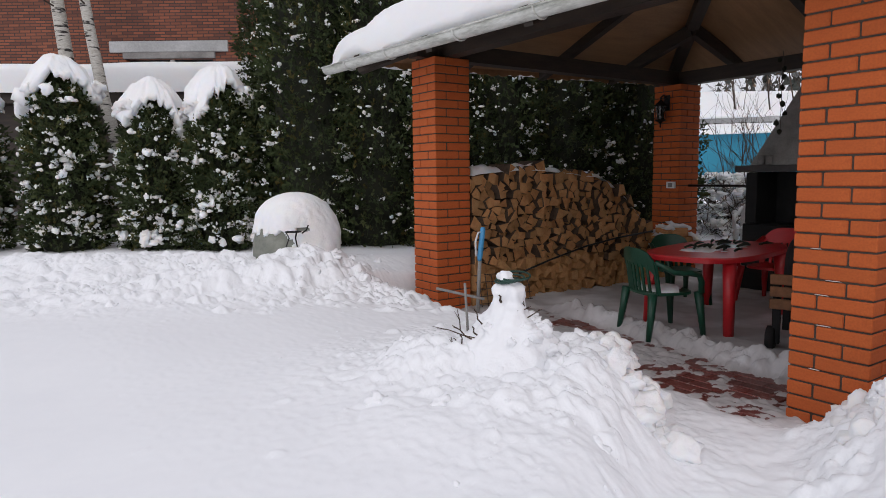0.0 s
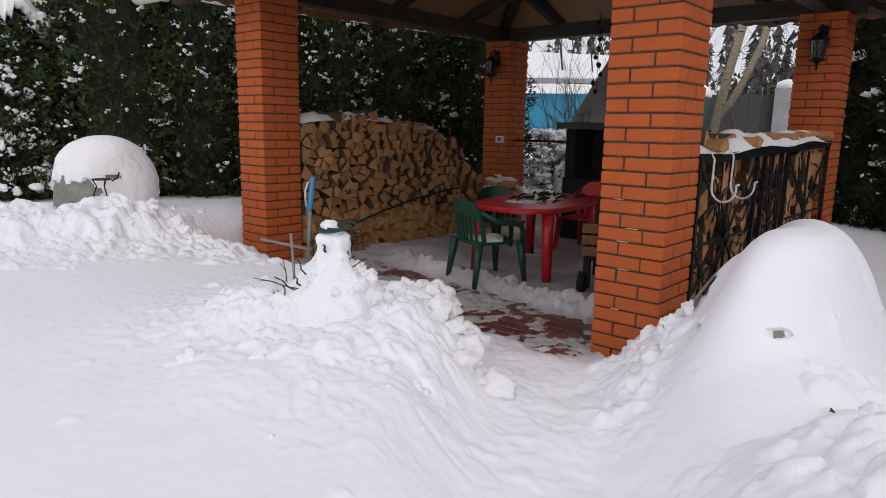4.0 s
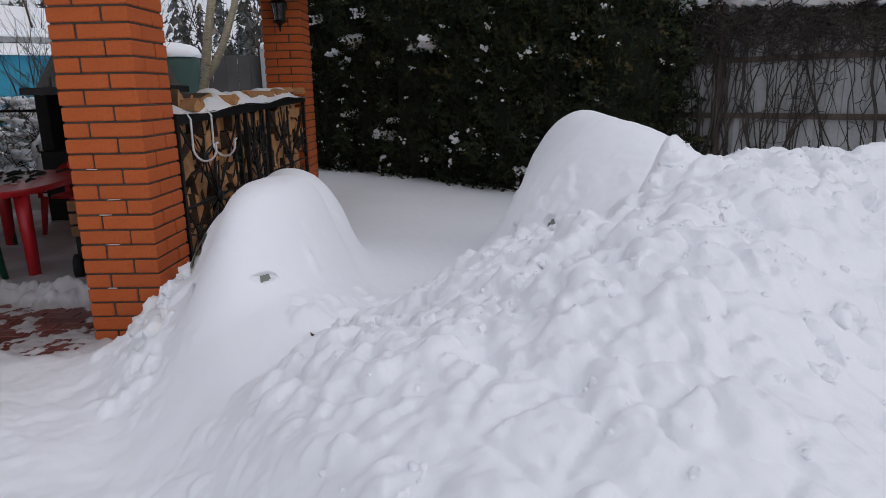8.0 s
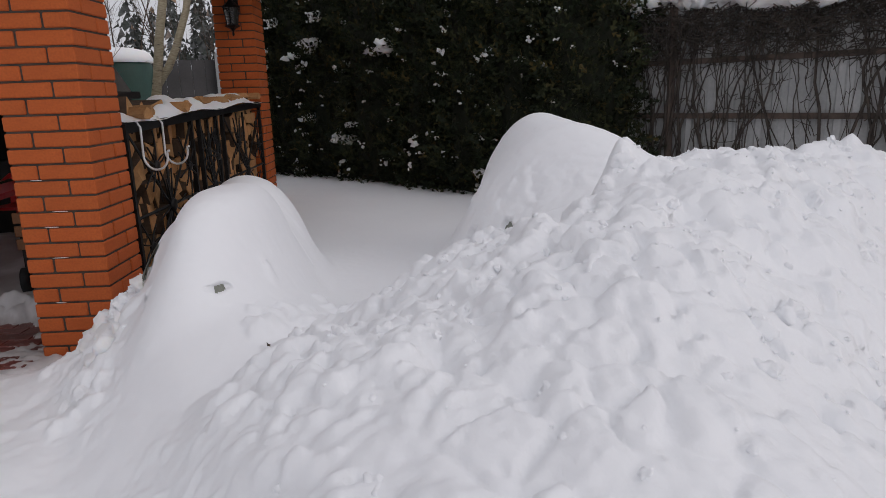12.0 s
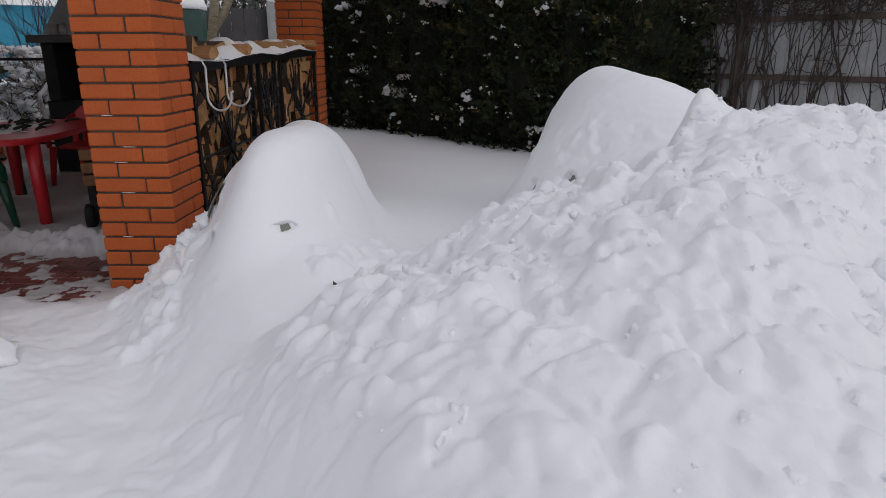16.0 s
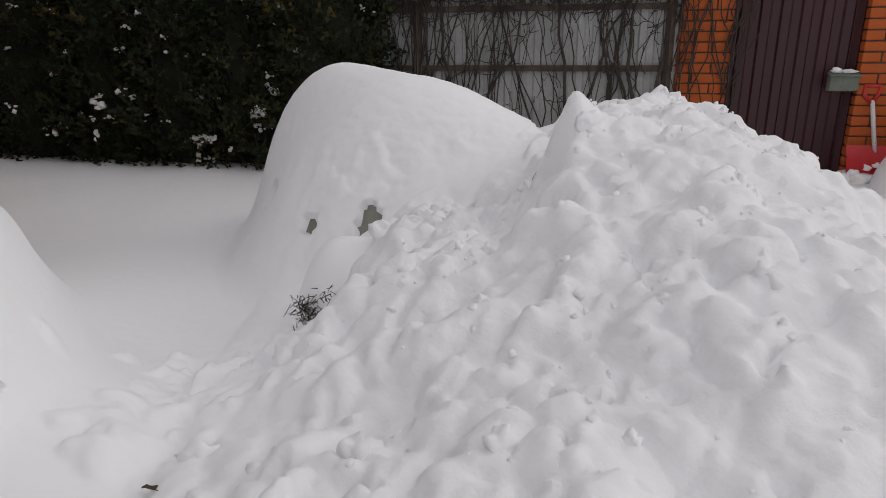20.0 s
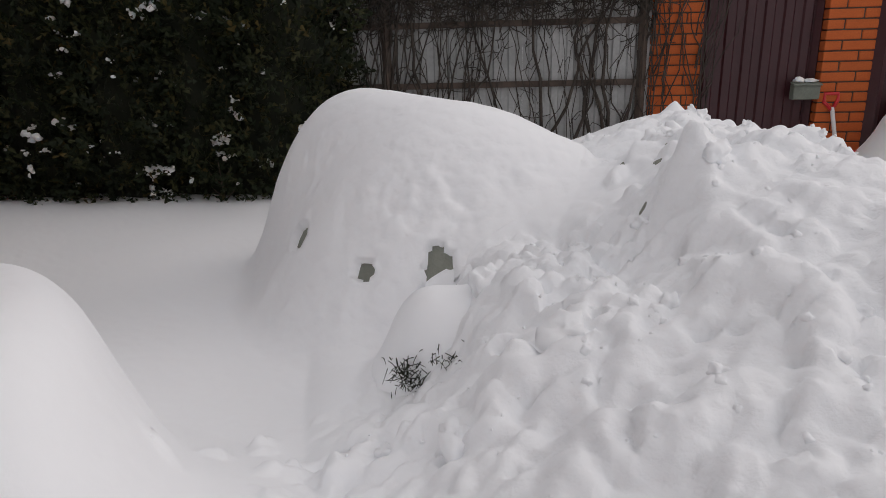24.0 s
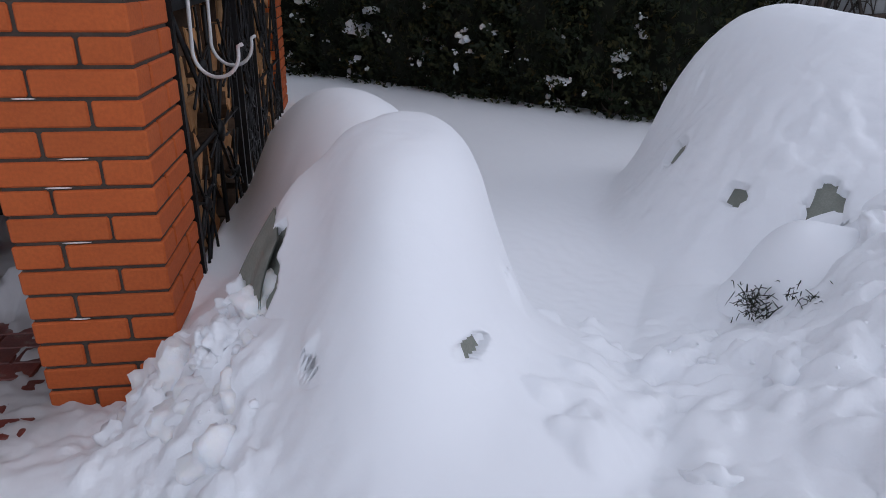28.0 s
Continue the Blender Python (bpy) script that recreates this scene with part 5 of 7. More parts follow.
tall = thuja("tall dark green thuja with scattered clumps of snow", "tall thujas behind the pavilion", 5.4, 0.78, 0.35, 9000, 0.12, 71, 330, 0.036, 0.92, 240, 130, pose(*lawn_line(1.15, 0.6), 0.2, 0, 0, 0))
tall2 = thuja("tall dark green thuja with scattered clumps of snow", "tall thujas behind the pavilion", 5.1, 0.76, 0.35, 9000, 0.12, 72, 300, 0.036, 0.92, 240, 130, pose(*lawn_line(2.1, 0.65), 0.2, 0, 0, 0))
for s, b, src, turn in ((3.0, 0.6, tall, 25), (3.9, 0.65, tall2, -20), (4.8, 0.6, tall, -15), (5.45, 0.7, tall2, 30), (1.6, 1.35, tall2, 10), (0.75, 1.5, tall, 40), (6.0, 0.5, tall, 55)):
    copy_thing(src, pose(*lawn_line(s, b), 0.2, 0, 0, turn))


# boundary line with hedge, fence and gate: x - y = d, u along it
def edge(u, d):
    return (u * 1.41421 + d) / 2, (u * 1.41421 - d) / 2


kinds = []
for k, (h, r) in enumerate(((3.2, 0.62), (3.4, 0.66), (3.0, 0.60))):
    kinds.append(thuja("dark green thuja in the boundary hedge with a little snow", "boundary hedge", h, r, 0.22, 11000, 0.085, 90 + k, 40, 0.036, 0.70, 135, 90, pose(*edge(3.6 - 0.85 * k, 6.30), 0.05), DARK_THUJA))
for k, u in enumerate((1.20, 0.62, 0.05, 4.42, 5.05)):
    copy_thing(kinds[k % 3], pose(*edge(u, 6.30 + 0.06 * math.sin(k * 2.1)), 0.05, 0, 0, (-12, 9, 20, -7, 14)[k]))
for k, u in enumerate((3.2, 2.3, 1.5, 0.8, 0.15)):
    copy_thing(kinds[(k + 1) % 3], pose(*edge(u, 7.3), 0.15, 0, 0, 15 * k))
# larger clots of snow lodged in the hedge
for u, d, z, s in ((4.05, 5.62, 1.72, 0.085), (3.72, 5.60, 1.86, 0.12), (2.42, 5.62, 1.73, 0.12), (3.75, 5.6, 0.95, 0.09), (3.1, 5.6, 0.74, 0.11), (2.9, 5.6, 0.86, 0.07), (0.42, 5.6, 0.62, 0.055), (0.95, 5.6, 0.42, 0.055), (0.30, 5.62, 0.82, 0.05)):
    x, y = edge(u, d)
    v, f = [], []
    for q in range(4):
        lump_into(v, f, (x + random.gauss(0, s * 0.5), y + random.gauss(0, s * 0.5), z + random.gauss(0, s * 0.25)), (s * 0.8, s * 0.8, s * 0.5), random.uniform(0, 99), 0.7)
    thing("snow_clot", "clot of white snow lodged in the thuja hedge", "snow", "snow clots in the hedge", data=mesh_of("snow_clot", v, f, SNOW, True))
# a bare shoot at the hedge's foot
v, f = [], []
x, y = edge(0.42, 5.55)
tube_into(v, f, [(x, y, 0.08), (x + 0.02, y, 0.22), (x - 0.01, y + 0.02, 0.36), (x + 0.02, y + 0.02, 0.50)], [0.011, 0.009, 0.007, 0.003], 6)
for a in ((0.2, -0.08, 0.12), (0.3, 0.1, 0.13), (0.36, -0.06, 0.10), (0.22, 0.09, 0.08)):
    tube_into(v, f, [(x, y, a[0]), (x + a[1] * 0.6, y + a[1] * 0.5, a[0] + a[2] * 0.5), (x + a[1], y + a[1] * 0.7, a[0] + a[2])], [0.006, 0.005, 0.002], 5)
thing("bare_shoot", "bare reddish brown shoot at the foot of the hedge", "shrub", data=mesh_of("bare_shoot", v, f, TWIG, True))

# ---- profiled sheet fence with dry vines ----
FD = 6.45


def profile_sheet(name, u0, u1, d, z0, z1, mat, pitch=0.115, deep=0.022):
    v, f, pts = [], [], []
    u = u0
    while u < u1:
        pts += [(u, 0), (u + pitch * 0.40, 0), (u + pitch * 0.5, deep), (u + pitch * 0.90, deep)]
        u += pitch
    for u, o in pts:
        x, y = edge(min(u, u1), d - o)
        v += [(x, y, z0), (x, y, z1)]
        x, y = edge(min(u, u1), d - o + 0.004)
        v += [(x, y, z0), (x, y, z1)]
    for k in range(len(pts) - 1):
        i = 4 * k
        f += [(i, i + 4, i + 5, i + 1), (i + 2, i + 3, i + 7, i + 6), (i + 1, i + 5, i + 7, i + 3)]
    return mesh_of(name, v, f, mat)


fence = thing("sheet_fence", "weathered white profiled sheet fence overgrown with dry vines", "fence")
for k in range(4):
    part("sheet_panel", profile_sheet("sheet_panel", -2.82 + 1.02 * k, -1.80 + 1.02 * k, FD, 0.05, 1.84, SHEET), fence)


def along_fence(name, u0, u1, d, z, w, h, mat, parent):
    a, b = edge(u0, d), edge(u1, d)
    return beam(name, (*a, z), (*b, z), w, h, parent, mat)


for z in (0.96, 1.41):
    along_fence("rail", -2.74, 1.2, FD - 0.045, z, 0.035, 0.045, RAIL, fence)
for u in (-2.7, -0.75, 1.1):
    x, y = edge(u, FD - 0.05)
    beam("post", (x, y, 0.0), (x, y, 1.86), 0.05, 0.05, fence, RAIL)


def vines(name, count, seed):
    g = random.Random(seed)
    v, f = [], []
    for k in range(count):
        u, z = g.uniform(-2.74, 0.0), g.uniform(0.0, 0.5)
        thick = g.choice((0.004, 0.005, 0.006, 0.007, 0.010, 0.016))
        pts, n = [], g.randint(8, 14)
        lean = g.gauss(0, 0.035)
        for j in range(n):
            x, y = edge(u, FD - 0.06 - g.uniform(0, 0.035))
            pts.append((x, y, z))
            u += lean + g.gauss(0, 0.030)
            u = min(max(u, -2.78), 0.1)
            z += (1.9 - 0.0) / n * g.uniform(0.6, 1.2)
        tube_into(v, f, pts, [thick * (1 - 0.6 * j / n) for j in range(n)], 5)
    for k in range(count * 3):
        u, z = g.uniform(-2.74, 0.0), g.uniform(0.55, 1.9) if g.random() < 0.6 else g.uniform(1.4, 1.95)
        pts, a = [], g.uniform(-1.2, 1.2)
        for j in range(6):
            x, y = edge(u, FD - 0.06 - g.uniform(0, 0.06))
            pts.append((x, y, z))
            u += 0.055 * math.sin(a) * g.uniform(0.5, 1.2)
            z += 0.055 * math.cos(a) * g.choice((1, 1, -0.4))
            a += g.gauss(0, 0.45)
        tube_into(v, f, pts, [0.0032] * 5 + [0.0015], 4)
    return mesh_of(name, v, f, VINE, True)


for k in range(3):
    thing("dry_vines", "dry leafless vines matted over the sheet fence", "vines", "vines on the fence", kind="stuff", data=vines("dry_vines", 30, 200 + k))


def tangle(name, seed):
    g = random.Random(seed)
    v, f = [], []
    for k in range(1400):
        u, z, d = g.uniform(-2.8, 0.1), g.gauss(1.70, 0.13), FD - 0.05 - abs(g.gauss(0, 0.07))
        pts, a, b = [], g.uniform(0, 6.28), g.gauss(0, 0.4)
        for j in range(5):
            x, y = edge(u, d)
            pts.append((x, y, z))
            u, z, d = u + 0.06 * math.cos(a), z + 0.045 * math.sin(a) - 0.01, d + 0.03 * math.sin(b)
            a, b = a + g.gauss(0, 0.5), b + g.gauss(0, 0.6)
        tube_into(v, f, pts, 0.0034, 4)
    return mesh_of(name, v, f, VINE, True)


thing("vine_tangle", "thick tangle of dry brown vines along the fence top", "vines", kind="stuff", data=tangle("vine_tangle", 5))
v, f = [], []
g = random.Random(31)
for k in range(46):
    u = -2.72 + 2.8 * k / 45
    big = 0.5 + 0.5 * math.sin(u * 3.1 + 0.5) * math.sin(u * 7.0)
    x, y = edge(u + g.gauss(0, 0.02), FD - 0.06 + g.gauss(0, 0.04))
    big = big * 0.7 + 1.1 * math.exp(-(((u + 1.9) / 0.55) ** 2))
    lump_into(v, f, (x, y, 1.95 + 0.03 * g.random() + 0.03 * big), (0.13 + 0.09 * big, 0.13 + 0.08 * big, 0.09 + 0.11 * big), g.uniform(0, 99), 0.9)
thing("fence_snow", "lumpy white snow lying along the fence top", "snow", data=mesh_of("fence_snow", v, f, SNOW, True))

# ---- gate pillars, wicket and yard gate ----
def gate_bricks(p, courses):
    part("mortar_core", box("mortar_core", (0.009, 0.009, 0), (W - 0.03, W - 0.009, courses * COURSE - 0.004), MORTAR, 0), p)
    for k in range(courses):
        z, a = k * COURSE + 0.005, 0.25
        spots = ((0, 0, 0), (W, 0, 90), (W, W, 180), (0, W, 270)) if k % 2 else ((W - a, 0, 0), (W, W - a, 90), (a, W, 180), (0, a, 270))
        for sx, sy, r in spots:
            part("brick", BRICK_MESH, p, m=pose(sx, sy, z, 0, 0, r + random.uniform(-0.2, 0.2)))


for u, label in ((-2.76, "orange brick gate pillar with dry vines beside the sheet fence"), (-4.03, "orange brick gate pillar with a red shovel leaning on it")):
    x, y = edge(u, 6.40)
    p = thing("gate_pillar", label, "pillar", "brick gate pillars", m=pose(x, y, -0.05, 0, 0, -135) @ pose(0, 0, 0))
    p.matrix_basis = Matrix.Translation((x, y, -0.05)) @ Matrix(((-0.70711, 0.70711, 0, 0), (-0.70711, -0.70711, 0, 0), (0, 0, 1, 0), (0, 0, 0, 1)))
    gate_bricks(p, 32)
# dry vines climbing over the pillar beside the fence
g = random.Random(58)
v, f = [], []
for k in range(34):
    u, z, pts, lean = g.choice((g.uniform(-2.90, -2.74), g.uniform(-3.17, -3.08))), g.uniform(0.2, 1.3), [], g.gauss(0, 0.02)
    for j in range(9):
        x, y = edge(u, 6.375 - g.uniform(0, 0.03))
        pts.append((x, y, z))
        u, z = u + lean + g.gauss(0, 0.022), z + g.uniform(0.06, 0.16)
    tube_into(v, f, pts, [0.006 * (1 - 0.07 * j) for j in range(9)], 5)
thing("dry_vines", "dry leafless vines climbing over the gate pillar", "vines", "vines on the fence", kind="stuff", data=mesh_of("dry_vines", v, f, VINE, True))
wicket = thing("wicket_gate", "closed dark maroon profiled steel wicket gate", "gate")
part("sheet_panel", profile_sheet("sheet_panel", -4.03, -3.12, 6.56, 0.05, 2.3, MAROON, 0.14, 0.02), wicket)
for u in (-4.02, -3.13):
    x, y = edge(u, 6.55)
    beam("gate_frame", (x, y, 0.05), (x, y, 2.3), 0.05, 0.05, wicket, MAROON)
yard_gate = thing("yard_gate", "dark maroon profiled steel yard gate standing ajar", "gate")
part("sheet_panel", profile_sheet("sheet_panel", -5.6, -4.40, 6.62, 0.12, 2.3, MAROON, 0.14, 0.02), yard_gate)
x, y = edge(-4.44, 6.42)
beam("gate_post", (x, y, -0.1), (x, y, 2.4), 0.09, 0.09, yard_gate, MAROON)
# outer fence, closing the yard on that side
far_fence = thing("street_fence", "dark brown sheet fence along the street", "fence")
part("sheet_panel", profile_sheet("sheet_panel", -12.0, -5.62, 6.7, 0.0, 2.2, MAROON, 0.2, 0.03), far_fence)

# letter box hung by the wicket
letter_box = thing("letter_box", "grey-green metal letter box with snow on its lid", "letter box")
x, y = edge(-3.93, 6.40)
mb = Matrix.Translation((x, y, 0.87)) @ Matrix.Scale(0.75, 4) @ Matrix(((-0.70711, 0.70711, 0, 0), (-0.70711, -0.70711, 0, 0), (0, 0, 1, 0), (0, 0, 0, 1)))
LETTER = mottled("grey_green_enamel", ((0.3, (0.13, 0.15, 0.12)), (0.7, (0.20, 0.22, 0.18))), 8, 0.5, grain=60, depth=0.0006)
part("body", box("body", (-0.13, -0.05, -0.09), (0.13, 0.05, 0.06), LETTER, 0.008), letter_box, m=mb)
part("lid", box("lid", (-0.14, -0.06, 0.06), (0.14, 0.055, 0.075), LETTER, 0.004), letter_box, m=mb @ pose(0, 0, 0, 12, 0, 0))
part("bracket", box("bracket", (-0.02, 0.05, -0.05), (0.02, 0.14, 0.0), LETTER, 0.002), letter_box, m=mb)
v, f = [], []
lump_into(v, f, (-0.07, 0.0, 0.09), (0.06, 0.045, 0.04), 3, 0.3)
lump_into(v, f, (0.05, 0.0, 0.085), (0.07, 0.045, 0.03), 8, 0.3)
part("snow", mesh_of("snow", v, f, SNOW, True), letter_box, "white snow on the lid", m=mb)

# red snow shovel leaning on the gate pillar
red_shovel = thing("snow_shovel", "red plastic snow shovel with a white shaft", "shovel")
ms = Matrix.Translation((*edge(-4.20, 6.24), 0.12)) @ Matrix(((-0.70711, 0.70711, 0, 0), (-0.70711, -0.70711, 0, 0), (0, 0, 1, 0), (0, 0, 0, 1)))
v, f = [], []
for i in range(9):
    for j in range(9):
        a, b = -0.20 + 0.40 * i / 8, 0.30 * j / 8
        v += [(a, -0.05 + 0.35 * (a * a) * -1 + 0.10 * (j / 8) ** 2, b), (a, -0.043 - 0.35 * a * a + 0.10 * (j / 8) ** 2, b)]
for i in range(8):
    for j in range(8):
        p = 2 * (i * 9 + j)
        f += [(p, p + 18, p + 20, p + 2), (p + 3, p + 21, p + 19, p + 1)]
part("blade", mesh_of("blade", v, f, RED_PLASTIC, True), red_shovel, "red plastic blade specked with snow", m=ms)
part("shaft", tube("shaft", [(0, 0.03, 0.22), (-0.06, 0.10, 0.62)], 0.015, WHITE_PAINT), red_shovel, "white painted shaft", m=ms)
part("grip", tube("grip", [(-0.06, 0.10, 0.60), (-0.12, 0.11, 0.66), (-0.12, 0.115, 0.72), (-0.02, 0.115, 0.72), (-0.02, 0.11, 0.67), (-0.06, 0.10, 0.60)], 0.014, RED_PLASTIC), red_shovel, "red plastic grip", m=ms)
v, f = [], []
for k in range(5):
    lump_into(v, f, (random.uniform(-0.15, 0.15), -0.065, random.uniform(0.04, 0.26)), (0.03, 0.015, 0.03), k * 3.3)
part("stuck_snow", mesh_of("stuck_snow", v, f, SNOW, True), red_shovel, m=ms)
# thin pale sticks by the wicket
for du in (0.0, 0.09):
    x, y = edge(-3.07 - du, 6.30)
    thing("thin_stick", "thin pale stick standing by the wicket gate", "stick", "sticks by the gate", data=tube("thin_stick", [(x, y, 0.05), (x + 0.01, y, 0.55)], 0.006, WHITE_PAINT))
# clods of snow thrown against the foot of the gate
g = random.Random(91)
for k in range(22):
    u, r = g.uniform(-4.1, -2.85), g.uniform(0.03, 0.085)
    x, y = edge(u, 6.30 - abs(g.gauss(0, 0.10)))
    thing("snow_clod", "broken clod of snow at the foot of the maroon gate", "snow", "snow clods by the gate", data=blob("snow_clod", (x, y, ground_at(x, y) + r * g.uniform(0.0, 0.5)), (r * 1.2, r, r * 0.9), SNOW, k + 120, 0.62, 3))
# snow bank by the street gate
thing("snow_bank", "high bank of white snow by the yard gate", "snow", data=dome("snow_bank", *edge(-5.15, 5.4), 0.0, 0.95, 0.95, 0.86, SNOW, seed=31, a=0.35, b=0.35, skirt=0.2))

# clods of shovelled snow piled between the near pillar and the covered bush
for k, (x, y, z, r) in enumerate(((-0.13, -0.01, 0.10, 0.08), (-0.17, -0.07, 0.17, 0.085), (-0.27, -0.06, 0.10, 0.075), (-0.22, -0.21, 0.26, 0.085), (-0.31, -0.14, 0.16, 0.085), (-0.33, -0.26, 0.27, 0.080), (-0.22, -0.305, 0.415, 0.058), (-0.25, -0.29, 0.345, 0.07),
                                  (-0.40, -0.20, 0.17, 0.08), (-0.36, -0.07, 0.08, 0.06), (-0.20, 0.06, 0.05, 0.055), (-0.50, -0.24, 0.19, 0.08), (-0.11, -0.17, 0.20, 0.07), (-0.59, -0.27, 0.15, 0.06), (-0.46, -0.12, 0.07, 0.055), (-0.42, -0.29, 0.26, 0.07), (-0.05, -0.08, 0.15, 0.06), (0.00, -0.16, 0.19, 0.06), (-0.52, -0.33, 0.24, 0.065), (-0.64, -0.36, 0.20, 0.06), (-0.30, 0.02, 0.05, 0.05), (-0.56, -0.17, 0.08, 0.06))):
    thing("snow_clod", "rounded clod of shovelled snow beside the brick pillar", "snow", "snow clods by the pillar", data=blob("snow_clod", (x, y, z - 0.012), (r * 1.32, r * 1.2, r * 1.15), SNOW, k + 31, 0.62, 4))
rs = random.Random(78)
for k in range(22):
    q = rs.random()
    x, y, r = -0.98 + 0.36 * q + rs.gauss(0, 0.06), 0.38 + 0.62 * q + rs.gauss(0, 0.06), rs.uniform(0.04, 0.085)
    thing("snow_clod", "rounded clod of shovelled snow at the edge of the path", "snow", "snow clods by the path", data=blob("snow_clod", (x, y, ground_at(x, y) + r * rs.uniform(-0.3, 0.2)), (r * 1.15, r, r * 0.85), SNOW, k + 61, 0.62, 3))


# ---- iron wood rack between two pillars ----
rack = thing("wood_rack", "black wrought iron rack with scroll panels holding firewood", "rack")
RY, RX0, RX1, RZ = 0.01, 0.40, 3.42, 1.10


def rail_z(x):
    return 1.085 + 0.026 * (x - 0.4)


def bar(name, a, b, r=0.008):
    part(name, tube(name, [a, b], r, IRON, 6), rack)


beam("top_rail", (RX0 - 0.02, RY, rail_z(RX0)), (RX1, RY, rail_z(RX1)), 0.045, 0.05, rack, IRON)
beam("bottom_rail", (RX0 - 0.02, RY, 0.10), (RX1, RY, 0.10), 0.03, 0.03, rack, IRON)
for x in (0.41, 1.43, 1.60, 2.0, 2.16, 3.40):
    beam("upright", (x, RY, 0.0), (x, RY, rail_z(x)), 0.028, 0.028, rack, IRON)
for x0, x1 in ((0.44, 1.42), (2.18, 3.38), (1.62, 1.98)):
    zc, xc = 0.60, (x0 + x1) / 2
    zt = rail_z(xc) - 0.04
    bar("diagonal", (x0, RY, 0.12), (x1, RY, zt))
    bar("diagonal", (x0, RY, zt), (x1, RY, 0.12))
    bar("crossbar", (x0, RY, zc), (x1, RY, zc), 0.009)
    bar("crossbar", (xc, RY, 0.12), (xc, RY, zt), 0.009)
    part("rosette", blob("rosette", (xc, RY - 0.012, zc), (0.045, 0.02, 0.045), IRON, 4, 0.3, 2), rack)
    # bursts of bent bars round smaller rosettes
    gs = random.Random(int(x0 * 100))
    for rx_, rz_ in ((x0 + 0.12 * (x1 - x0), 0.42), (x0 + 0.32 * (x1 - x0), 0.86), (x0 + 0.78 * (x1 - x0), 0.36), (x0 + 0.88 * (x1 - x0), 0.80), (xc, zc)):
        part("rosette", blob("rosette", (rx_, RY - 0.01, rz_), (0.030, 0.018, 0.030), IRON, rx_, 0.3, 2), rack)
        for q in range(9):
            a_, L = 2 * math.pi * (q + gs.uniform(-0.25, 0.25)) / 9, gs.uniform(0.14, 0.26)
            bend = gs.uniform(-0.5, 0.5)
            pts = []
            for i in range(5):
                r_ = L * i / 4
                pts.append((min(max(rx_ + r_ * math.cos(a_ + bend * i / 4), x0), x1), RY - 0.006, min(max(rz_ + r_ * math.sin(a_ + bend * i / 4), 0.1), zt)))
            part("scroll", tube("scroll", pts, 0.0055, IRON, 5), rack)
rack_wood = thing("firewood_stack", "stack of split birch firewood behind the iron rack", "firewood")
firewood(rack_wood, 3.08, lambda x: 1.10 + 0.03 * math.sin(3 * x), 0.30, 0.118, pose(0.40, 0.075, 0.03), 8, 0.006)


def snow_slab(name, x0, x1, y0, y1, height, seed, thick=0.06, n=60, m=24):
    """Snow lying on a stack: thin at the rim, with worn gaps."""
    v, f = [], []
    for i in range(n + 1):
        for j in range(m + 1):
            a, b = i / n, j / m
            x, y = x0 + (x1 - x0) * a, y0 + (y1 - y0) * b
            rim = min(1, 6 * min(a, 1 - a) + 0.15) * min(1, 3.2 * min(b, 1 - b) + 0.1)
            w = noise.noise(Vector((x * 3.1, y * 5, seed))) * 0.5 + noise.noise(Vector((x * 9, y * 9, seed + 5))) * 0.25
            v.append((x, y + 0.02 * noise.noise(Vector((x * 8, seed, 0))), height(x) + thick * rim * (0.55 + w) - 0.012 * (1 - rim)))
    for i in range(n):
        for j in range(m):
            p = i * (m + 1) + j
            f.append((p, p + m + 1, p + m + 2, p + 1))
    return mesh_of(name, v, f, SNOW, True)


thing("rack_snow", "worn white snow lying on the racked firewood", "snow", data=snow_slab("rack_snow", 0.38, 3.44, -0.02, 0.36, lambda x: rail_z(x) + 0.035 + 0.012 * math.sin(5.3 * x), 3, 0.115))
def split_log(length, r, seed):
    """A log split lengthwise: a wedge with one rounded bark side and rough ends."""
    g = random.Random(seed)
    ring = [(0.0, r * 0.55)] + [(r * math.cos(t), r * math.sin(t)) for t in (radians(q) for q in (-10, -50, -90, -130, -170))]
    v, f, n = [], [], 6
    for k, x in enumerate((-0.5, -0.17, 0.17, 0.5)):
        o = g.uniform(-0.06, 0.06) * r
        v += [(x * length + g.uniform(-0.01, 0.01) * (k in (0, 3)), a * g.uniform(0.92, 1.06) + o, b * g.uniform(0.92, 1.06)) for a, b in ring]
    for k in range(3):
        f += [(k * n + j, k * n + (j + 1) % n, k * n + n + (j + 1) % n, k * n + n + j) for j in range(n)]
    f += [tuple(range(n))[::-1], tuple(range(3 * n, 4 * n))]
    return mesh_of("loose_log", v, f, LOG_END)


for x, y, z, a, L, r in ((0.66, 0.10, 1.17, 72, 0.30, 0.055), (0.80, 0.16, 1.18, 98, 0.30, 0.05), (1.30, 0.12, 1.19, 84, 0.32, 0.055), (1.72, 0.10, 1.20, 12, 0.42, 0.05), (2.22, 0.08, 1.22, -8, 0.46, 0.055), (2.35, 0.20, 1.23, 6, 0.50, 0.05), (2.75, 0.07, 1.235, 3, 0.44, 0.06), (3.10, 0.12, 1.25, -12, 0.40, 0.055), (3.28, 0.10, 1.25, 80, 0.30, 0.05)):
    thing("loose_log", "loose split log lying in snow on the rack", "log", "loose logs on the rack", m=pose(x, y, z, 20 * math.sin(9 * x), 0, a), data=split_log(L, r * 0.8, int(x * 100)))
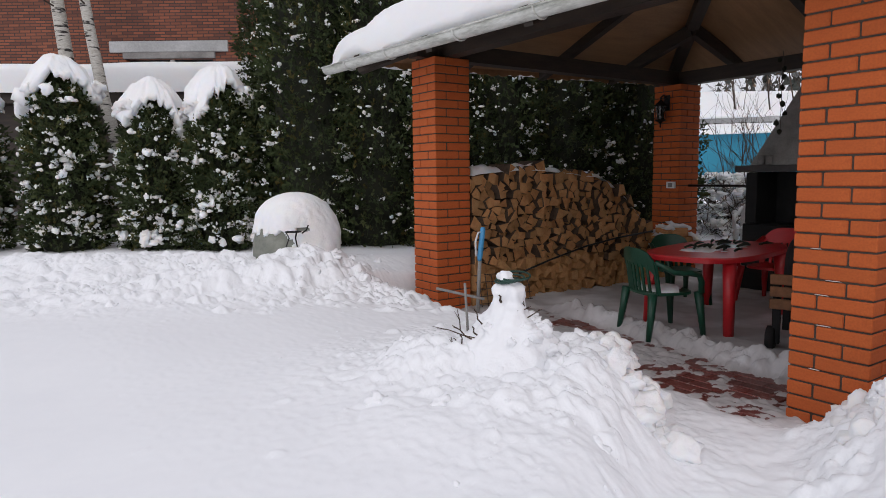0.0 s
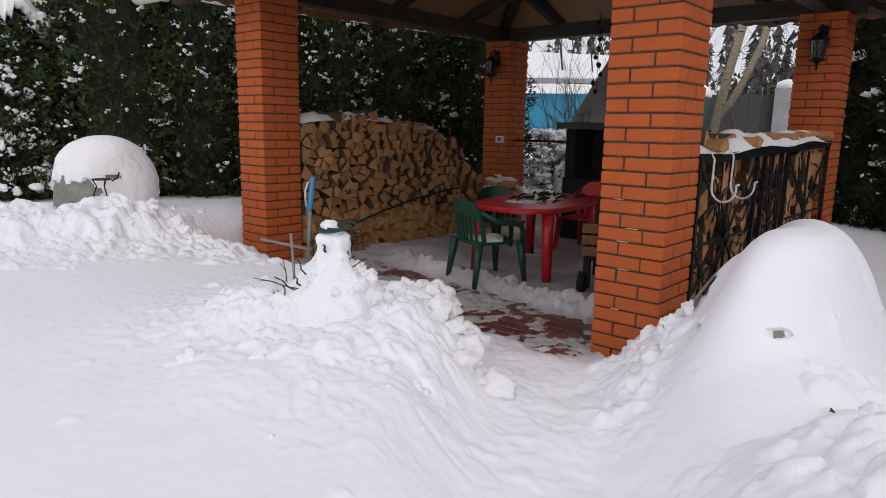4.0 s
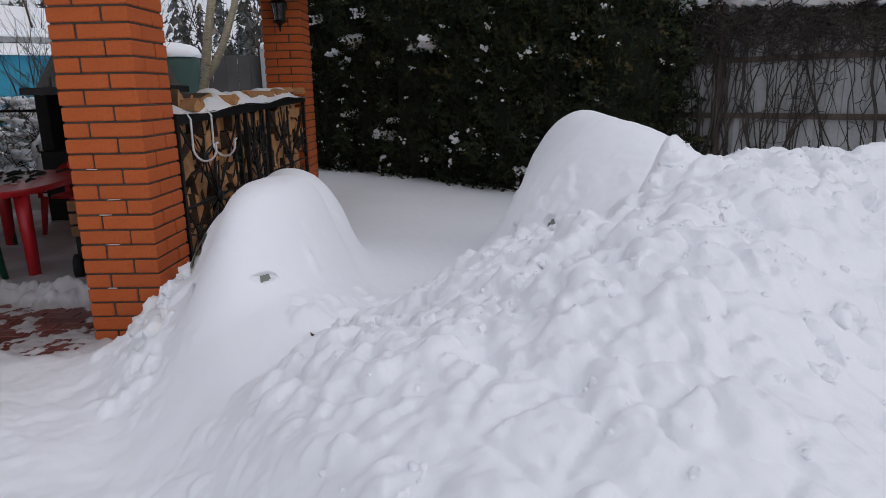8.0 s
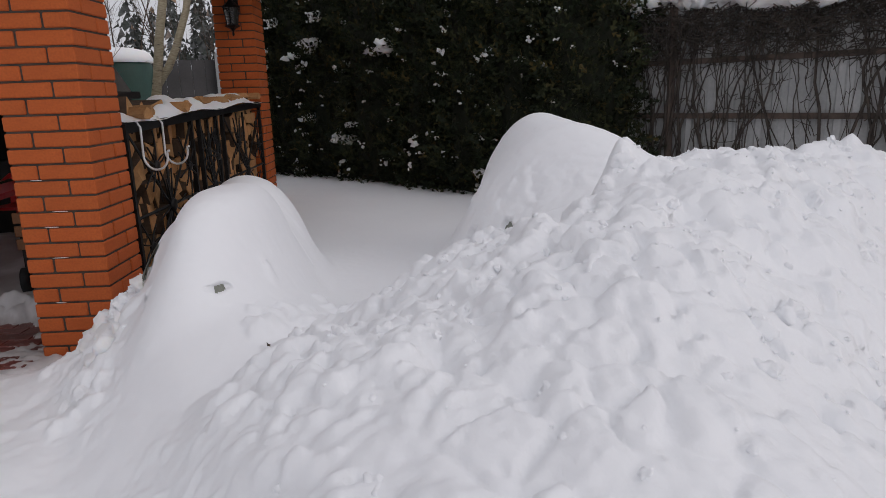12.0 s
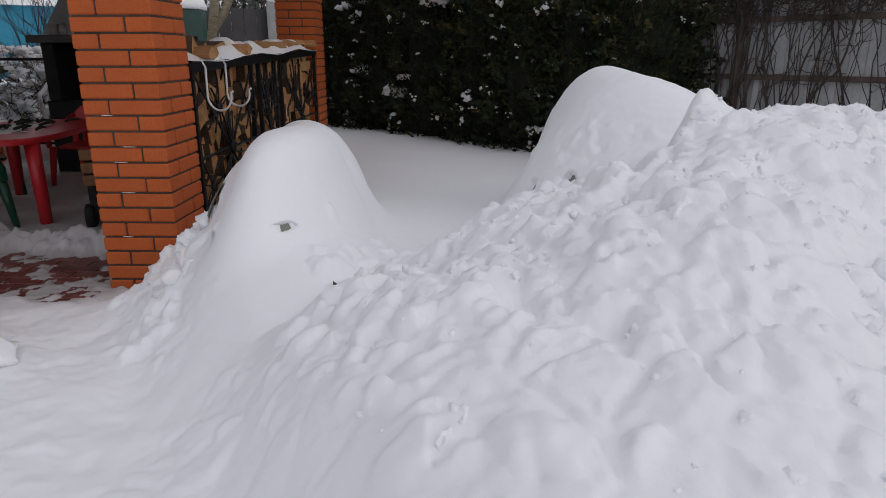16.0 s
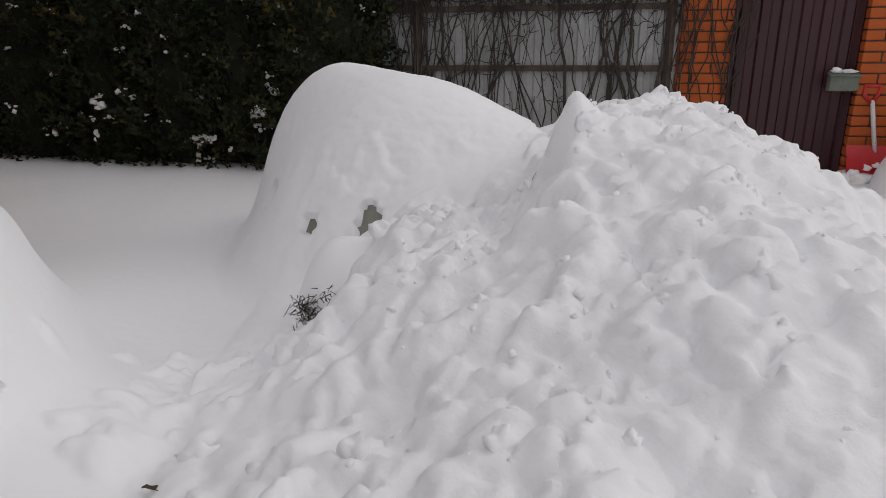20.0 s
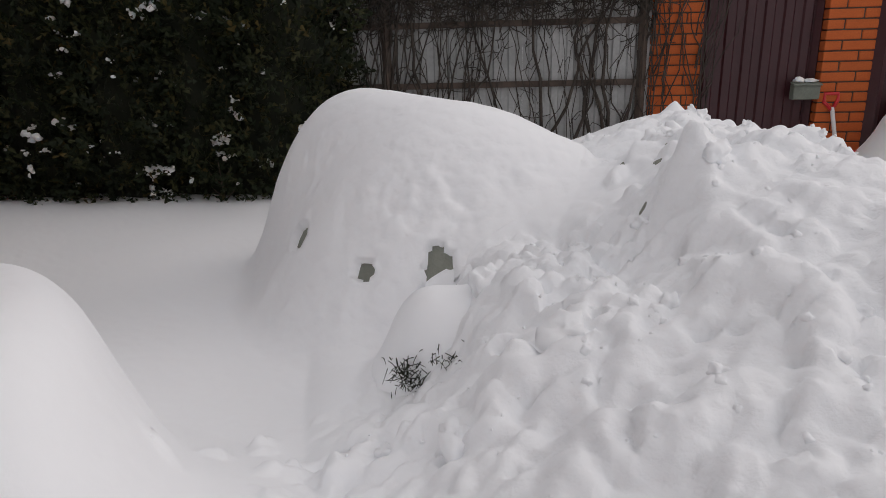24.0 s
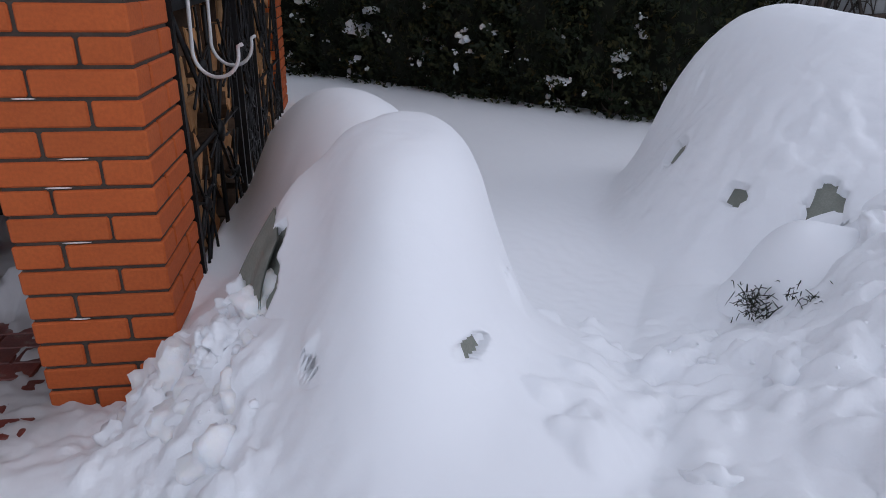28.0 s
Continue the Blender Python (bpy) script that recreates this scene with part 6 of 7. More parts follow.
for x0, x1 in ((0.0, 0.40), (0.45, 1.02), (1.08, 1.45), (1.5, 1.95), (2.05, 2.4)):
    thing("stack_snow", "thin patch of snow on the tall firewood stack", "snow", "snow on the firewood", m=pose(0.40, 3.54, 0.02), data=snow_slab("stack_snow", x0, x1, 0.0, 0.3, lambda x: big_top(x) - 0.02, x0 * 9, 0.10, 24, 12))
for k in range(9):
    x, y, z = 2.86 + 0.085 * k, 3.36 + 0.06 * (k % 3), (0.42, 0.50, 0.55, 0.60, 0.52, 0.60, 0.50, 0.42, 0.34)[k]
    log = thing("loose_log", "loose split log under snow at the low end of the stack", "log", "loose logs by the stack", m=pose(x, y, z, 15 * (k % 4), 6 * (k % 3), 20 + 35 * (k % 5)), data=split_log(0.34, 0.06, k + 20))
    v, f = [], []
    for q in range(4):
        lump_into(v, f, (-0.13 + 0.085 * q, 0.0, 0.045), (0.07, 0.05, 0.028), k * 3.7 + q, 0.4)
    part("snow", mesh_of("snow", v, f, SNOW, True), log, "white snow on the log")

# sagging wire panel and a dark hose before the tall stack
panel = thing("wire_panel", "low rusty wire mesh panel leaning on the firewood", "wire mesh")
for k in range(9):
    x = 0.42 + 0.075 * k
    part("wire", tube("wire", [(x, 3.44, 0.03), (x + 0.01, 3.47, 0.16), (x + 0.02, 3.52, 0.34 - 0.012 * k)], 0.004, RAIL, 5), panel)
for k in range(5):
    z = 0.06 + 0.065 * k
    part("wire", tube("wire", [(0.40, 3.45 + 0.02 * k, z), (0.72, 3.45 + 0.02 * k, z - 0.01), (1.06, 3.45 + 0.02 * k, z - 0.02)], 0.004, RAIL, 5), panel)
thing("hose", "thin dark hose sagging across the firewood stack", "hose", data=tube("hose", [(0.9, 3.47, 0.30), (1.3, 3.46, 0.40), (1.8, 3.46, 0.50), (2.3, 3.46, 0.56), (2.9, 3.46, 0.60)], 0.010, IRON, 6))

# two white hooks hung over the rail, their loops standing out from it
for x in (0.53, 0.845):
    hook = thing("hanging_hook", "white painted J-shaped metal hook on the rack rail", "hook", "hooks on the rail")
    zt = rail_z(x) + 0.03
    pts = [(x - 0.01, RY + 0.03, zt - 0.02), (x - 0.01, RY + 0.015, zt), (x, RY - 0.015, zt + 0.004), (x, RY - 0.036, zt - 0.03), (x + 0.01, RY - 0.030, 0.95)]
    pts += [(x + 0.01 - 0.05 * (1 - math.cos(radians(a))) / 2, RY - 0.104 + 0.075 * math.cos(radians(a)), 0.935 + 0.078 * math.sin(radians(a))) for a in range(0, -181, -12)]
    pts += [(x - 0.045, RY - 0.180, 0.955), (x - 0.05, RY - 0.195, 0.962)]
    part("bent_bar", tube("bent_bar", pts, 0.0062, WHITE_PAINT, 8), hook)

# slivers of snow caught in the bed joints of the near pillar
for k, y0, y1 in ((9, 0.20, 0.27), (10, 0.15, 0.22), (12, 0.24, 0.30), (7, 0.18, 0.25), (4, 0.22, 0.28)):
    z = -0.025 + COURSE * k
    thing("snow_sliver", "thin sliver of snow in a joint of the brick pillar", "snow", "snow in the brick joints", data=blob("snow_sliver", (0.002, (y0 + y1) / 2, z + 0.002), (0.004, (y1 - y0) / 2, 0.0022), SNOW, k, 0.4, 2))

# railing on the far side
railing = thing("railing", "thin black iron railing between the far pillars", "railing")
part("hand_rail", tube("hand_rail", [(3.69, 0.38, 1.10), (3.69, 3.56, 1.10)], 0.014, IRON), railing)
for y in (0.55, 0.72, 1.3):
    part("baluster", tube("baluster", [(3.69, y, 0.02), (3.69, y, 1.10)], 0.012, IRON), railing)
part("bottom_rail", tube("bottom_rail", [(3.69, 0.38, 0.25), (3.69, 3.56, 0.25)], 0.012, IRON), railing)


# ---- wall lanterns ----
GLASS, n_, l_, b_ = material("smoky_glass", 0.25)
b_.inputs["Base Color"].default_value = (0.10, 0.10, 0.095, 1)
b_.inputs["Transmission Weight"].default_value = 0.5


def lantern(x, y, z):
    a = thing("wall_lantern", "black iron wall lantern on a brick pillar", "lantern", "wall lanterns", m=pose(x, y, z))
    part("wall_plate", box("wall_plate", (-0.012, -0.04, 0.02), (0.004, 0.04, 0.20), IRON, 0.004), a)
    part("arm", tube("arm", [(-0.01, 0, 0.16), (-0.07, 0, 0.20), (-0.12, 0, 0.17), (-0.12, 0, 0.12)], 0.009, IRON, 6), a)
    for nm, zs, rr in (("cap", (0.06, 0.08, 0.125, 0.14), (0.085, 0.075, 0.025, 0.008)), ("base", (-0.14, -0.12, -0.10, -0.09), (0.008, 0.03, 0.075, 0.06)), ("finial", (-0.19, -0.17, -0.15, -0.135), (0.004, 0.012, 0.008, 0.014))):
        v, f = [], []
        tube_into(v, f, [(-0.12, 0, q) for q in zs], list(rr), 6)
        part(nm, mesh_of(nm, v, f, IRON), a)
    v, f = [], []
    tube_into(v, f, [(-0.12, 0, -0.09), (-0.12, 0, 0.06)], [0.045, 0.065], 6)
    part("glass", mesh_of("glass", v, f, GLASS), a, "smoky dark glass panes")
    for k in range(6):
        t = 2 * math.pi * k / 6
        part("bar", tube("bar", [(-0.12 + 0.05 * math.cos(t), 0.05 * math.sin(t), -0.09), (-0.12 + 0.07 * math.cos(t), 0.07 * math.sin(t), 0.065)], 0.005, IRON, 5), a)
    return a


lantern(SPAN - 0.004, 0.17, 1.98)
lantern(SPAN - 0.004, 3.75, 1.98)
switch = thing("wall_switch", "pale grey switch box on a brick pillar", "switch")
part("cover", box("cover", (SPAN - 0.03, 3.60, 1.07), (SPAN + 0.006, 3.72, 1.15), WHITE_PAINT, 0.006), switch)
part("rocker", box("rocker", (SPAN - 0.034, 3.63, 1.085), (SPAN - 0.028, 3.69, 1.135), CONCRETE, 0.002), switch)


# ---- garden furniture ----
def rounded_top(name, rx, ry, z0, z1, mat, power=3.0, n=64, edge_r=0.012):
    ring = []
    for k in range(n):
        t = 2 * math.pi * k / n
        c_, s_ = math.cos(t), math.sin(t)
        ring.append((rx * math.copysign(abs(c_) ** (2 / power), c_), ry * math.copysign(abs(s_) ** (2 / power), s_)))
    v, f = [], []
    for sc, z in ((0.94, z0 + 0.004), (1.0, z0), (1.0, z1 - edge_r), (0.99, z1), (0.0001, z1)):
        v += [(a * sc, b * sc, z) for a, b in ring]
    for i in range(4):
        for j in range(n):
            p, q = i * n + j, i * n + (j + 1) % n
            f.append((p, q, q + n, p + n))
    f.append(tuple(range(n))[::-1])
    return mesh_of(name, v, f, mat)


table = thing("garden_table", "red plastic garden table with a snowy cluttered top", "table", m=pose(1.64, 1.83, -0.01, 0, 0, 10))
part("tabletop", rounded_top("tabletop", 0.74, 0.42, 0.60, 0.64, RED_PLASTIC), table)
for sx in (-1, 1):
    for sy in (-1, 1):
        v, f = [], []
        tube_into(v, f, [(sx * 0.52, sy * 0.30, 0.605), (sx * 0.545, sy * 0.315, 0.35), (sx * 0.56, sy * 0.325, 0.0)], [0.052, 0.046, 0.038], 8)
        part("leg", mesh_of("leg", v, f, RED_PLASTIC, True), table)
table_snow = snow_slab("table_snow", -0.52, 0.6, -0.30, 0.36, lambda x: 0.629, 77, 0.026, 60, 36)
thing("table_snow", "thin worn snow on the red table", "snow", m=pose(1.64, 1.83, -0.01, 0, 0, 10), data=table_snow)
rs = random.Random(4)
for k in range(9):
    v, f = [], []
    for j in range(rs.randint(2, 4)):
        x, y = rs.uniform(-0.35, 0.4), rs.uniform(-0.25, 0.2)
        a = rs.uniform(-0.4, 0.4)
        tube_into(v, f, [(x, y, 0.685), (x + 0.08 * math.cos(a), y + 0.08 * math.sin(a), 0.695), (x + 0.17 * math.cos(a), y + 0.17 * math.sin(a), 0.684)], [0.009, 0.012, 0.004], 5)
    thing("dead_leaves", "dark withered leaves and stems lying on the table", "leaves", "litter on the table", m=pose(1.64, 1.83, -0.035, 0, 0, 10), data=mesh_of("dead_leaves", v, f, THUJA_CORE, True))


def plastic_chair(label, mat, m, snow=True):
    """Stacking armchair: seat, slatted back, curved arms, splayed legs; it faces +x."""
    c_ = thing("garden_chair", label, "chair", "garden chairs", m=m)
    part("seat", rounded_top("seat", 0.235, 0.225, 0.385, 0.41, mat, 3.5, 40, 0.01), c_)
    v, f = [], []
    for i in range(17):
        y = -0.24 + 0.03 * i
        bow = 0.07 * (y / 0.24) ** 2
        x0 = -0.20 + bow
        lo, hi = 0.40, 0.80 - 0.10 * (y / 0.24) ** 4
        for z, o in ((hi - 0.16, -0.045), (hi, -0.09)):
            v += [(x0 + o, y, z), (x0 + o - 0.014, y, z)]
    for i in range(16):
        p = 4 * i
        f += [(p, p + 4, p + 6, p + 2), (p + 3, p + 7, p + 5, p + 1), (p + 2, p + 6, p + 7, p + 3), (p, p + 1, p + 5, p + 4)]
    f += [(0, 2, 3, 1), (64, 65, 67, 66)]
    part("back_panel", mesh_of("back_panel", v, f, mat, False), c_)
    for y in (-0.225, -0.15, -0.09, -0.03, 0.03, 0.09, 0.15, 0.225):
        bow = 0.07 * (y / 0.24) ** 2
        w = 0.03 if abs(y) > 0.2 else 0.016
        v = [(-0.21 + bow + dx - 0.045 * t, y + dy * w, 0.40 + 0.26 * t) for t in (0, 1) for dx, dy in ((0, -1), (0, 1), (-0.014, 1), (-0.014, -1))]
        part("slat", mesh_of("slat", v, [(0, 1, 5, 4), (1, 2, 6, 5), (2, 3, 7, 6), (3, 0, 4, 7)], mat), c_)
    for s in (-1, 1):
        v, f = [], []
        tube_into(v, f, [(-0.21, s * 0.245, 0.69), (-0.05, s * 0.275, 0.60), (0.12, s * 0.275, 0.585), (0.21, s * 0.265, 0.565), (0.245, s * 0.255, 0.50), (0.25, s * 0.25, 0.40)], [0.022, 0.026, 0.028, 0.027, 0.026, 0.026], 8)
        part("armrest", mesh_of("armrest", v, f, mat, True), c_)
        for sx in (-1, 1):
            v, f = [], []
            tube_into(v, f, [(sx * 0.21 + (0.035 if sx > 0 else 0), s * 0.215, 0.41), (sx * 0.235 + (0.03 if sx > 0 else 0), s * 0.235, 0.2), (sx * 0.265 + (0.02 if sx > 0 else 0), s * 0.25, 0.0)], [0.042, 0.032, 0.022], 6)
            part("leg", mesh_of("leg", v, f, mat, True), c_)
    if snow:
        v, f = [], []
        lump_into(v, f, (0.01, 0, 0.405), (0.21, 0.20, 0.035), 2.2, 0.1)
        part("seat_snow", mesh_of("seat_snow", v, f, SNOW, True), c_, "thin snow on the seat")
    return c_


K = Matrix.Scale(0.87, 4)
plastic_chair("dark green plastic armchair with snow on its seat", GREEN_PLASTIC, pose(0.90, 1.84, 0.02, 0, 0, -20) @ Matrix.Scale(0.85, 4))
plastic_chair("dark green plastic armchair behind the red table", GREEN_PLASTIC, pose(2.05, 2.50, 0.02, 0, 0, -115) @ Matrix.Scale(0.80, 4), False)
plastic_chair("red plastic armchair at the far end of the table", RED_PLASTIC, pose(2.72, 1.95, 0.02, 0, 0, 178) @ K, False)
plastic_chair("white plastic armchair thickly covered in snow", WHITE_PAINT, pose(4.35, 3.05, 0.22, 0, 0, 200) @ K)

# ---- smoker cart, basket, fireplace ----
cart = thing("smoker_cart", "black barrel smoker on a wheeled cart with slatted wooden shelf", "smoker", m=pose(1.42, 0.92, 0.02, 0, 0, 20))
WOOD_SLAT = mottled("orange_brown_slat", ((0.3, (0.22, 0.095, 0.035)), (0.7, (0.33, 0.15, 0.06))), 4, 0.6, grain=50, stretch=(1, 6, 6), vary=0.3)
part("barrel", dome("barrel", 0.02, 0, 0.46, 0.24, 0.22, 0.80, BLACK, seed=1, a=0.5, b=0.6, skirt=0, rows=20, cols=40, lumpy=0.004), cart)
part("bowl", blob("bowl", (0.02, 0, 0.46), (0.24, 0.22, 0.14), BLACK, 1, 0.02, 3), cart)
for k in range(3):
    part("slat", box("slat", (-0.30, -0.26, 0.30 + 0.085 * k), (-0.28, 0.26, 0.37 + 0.085 * k), WOOD_SLAT, 0.004), cart, "orange-brown wooden slat")
    part("slat", box("slat", (-0.28, -0.28, 0.30 + 0.085 * k), (0.2, -0.26, 0.37 + 0.085 * k), WOOD_SLAT, 0.004), cart)
for sx in (-0.24, 0.24):
    for sy in (-0.22, 0.22):
        part("leg", box("leg", (sx - 0.025, sy - 0.025, 0.05), (sx + 0.025, sy + 0.025, 0.5), BLACK, 0.004), cart)
for sy in (-0.25, 0.25):
    w = part("wheel", tube("wheel", [(-0.24, sy - 0.03, 0.085), (-0.24, sy - 0.024, 0.085), (-0.24, sy + 0.024, 0.085), (-0.24, sy + 0.03, 0.085)], [0.07, 0.085, 0.085, 0.07], BLACK, 24), cart)
    part("hub", tube("hub", [(-0.24, sy - 0.04, 0.085), (-0.24, sy + 0.04, 0.085)], 0.02, CONCRETE, 10), w)
basket = thing("wicker_basket", "round pale wicker basket with snow inside", "basket", m=pose(0.98, 0.62, 0.0))
WICKER = mottled("pale_wicker", ((0.3, (0.20, 0.15, 0.09)), (0.7, (0.42, 0.34, 0.22))), 40, 0.9, grain=120, stretch=(1, 1, 3))
for k in range(9):
    r = 0.13 + 0.05 * (k / 8) ** 0.7
    part("weave", tube("weave", arc((0, 0, 0.02 + 0.026 * k), r, 0, 360, 30, (1, 0, 0), (0, 1, 0)), 0.014, WICKER, 6), basket)
part("snow_fill", blob("snow_fill", (0, 0, 0.17), (0.15, 0.15, 0.07), SNOW, 9), basket, "snow inside the basket")

fire = thing("garden_fireplace", "grey concrete garden fireplace with a sooty black hearth", "fireplace")
part("hearth_base", box("hearth_base", (3.18, 1.30, 0.0), (3.66, 2.55, 0.72), BLACK, 0.01), fire, "dark stone base")
for y in (1.30, 2.43):
    part("cheek", box("cheek", (3.22, y, 0.722), (3.66, y + 0.12, 1.25), BLACK, 0.008), fire)
part("back_plate", box("back_plate", (3.60, 1.424, 0.722), (3.66, 2.426, 1.25), BLACK, 0), fire)
part("mantel", box("mantel", (3.12, 1.22, 1.252), (3.68, 2.62, 1.32), SLATE, 0.008), fire, "dark grey mantel slab")
v = [(3.20, 1.30, 1.322), (3.66, 1.30, 1.322), (3.66, 2.50, 1.322), (3.20, 2.50, 1.322), (3.42, 1.78, 2.2), (3.66, 1.78, 2.2), (3.66, 2.06, 2.2), (3.42, 2.06, 2.2), (3.42, 1.78, 3.1), (3.66, 1.78, 3.1), (3.66, 2.06, 3.1), (3.42, 2.06, 3.1)]
f = [(3, 2, 1, 0)] + [(a + o, b + o, b + 4 + o, a + 4 + o) for o in (0, 4) for a, b in ((0, 1), (1, 2), (2, 3), (3, 0))] + [(8, 9, 10, 11)]
part("hood", mesh_of("hood", v, f, CONCRETE), fire, "tapered grey concrete hood")
for y in (2.30, 2.38):
    thing("tin_can", "dull tin can on the fireplace mantel", "can", "cans on the mantel", data=tube("tin_can", [(3.2, y, 1.322), (3.2, y, 1.42)], 0.035, CONCRETE, 14))
orn = thing("hanging_ornament", "dark string of dried fruit and leaves hanging from the beam", "ornament")
part("string", tube("string", [(3.05, 2.12, 2.40), (3.05, 2.12, 1.60)], 0.003, TWIG, 4), orn)
for k in range(9):
    part("dried_piece", blob("dried_piece", (3.05 + 0.03 * math.sin(k * 2.4), 2.12 + 0.03 * math.cos(k * 1.7), 2.32 - 0.085 * k), (0.03, 0.025, 0.03), THUJA_CORE, k, 0.5, 1), orn)


# ---- red pavers of the pavilion floor ----
PAVER_MESH = box("paver", (0, 0, -0.05), (0.196, 0.096, 0), PAVER, 0.004)
floor = thing("pavilion_floor", "wet red paver floor partly under trampled snow", "floor", kind="structure", data=box("pavilion_floor", (-0.6, -0.2, -0.20), (4.1, 4.1, -0.052), MORTAR, 0))
count = 0
for i in range(16):
    for j in range(18):
        x, y = -0.45 + 0.1 * i, 0.30 + 0.2 * j + (0.1 if i % 2 else 0)
        if count < 280 and y < 3.4 and not (x < 0.4 and y < 0.40):
            part("paver", PAVER_MESH, floor, m=pose(x + 0.098, y, 0.004 + random.uniform(-0.002, 0.002), random.uniform(-0.5, 0.5), random.uniform(-0.5, 0.5), 90))
            count += 1


# ---- the brick house beyond the lawn ----
house = thing("brick_house", "dark brown brick house with a snowy lower roof", "house", m=Matrix.Translation((4.2, 9.55, 0)) @ Matrix(((0.823, 0.568, 0, 0), (-0.568, 0.823, 0, 0), (0, 0, 1, 0), (0, 0, 0, 1))))


def wall_mesh(name, x0, x1, z0, z1, y0, y1, hole):
    hx0, hx1, hz0, hz1 = hole
    xs, zs = (x0, hx0, hx1, x1), (z0, hz0, hz1, z1)
    v, f, uv = [], [], []
    for y in (y0, y1):
        v += [(x, y, z) for z in zs for x in xs]
    for i in range(3):
        for j in range(3):
            if i == 1 and j == 1:
                continue
            p = j * 4 + i
            f.append((p, p + 1, p + 5, p + 4))
            f.append((p + 16, p + 20, p + 21, p + 17))
    f += [(5, 9, 25, 21), (6, 22, 26, 10), (5, 21, 22, 6), (9, 10, 26, 25)]
    d = mesh_of(name, v, f, HOUSE_BRICK)
    layer = d.uv_layers.new(name="UVMap")
    for l in d.loops:
        co = d.vertices[l.vertex_index].co
        layer.data[l.index].uv = (co.x, co.z)
    return d


part("wall", wall_mesh("wall", -16.0, 3.0, 0.0, 8.0, 0.0, 0.4, (-6.15, -4.45, 2.2, 3.62)), house)
part("lintel", box("lintel", (-6.45, -0.05, 3.72), (-4.14, 0.02, 3.93), SHEET, 0.01), house, "pale concrete lintel")
part("lintel_lower", box("lintel_lower", (-6.2, -0.045, 3.60), (-4.4, 0.02, 3.718), CONCRETE, 0.01), house)
win = part("window", box("window", (-6.15, 0.16, 2.2), (-4.45, 0.18, 3.6), BLACK, 0), house, "dark window")
part("window_frame", box("window_frame", (-5.34, 0.12, 2.2), (-5.26, 0.16, 3.6), WHITE_PAINT, 0.004), win)
part("lower_roof", box("lower_roof", (-16.0, -1.35, 2.62), (3.0, -0.002, 2.80), DARK_WOOD, 0.01), house, "dark boarded lower roof")
v, f = [], []
n, cols = 60, 8
for i in range(n + 1):
    x = -16 + 19 * i / n
    for j in range(cols + 1):
        t = j / cols
        w = 0.03 * noise.noise(Vector((x * 0.7, t * 2, 4)))
        y, z = ((-1.45 - 0.04 * math.sin(t * 3.1), 2.78 + 0.50 * t * 2) if t < 0.5 else (-1.45 + 1.45 * (t - 0.5) * 2, 3.28 + 0.12 * (t - 0.5) * 2))
        v.append((x, y, z + w))
for i in range(n):
    for j in range(cols):
        p = i * (cols + 1) + j
        f.append((p, p + cols + 1, p + cols + 2, p + 1))
part("roof_snow", mesh_of("roof_snow", v, f, SNOW, True), house, "thick white snow on the lower roof")
part("porch_wall", box("porch_wall", (-16.0, -1.0, 0.0), (3.0, -0.9, 2.615), DARK_WOOD, 0), house, "dark wall under the lower roof")


# ---- birches ----
def limbs(v, f, start, direction, length, radius, depth, g, spread=0.5, sides=6):
    pts, p, d = [Vector(start)], Vector(start), Vector(direction).normalized()
    n = 5
    for k in range(n):
        d = (d + Vector((g.gauss(0, 0.10), g.gauss(0, 0.10), g.gauss(0.02, 0.06)))).normalized()
        p = p + d * length / n
        pts.append(p)
    tube_into(v, f, pts, [radius * (1 - 0.75 * k / n) for k in range(n + 1)], max(3, sides), False)
    if depth:
        for k in range(g.randint(3, 4)):
            q = pts[g.randint(1, n)]
            e = (d + Vector((g.gauss(0, spread), g.gauss(0, spread), g.uniform(-0.1, 0.5)))).normalized()
            limbs(v, f, q, e, length * g.uniform(0.45, 0.75), radius * 0.45, depth - 1, g, spread, sides - 1)


def birch(label, trunks, seed, twigs=(), bark=BIRCH):
    t = thing("birch", label, "tree", "birches")
    for pts, rad in trunks:
        part("trunk", tube("trunk", pts, [rad * (1 - 0.35 * k / len(pts)) for k in range(len(pts))], bark, 12), t, "pale bark with dark marks")
    g = random.Random(seed)
    for a, d, L in twigs:
        v, f = [], []
        limbs(v, f, a, d, L, 0.014, 3, g)
        part("branch", mesh_of("branch", v, f, TWIG, True), t)
    return t


birch("white birch trunk behind the clipped thujas", ((((-2.02, 10.70, 0.1), (-2.06, 10.72, 2.0), (-2.11, 10.75, 3.16), (-2.18, 10.79, 4.0), (-2.3, 10.8, 6.5)), 0.125),), 3, (((-2.15, 10.78, 3.9), (-0.6, -0.5, 0.25), 1.6), ((-2.2, 10.78, 4.3), (0.8, -0.4, 0.1), 1.3)))
b2 = birch("slender white birch trunk behind the clipped thujas", ((((-1.42, 10.05, 0.1), (-1.55, 10.12, 1.74), (-1.69, 10.21, 2.48), (-1.81, 10.30, 3.5), (-1.9, 10.33, 4.4), (-2.05, 10.4, 6.5)), 0.10),), 4, (((-1.85, 10.3, 4.2), (-0.8, -0.4, 0.0), 1.8), ((-1.83, 10.3, 3.9), (-0.5, -0.6, 0.2), 1.2)))
nest = thing("nest_box", "weathered grey wooden nest box on a birch trunk", "nest box", m=pose(-1.93, 10.17, 4.2, 0, 0, -35))
part("body", box("body", (-0.11, -0.09, 0), (0.11, 0.09, 0.34), CONCRETE, 0.006), nest)
part("lid", box("lid", (-0.13, -0.13, 0.342), (0.13, 0.10, 0.37), CONCRETE, 0.006), nest)
part("entrance_hole", tube("entrance_hole", [(0, -0.095, 0.22), (0, -0.088, 0.22)], 0.025, BLACK, 14), nest)
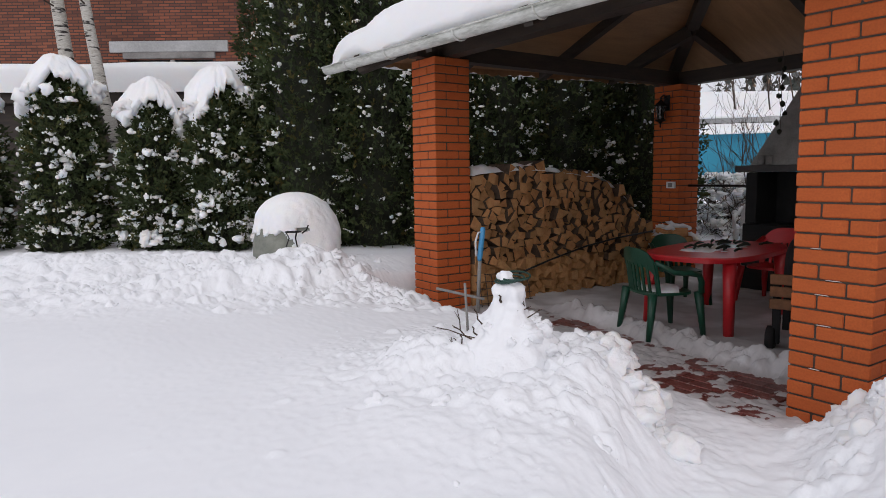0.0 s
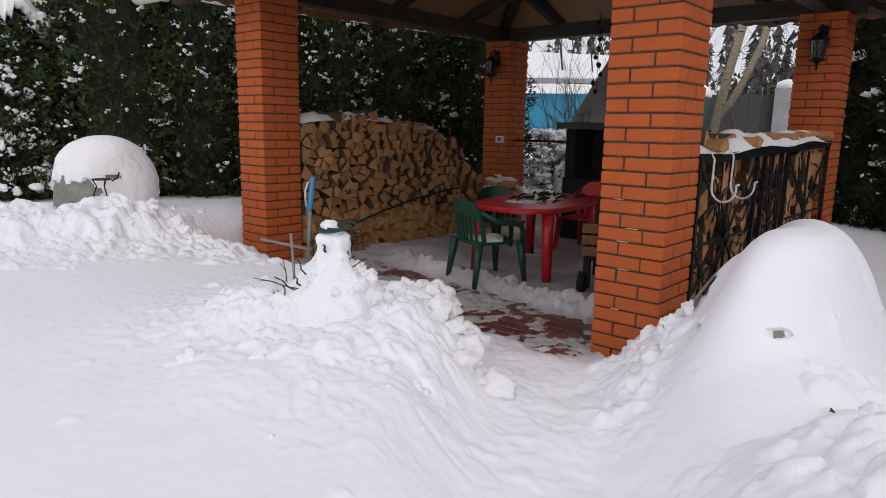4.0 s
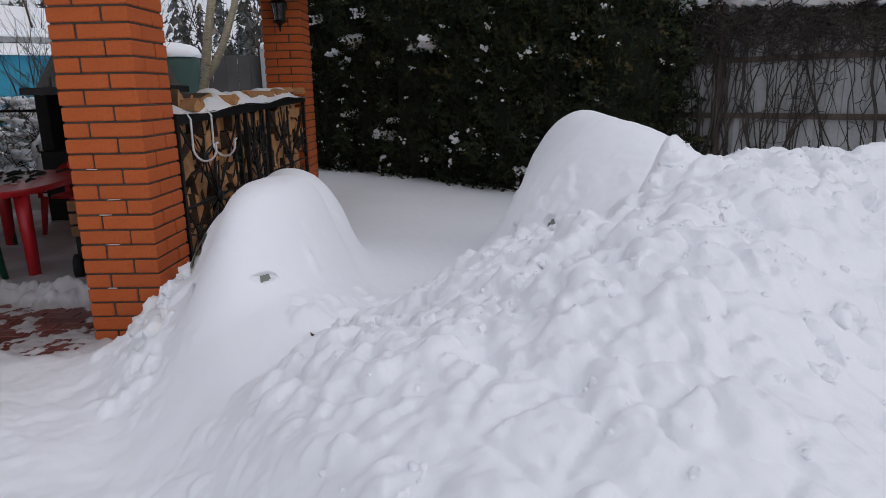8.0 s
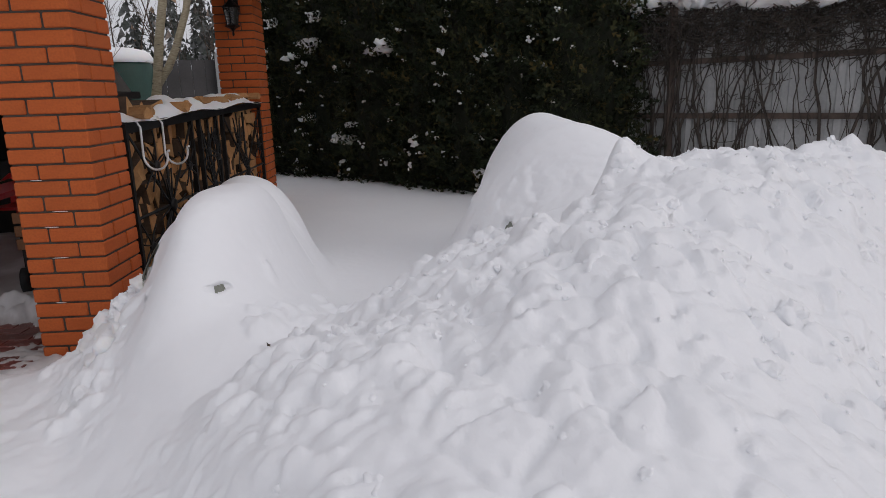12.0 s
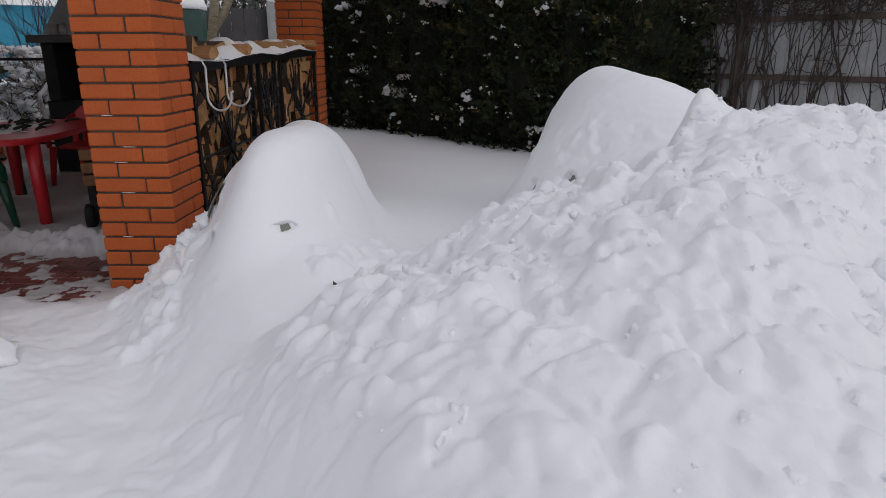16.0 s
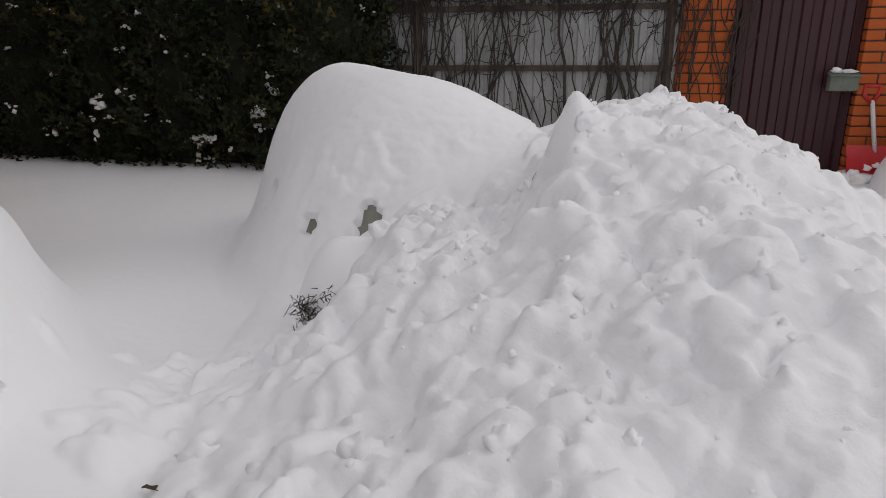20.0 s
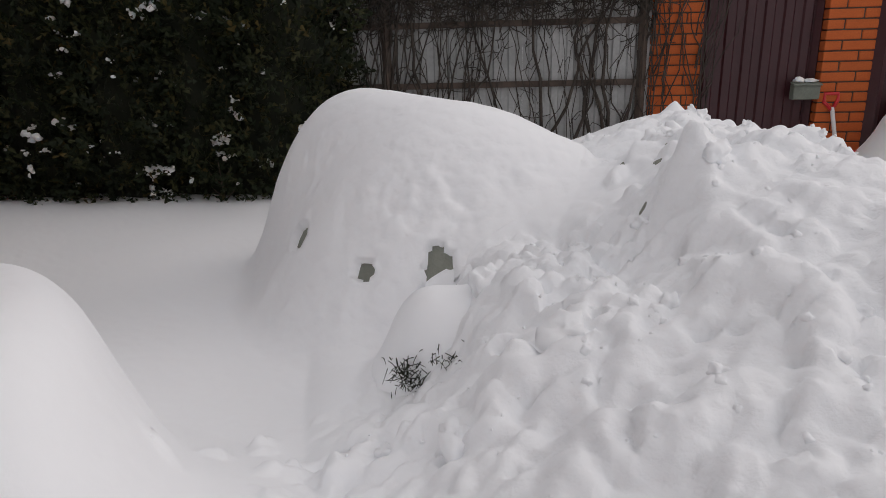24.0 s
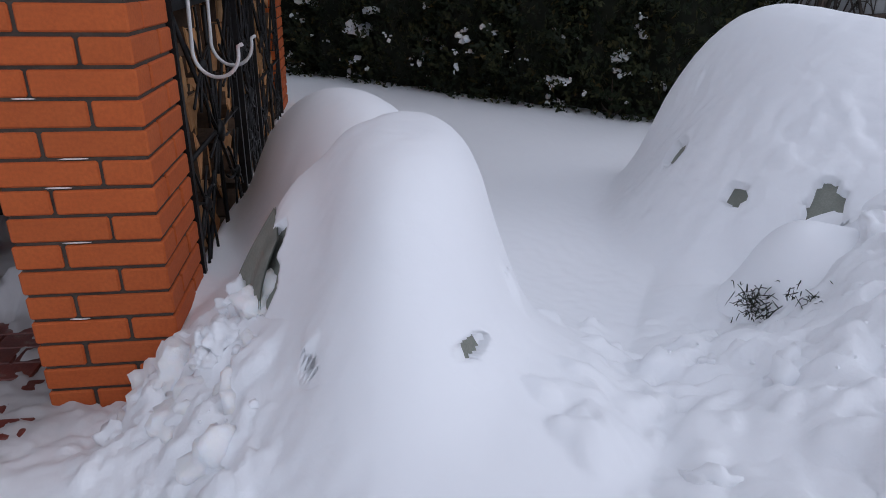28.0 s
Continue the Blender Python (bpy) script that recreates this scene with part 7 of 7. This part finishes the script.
birch("forked yellowish birch beyond the railing", ((((5.30, 1.80, 0.1), (5.34, 1.74, 1.1), (5.37, 1.67, 1.5), (5.41, 1.61, 1.95), (5.47, 1.49, 2.6), (5.55, 1.3, 4.2)), 0.066), (((5.37, 1.68, 1.42), (5.44, 1.55, 1.62), (5.50, 1.44, 1.88), (5.58, 1.30, 2.3), (5.61, 1.22, 2.7), (5.64, 1.05, 4.2)), 0.052)), 6, (((5.45, 1.5, 2.7), (0.2, 0.6, 0.6), 1.3),), YELLOW_BIRCH)

# ---- shrubs and the neighbours beyond ----
for cx, cy, n, h, seed in ((6.3, 4.15, 9, 1.7, 1), (6.9, 3.9, 9, 1.8, 2), (7.6, 5.0, 6, 1.7, 3)):
    g = random.Random(seed)
    v, f = [], []
    for k in range(n):
        limbs(v, f, (cx + g.gauss(0, 0.2), cy + g.gauss(0, 0.2), 0.2), (g.gauss(0, 0.35), g.gauss(0, 0.35), 1), h * g.uniform(0.7, 1.1), 0.016, 2, g, 0.45, 5)
    thing("bare_shrub", "tall bare leafless shrub beyond the pavilion", "shrub", "bare shrubs", data=mesh_of("bare_shrub", v, f, TWIG, True))
# low hedge bowed under snow
g = random.Random(9)
v, f, v2, f2 = [], [], [], []
for k in range(900):
    x, y, z = 7.1 + g.gauss(0, 0.8), 4.9 + g.gauss(0, 0.8), g.uniform(0.25, 1.22)
    s = g.uniform(0.03, 0.10)
    lump_into(v, f, (x, y, z), (s, s, s * 0.6), g.uniform(0, 99), 0.7)
    limbs(v2, f2, (x, y, z - 0.15), (g.gauss(0, 0.8), g.gauss(0, 0.8), 0.5), 0.35, 0.006, 1, g, 0.6, 4)
low = thing("snowy_shrub", "low twiggy hedge bowed under snow", "shrub")
part("twig_mass", mesh_of("twig_mass", v2, f2, TWIG), low)
tagged(part("snow", mesh_of("snow", v, f, SNOW, True), low, "snow on the twigs"), kind="stuff")

shed = thing("turquoise_shed", "long turquoise shed with snow on its roof", "shed", m=Matrix.Translation((23.3, 16.9, 0)) @ pose(0, 0, 0, 0, 0, -52))
part("wall", box("wall", (-4.0, 0, 0), (8.0, 3.0, 2.95), BLUE_SHEET, 0.02), shed)
part("roof_snow", blob("roof_snow", (2, 1.5, 2.96), (6.3, 1.9, 0.55), SNOW, 2, 0.05, 4, 2.95), shed, "snow on the roof")
part("upper_strip", box("upper_strip", (-1.5, 0.8, 2.9), (3.6, 2.6, 3.75), SHEET, 0.02), shed)
for k in range(9):
    part("window", box("window", (-1.3 + 0.52 * k, 0.76, 3.15), (-0.95 + 0.52 * k, 0.80, 3.5), BLACK, 0), shed)
part("upper_snow", blob("upper_snow", (1.0, 1.7, 3.72), (2.9, 1.2, 0.45), SNOW, 5, 0.06, 3, 3.72), shed)
back_fence = thing("board_fence", "dull grey board fence of the neighbouring garden", "fence", m=Matrix.Translation((9.8, 3.95, 0)) @ pose(0, 0, 0, 0, 0, -62))
for k in range(9):
    part("board", box("board", (0.245 * k, 0, 0.1), (0.245 * k + 0.235, 0.03, 1.98), SLATE, 0.004), back_fence)
tank = thing("water_tank", "dark green water tank with a snow cap", "tank", m=pose(9.3, 3.75, 0.1))
part("shell", tube("shell", [(0, 0, 0), (0, 0, 0.05), (0, 0, 1.75), (0, 0, 1.82)], [0.46, 0.5, 0.5, 0.46], TANK, 28), tank)
part("snow_cap", blob("snow_cap", (0, 0, 1.86), (0.55, 0.55, 0.22), SNOW, 4, 0.06, 3, 1.80), tank, "white snow cap")
post = thing("white_post", "white painted post with a snow cap", "post", m=pose(10.6, 2.25, 0.0))
part("shaft", box("shaft", (-0.18, -0.18, 0), (0.18, 0.18, 2.1), SHEET, 0.01), post)
part("snow_cap", blob("snow_cap", (0, 0, 2.15), (0.22, 0.22, 0.12), SNOW, 4, 0.06, 2), post)

# far belt of firs and bare trees, one mass each
def far_woods(name, seed, count, lo, hi):
    g = np.random.RandomState(seed)
    n = 110
    a, r = np.radians(g.uniform(lo, hi, (count, 1))), g.uniform(75, 130, (count, 1))
    h = g.uniform(9, 18, (count, 1))
    up = g.rand(count, n) ** 1.3
    t, reach = g.uniform(0, 6.283, (count, n)), h * 0.17 * (1.04 - up) * g.uniform(0.35, 1.0, (count, n))
    base = np.stack([r * np.cos(a) + reach * np.cos(t), r * np.sin(a) + reach * np.sin(t), h * (0.05 + 0.95 * up)], -1)
    s_ = h[..., None] * 0.05 * g.uniform(0.5, 1.3, (count, n, 1))
    tip = base + s_ * np.stack([np.cos(t), np.sin(t), g.uniform(-0.9, 0.1, t.shape)], -1)
    side = s_ * 0.5 * np.stack([-np.sin(t), np.cos(t), g.uniform(-0.3, 0.3, t.shape)], -1)
    top = base + s_ * np.array([0, 0, 0.8])
    v = np.stack([base - side, base + side, tip, top], 2).reshape(-1, 3)
    k = np.arange(count * n)[:, None] * 4
    return mesh_of(name, v.tolist(), np.concatenate([k + np.array([[0, 2, 1]]), k + np.array([[0, 1, 3]])]).tolist(), FAR_FIR)


# fir greens paled towards grey: distance haze put into the colour, besides the snow
FAR_FIR = foliage_material("hazy_snowy_fir", (0.05, 0.06, 0.05), (0.09, 0.10, 0.09), (0.26, 0.27, 0.27))
thing("far_woods", "far belt of snowy grey-green firs", "woods", kind="stuff", data=far_woods("far_woods", 3, 520, -30, 130))
g = random.Random(14)
v, f = [], []
for k in range(70):
    a, r = radians(g.uniform(-10, 60)), g.uniform(40, 60)
    limbs(v, f, (r * math.cos(a), r * math.sin(a), 0), (g.gauss(0, 0.05), g.gauss(0, 0.05), 1), g.uniform(6, 11), 0.08, 3, g, 0.4, 4)
thing("bare_trees", "far belt of bare brown winter trees", "woods", kind="stuff", data=mesh_of("bare_trees", v, f, TWIG))
ridge = thing("house_roof", "distant house with a snow-covered roof", "house", m=pose(33, 20, 0, 0, 0, -35))
part("wall", box("wall", (-4, 0, 0), (4, 6, 3.6), SLATE, 0.02), ridge)
v = [(-4.6, -0.6, 3.5), (4.6, -0.6, 3.5), (4.6, 6.6, 3.5), (-4.6, 6.6, 3.5), (-4.6, 3, 6.2), (4.6, 3, 6.2)]
part("roof", mesh_of("roof", v, [(0, 1, 5, 4), (2, 3, 4, 5), (1, 2, 5), (3, 0, 4), (3, 2, 1, 0)], SNOW), ridge, "white snow on the roof")


# ---- loose lumps of thrown snow over the heaps ----
def scatter(count, seed, size, subdiv):
    g = np.random.RandomState(seed)
    protos = []
    for k in range(7):
        bm = bmesh.new()
        bmesh.ops.create_icosphere(bm, subdivisions=subdiv, radius=1)
        p = [v.co * (1 + 0.75 * noise.noise(v.co * 1.5 + Vector((k * 9.1, 0, 0))) + 0.30 * noise.noise(v.co * 3.4 + Vector((0, k * 5.3, 0)))) for v in bm.verts]
        protos.append((np.array([list(q) for q in p]), np.array([[v.index for v in q.verts] for q in bm.faces])))
        bm.free()
    vs, fs, base = [], [], 0
    while count:
        x, y = g.uniform(-3.4, 1.2), g.uniform(-3.6, 5.2)
        if g.rand() > rough_mask(np.array([x]), np.array([y]))[0] ** 1.5 or path_distance(np.array([x]), np.array([y]))[0] < 0.42:
            continue
        count -= 1
        p, q = protos[g.randint(7)]
        r = size * (0.45 + 1.3 * g.rand() ** 3)
        e = Euler(g.uniform(0, 6.28, 3)).to_matrix()
        w = (p * (r * g.uniform(0.7, 1.2, 3))) @ np.array(e).T + np.array([x, y, ground_at(x, y) + r * g.uniform(-0.6, 0.0)])
        vs.append(w)
        fs.append(q + base)
        base += len(p)
    return mesh_of("snow_lumps", np.concatenate(vs).tolist(), np.concatenate(fs).tolist(), THROWN_SNOW, True)


thing("snow_lumps", "loose crumbs of thrown snow on the heaps", "snow", kind="stuff", data=scatter(1500, 3, 0.008, 2))
thing("snow_lumps", "rounded clods of shovelled snow on the heaps", "snow", kind="stuff", data=scatter(110, 9, 0.036, 3))
thing("snow_lumps", "broken lumps of thrown snow on the heaps", "snow", kind="stuff", data=scatter(60, 4, 0.022, 3))
# clods heaped against the hanging cover
rs = random.Random(71)
for k in range(16):
    t = k / 15
    x, y, r = -0.06 - 0.20 * t + rs.gauss(0, 0.02), -0.275 + 0.13 * t + rs.gauss(0, 0.02), rs.uniform(0.026, 0.052)
    thing("snow_clod", "rounded clod of shovelled snow beside the brick pillar", "snow", "snow clods by the pillar", data=blob("snow_clod", (x, y, ground_at(x, y) + r * rs.uniform(-0.1, 0.5)), (r * 1.2, r, r), THROWN_SNOW, k + 171, 0.7, 4))
# a single fallen leaf on the snow
lx, ly = -0.966, -0.983
lv = [(lx - 0.028, ly - 0.012, 0.014), (lx + 0.004, ly - 0.012, 0.010), (lx + 0.030, ly + 0.016, 0.000), (lx - 0.004, ly + 0.008, 0.026)]
lz = ground_at(lx, ly) + 0.010
lv = [(a, b, c_ + lz) for a, b, c_ in lv] + [(a, b, c_ + lz - 0.003) for a, b, c_ in lv]
thing("fallen_leaf", "small curled brown leaf lying on the snow", "leaf", data=mesh_of("fallen_leaf", lv, [(0, 1, 2, 3), (7, 6, 5, 4), (0, 4, 5, 1), (1, 5, 6, 2), (2, 6, 7, 3), (3, 7, 4, 0)], BARK))
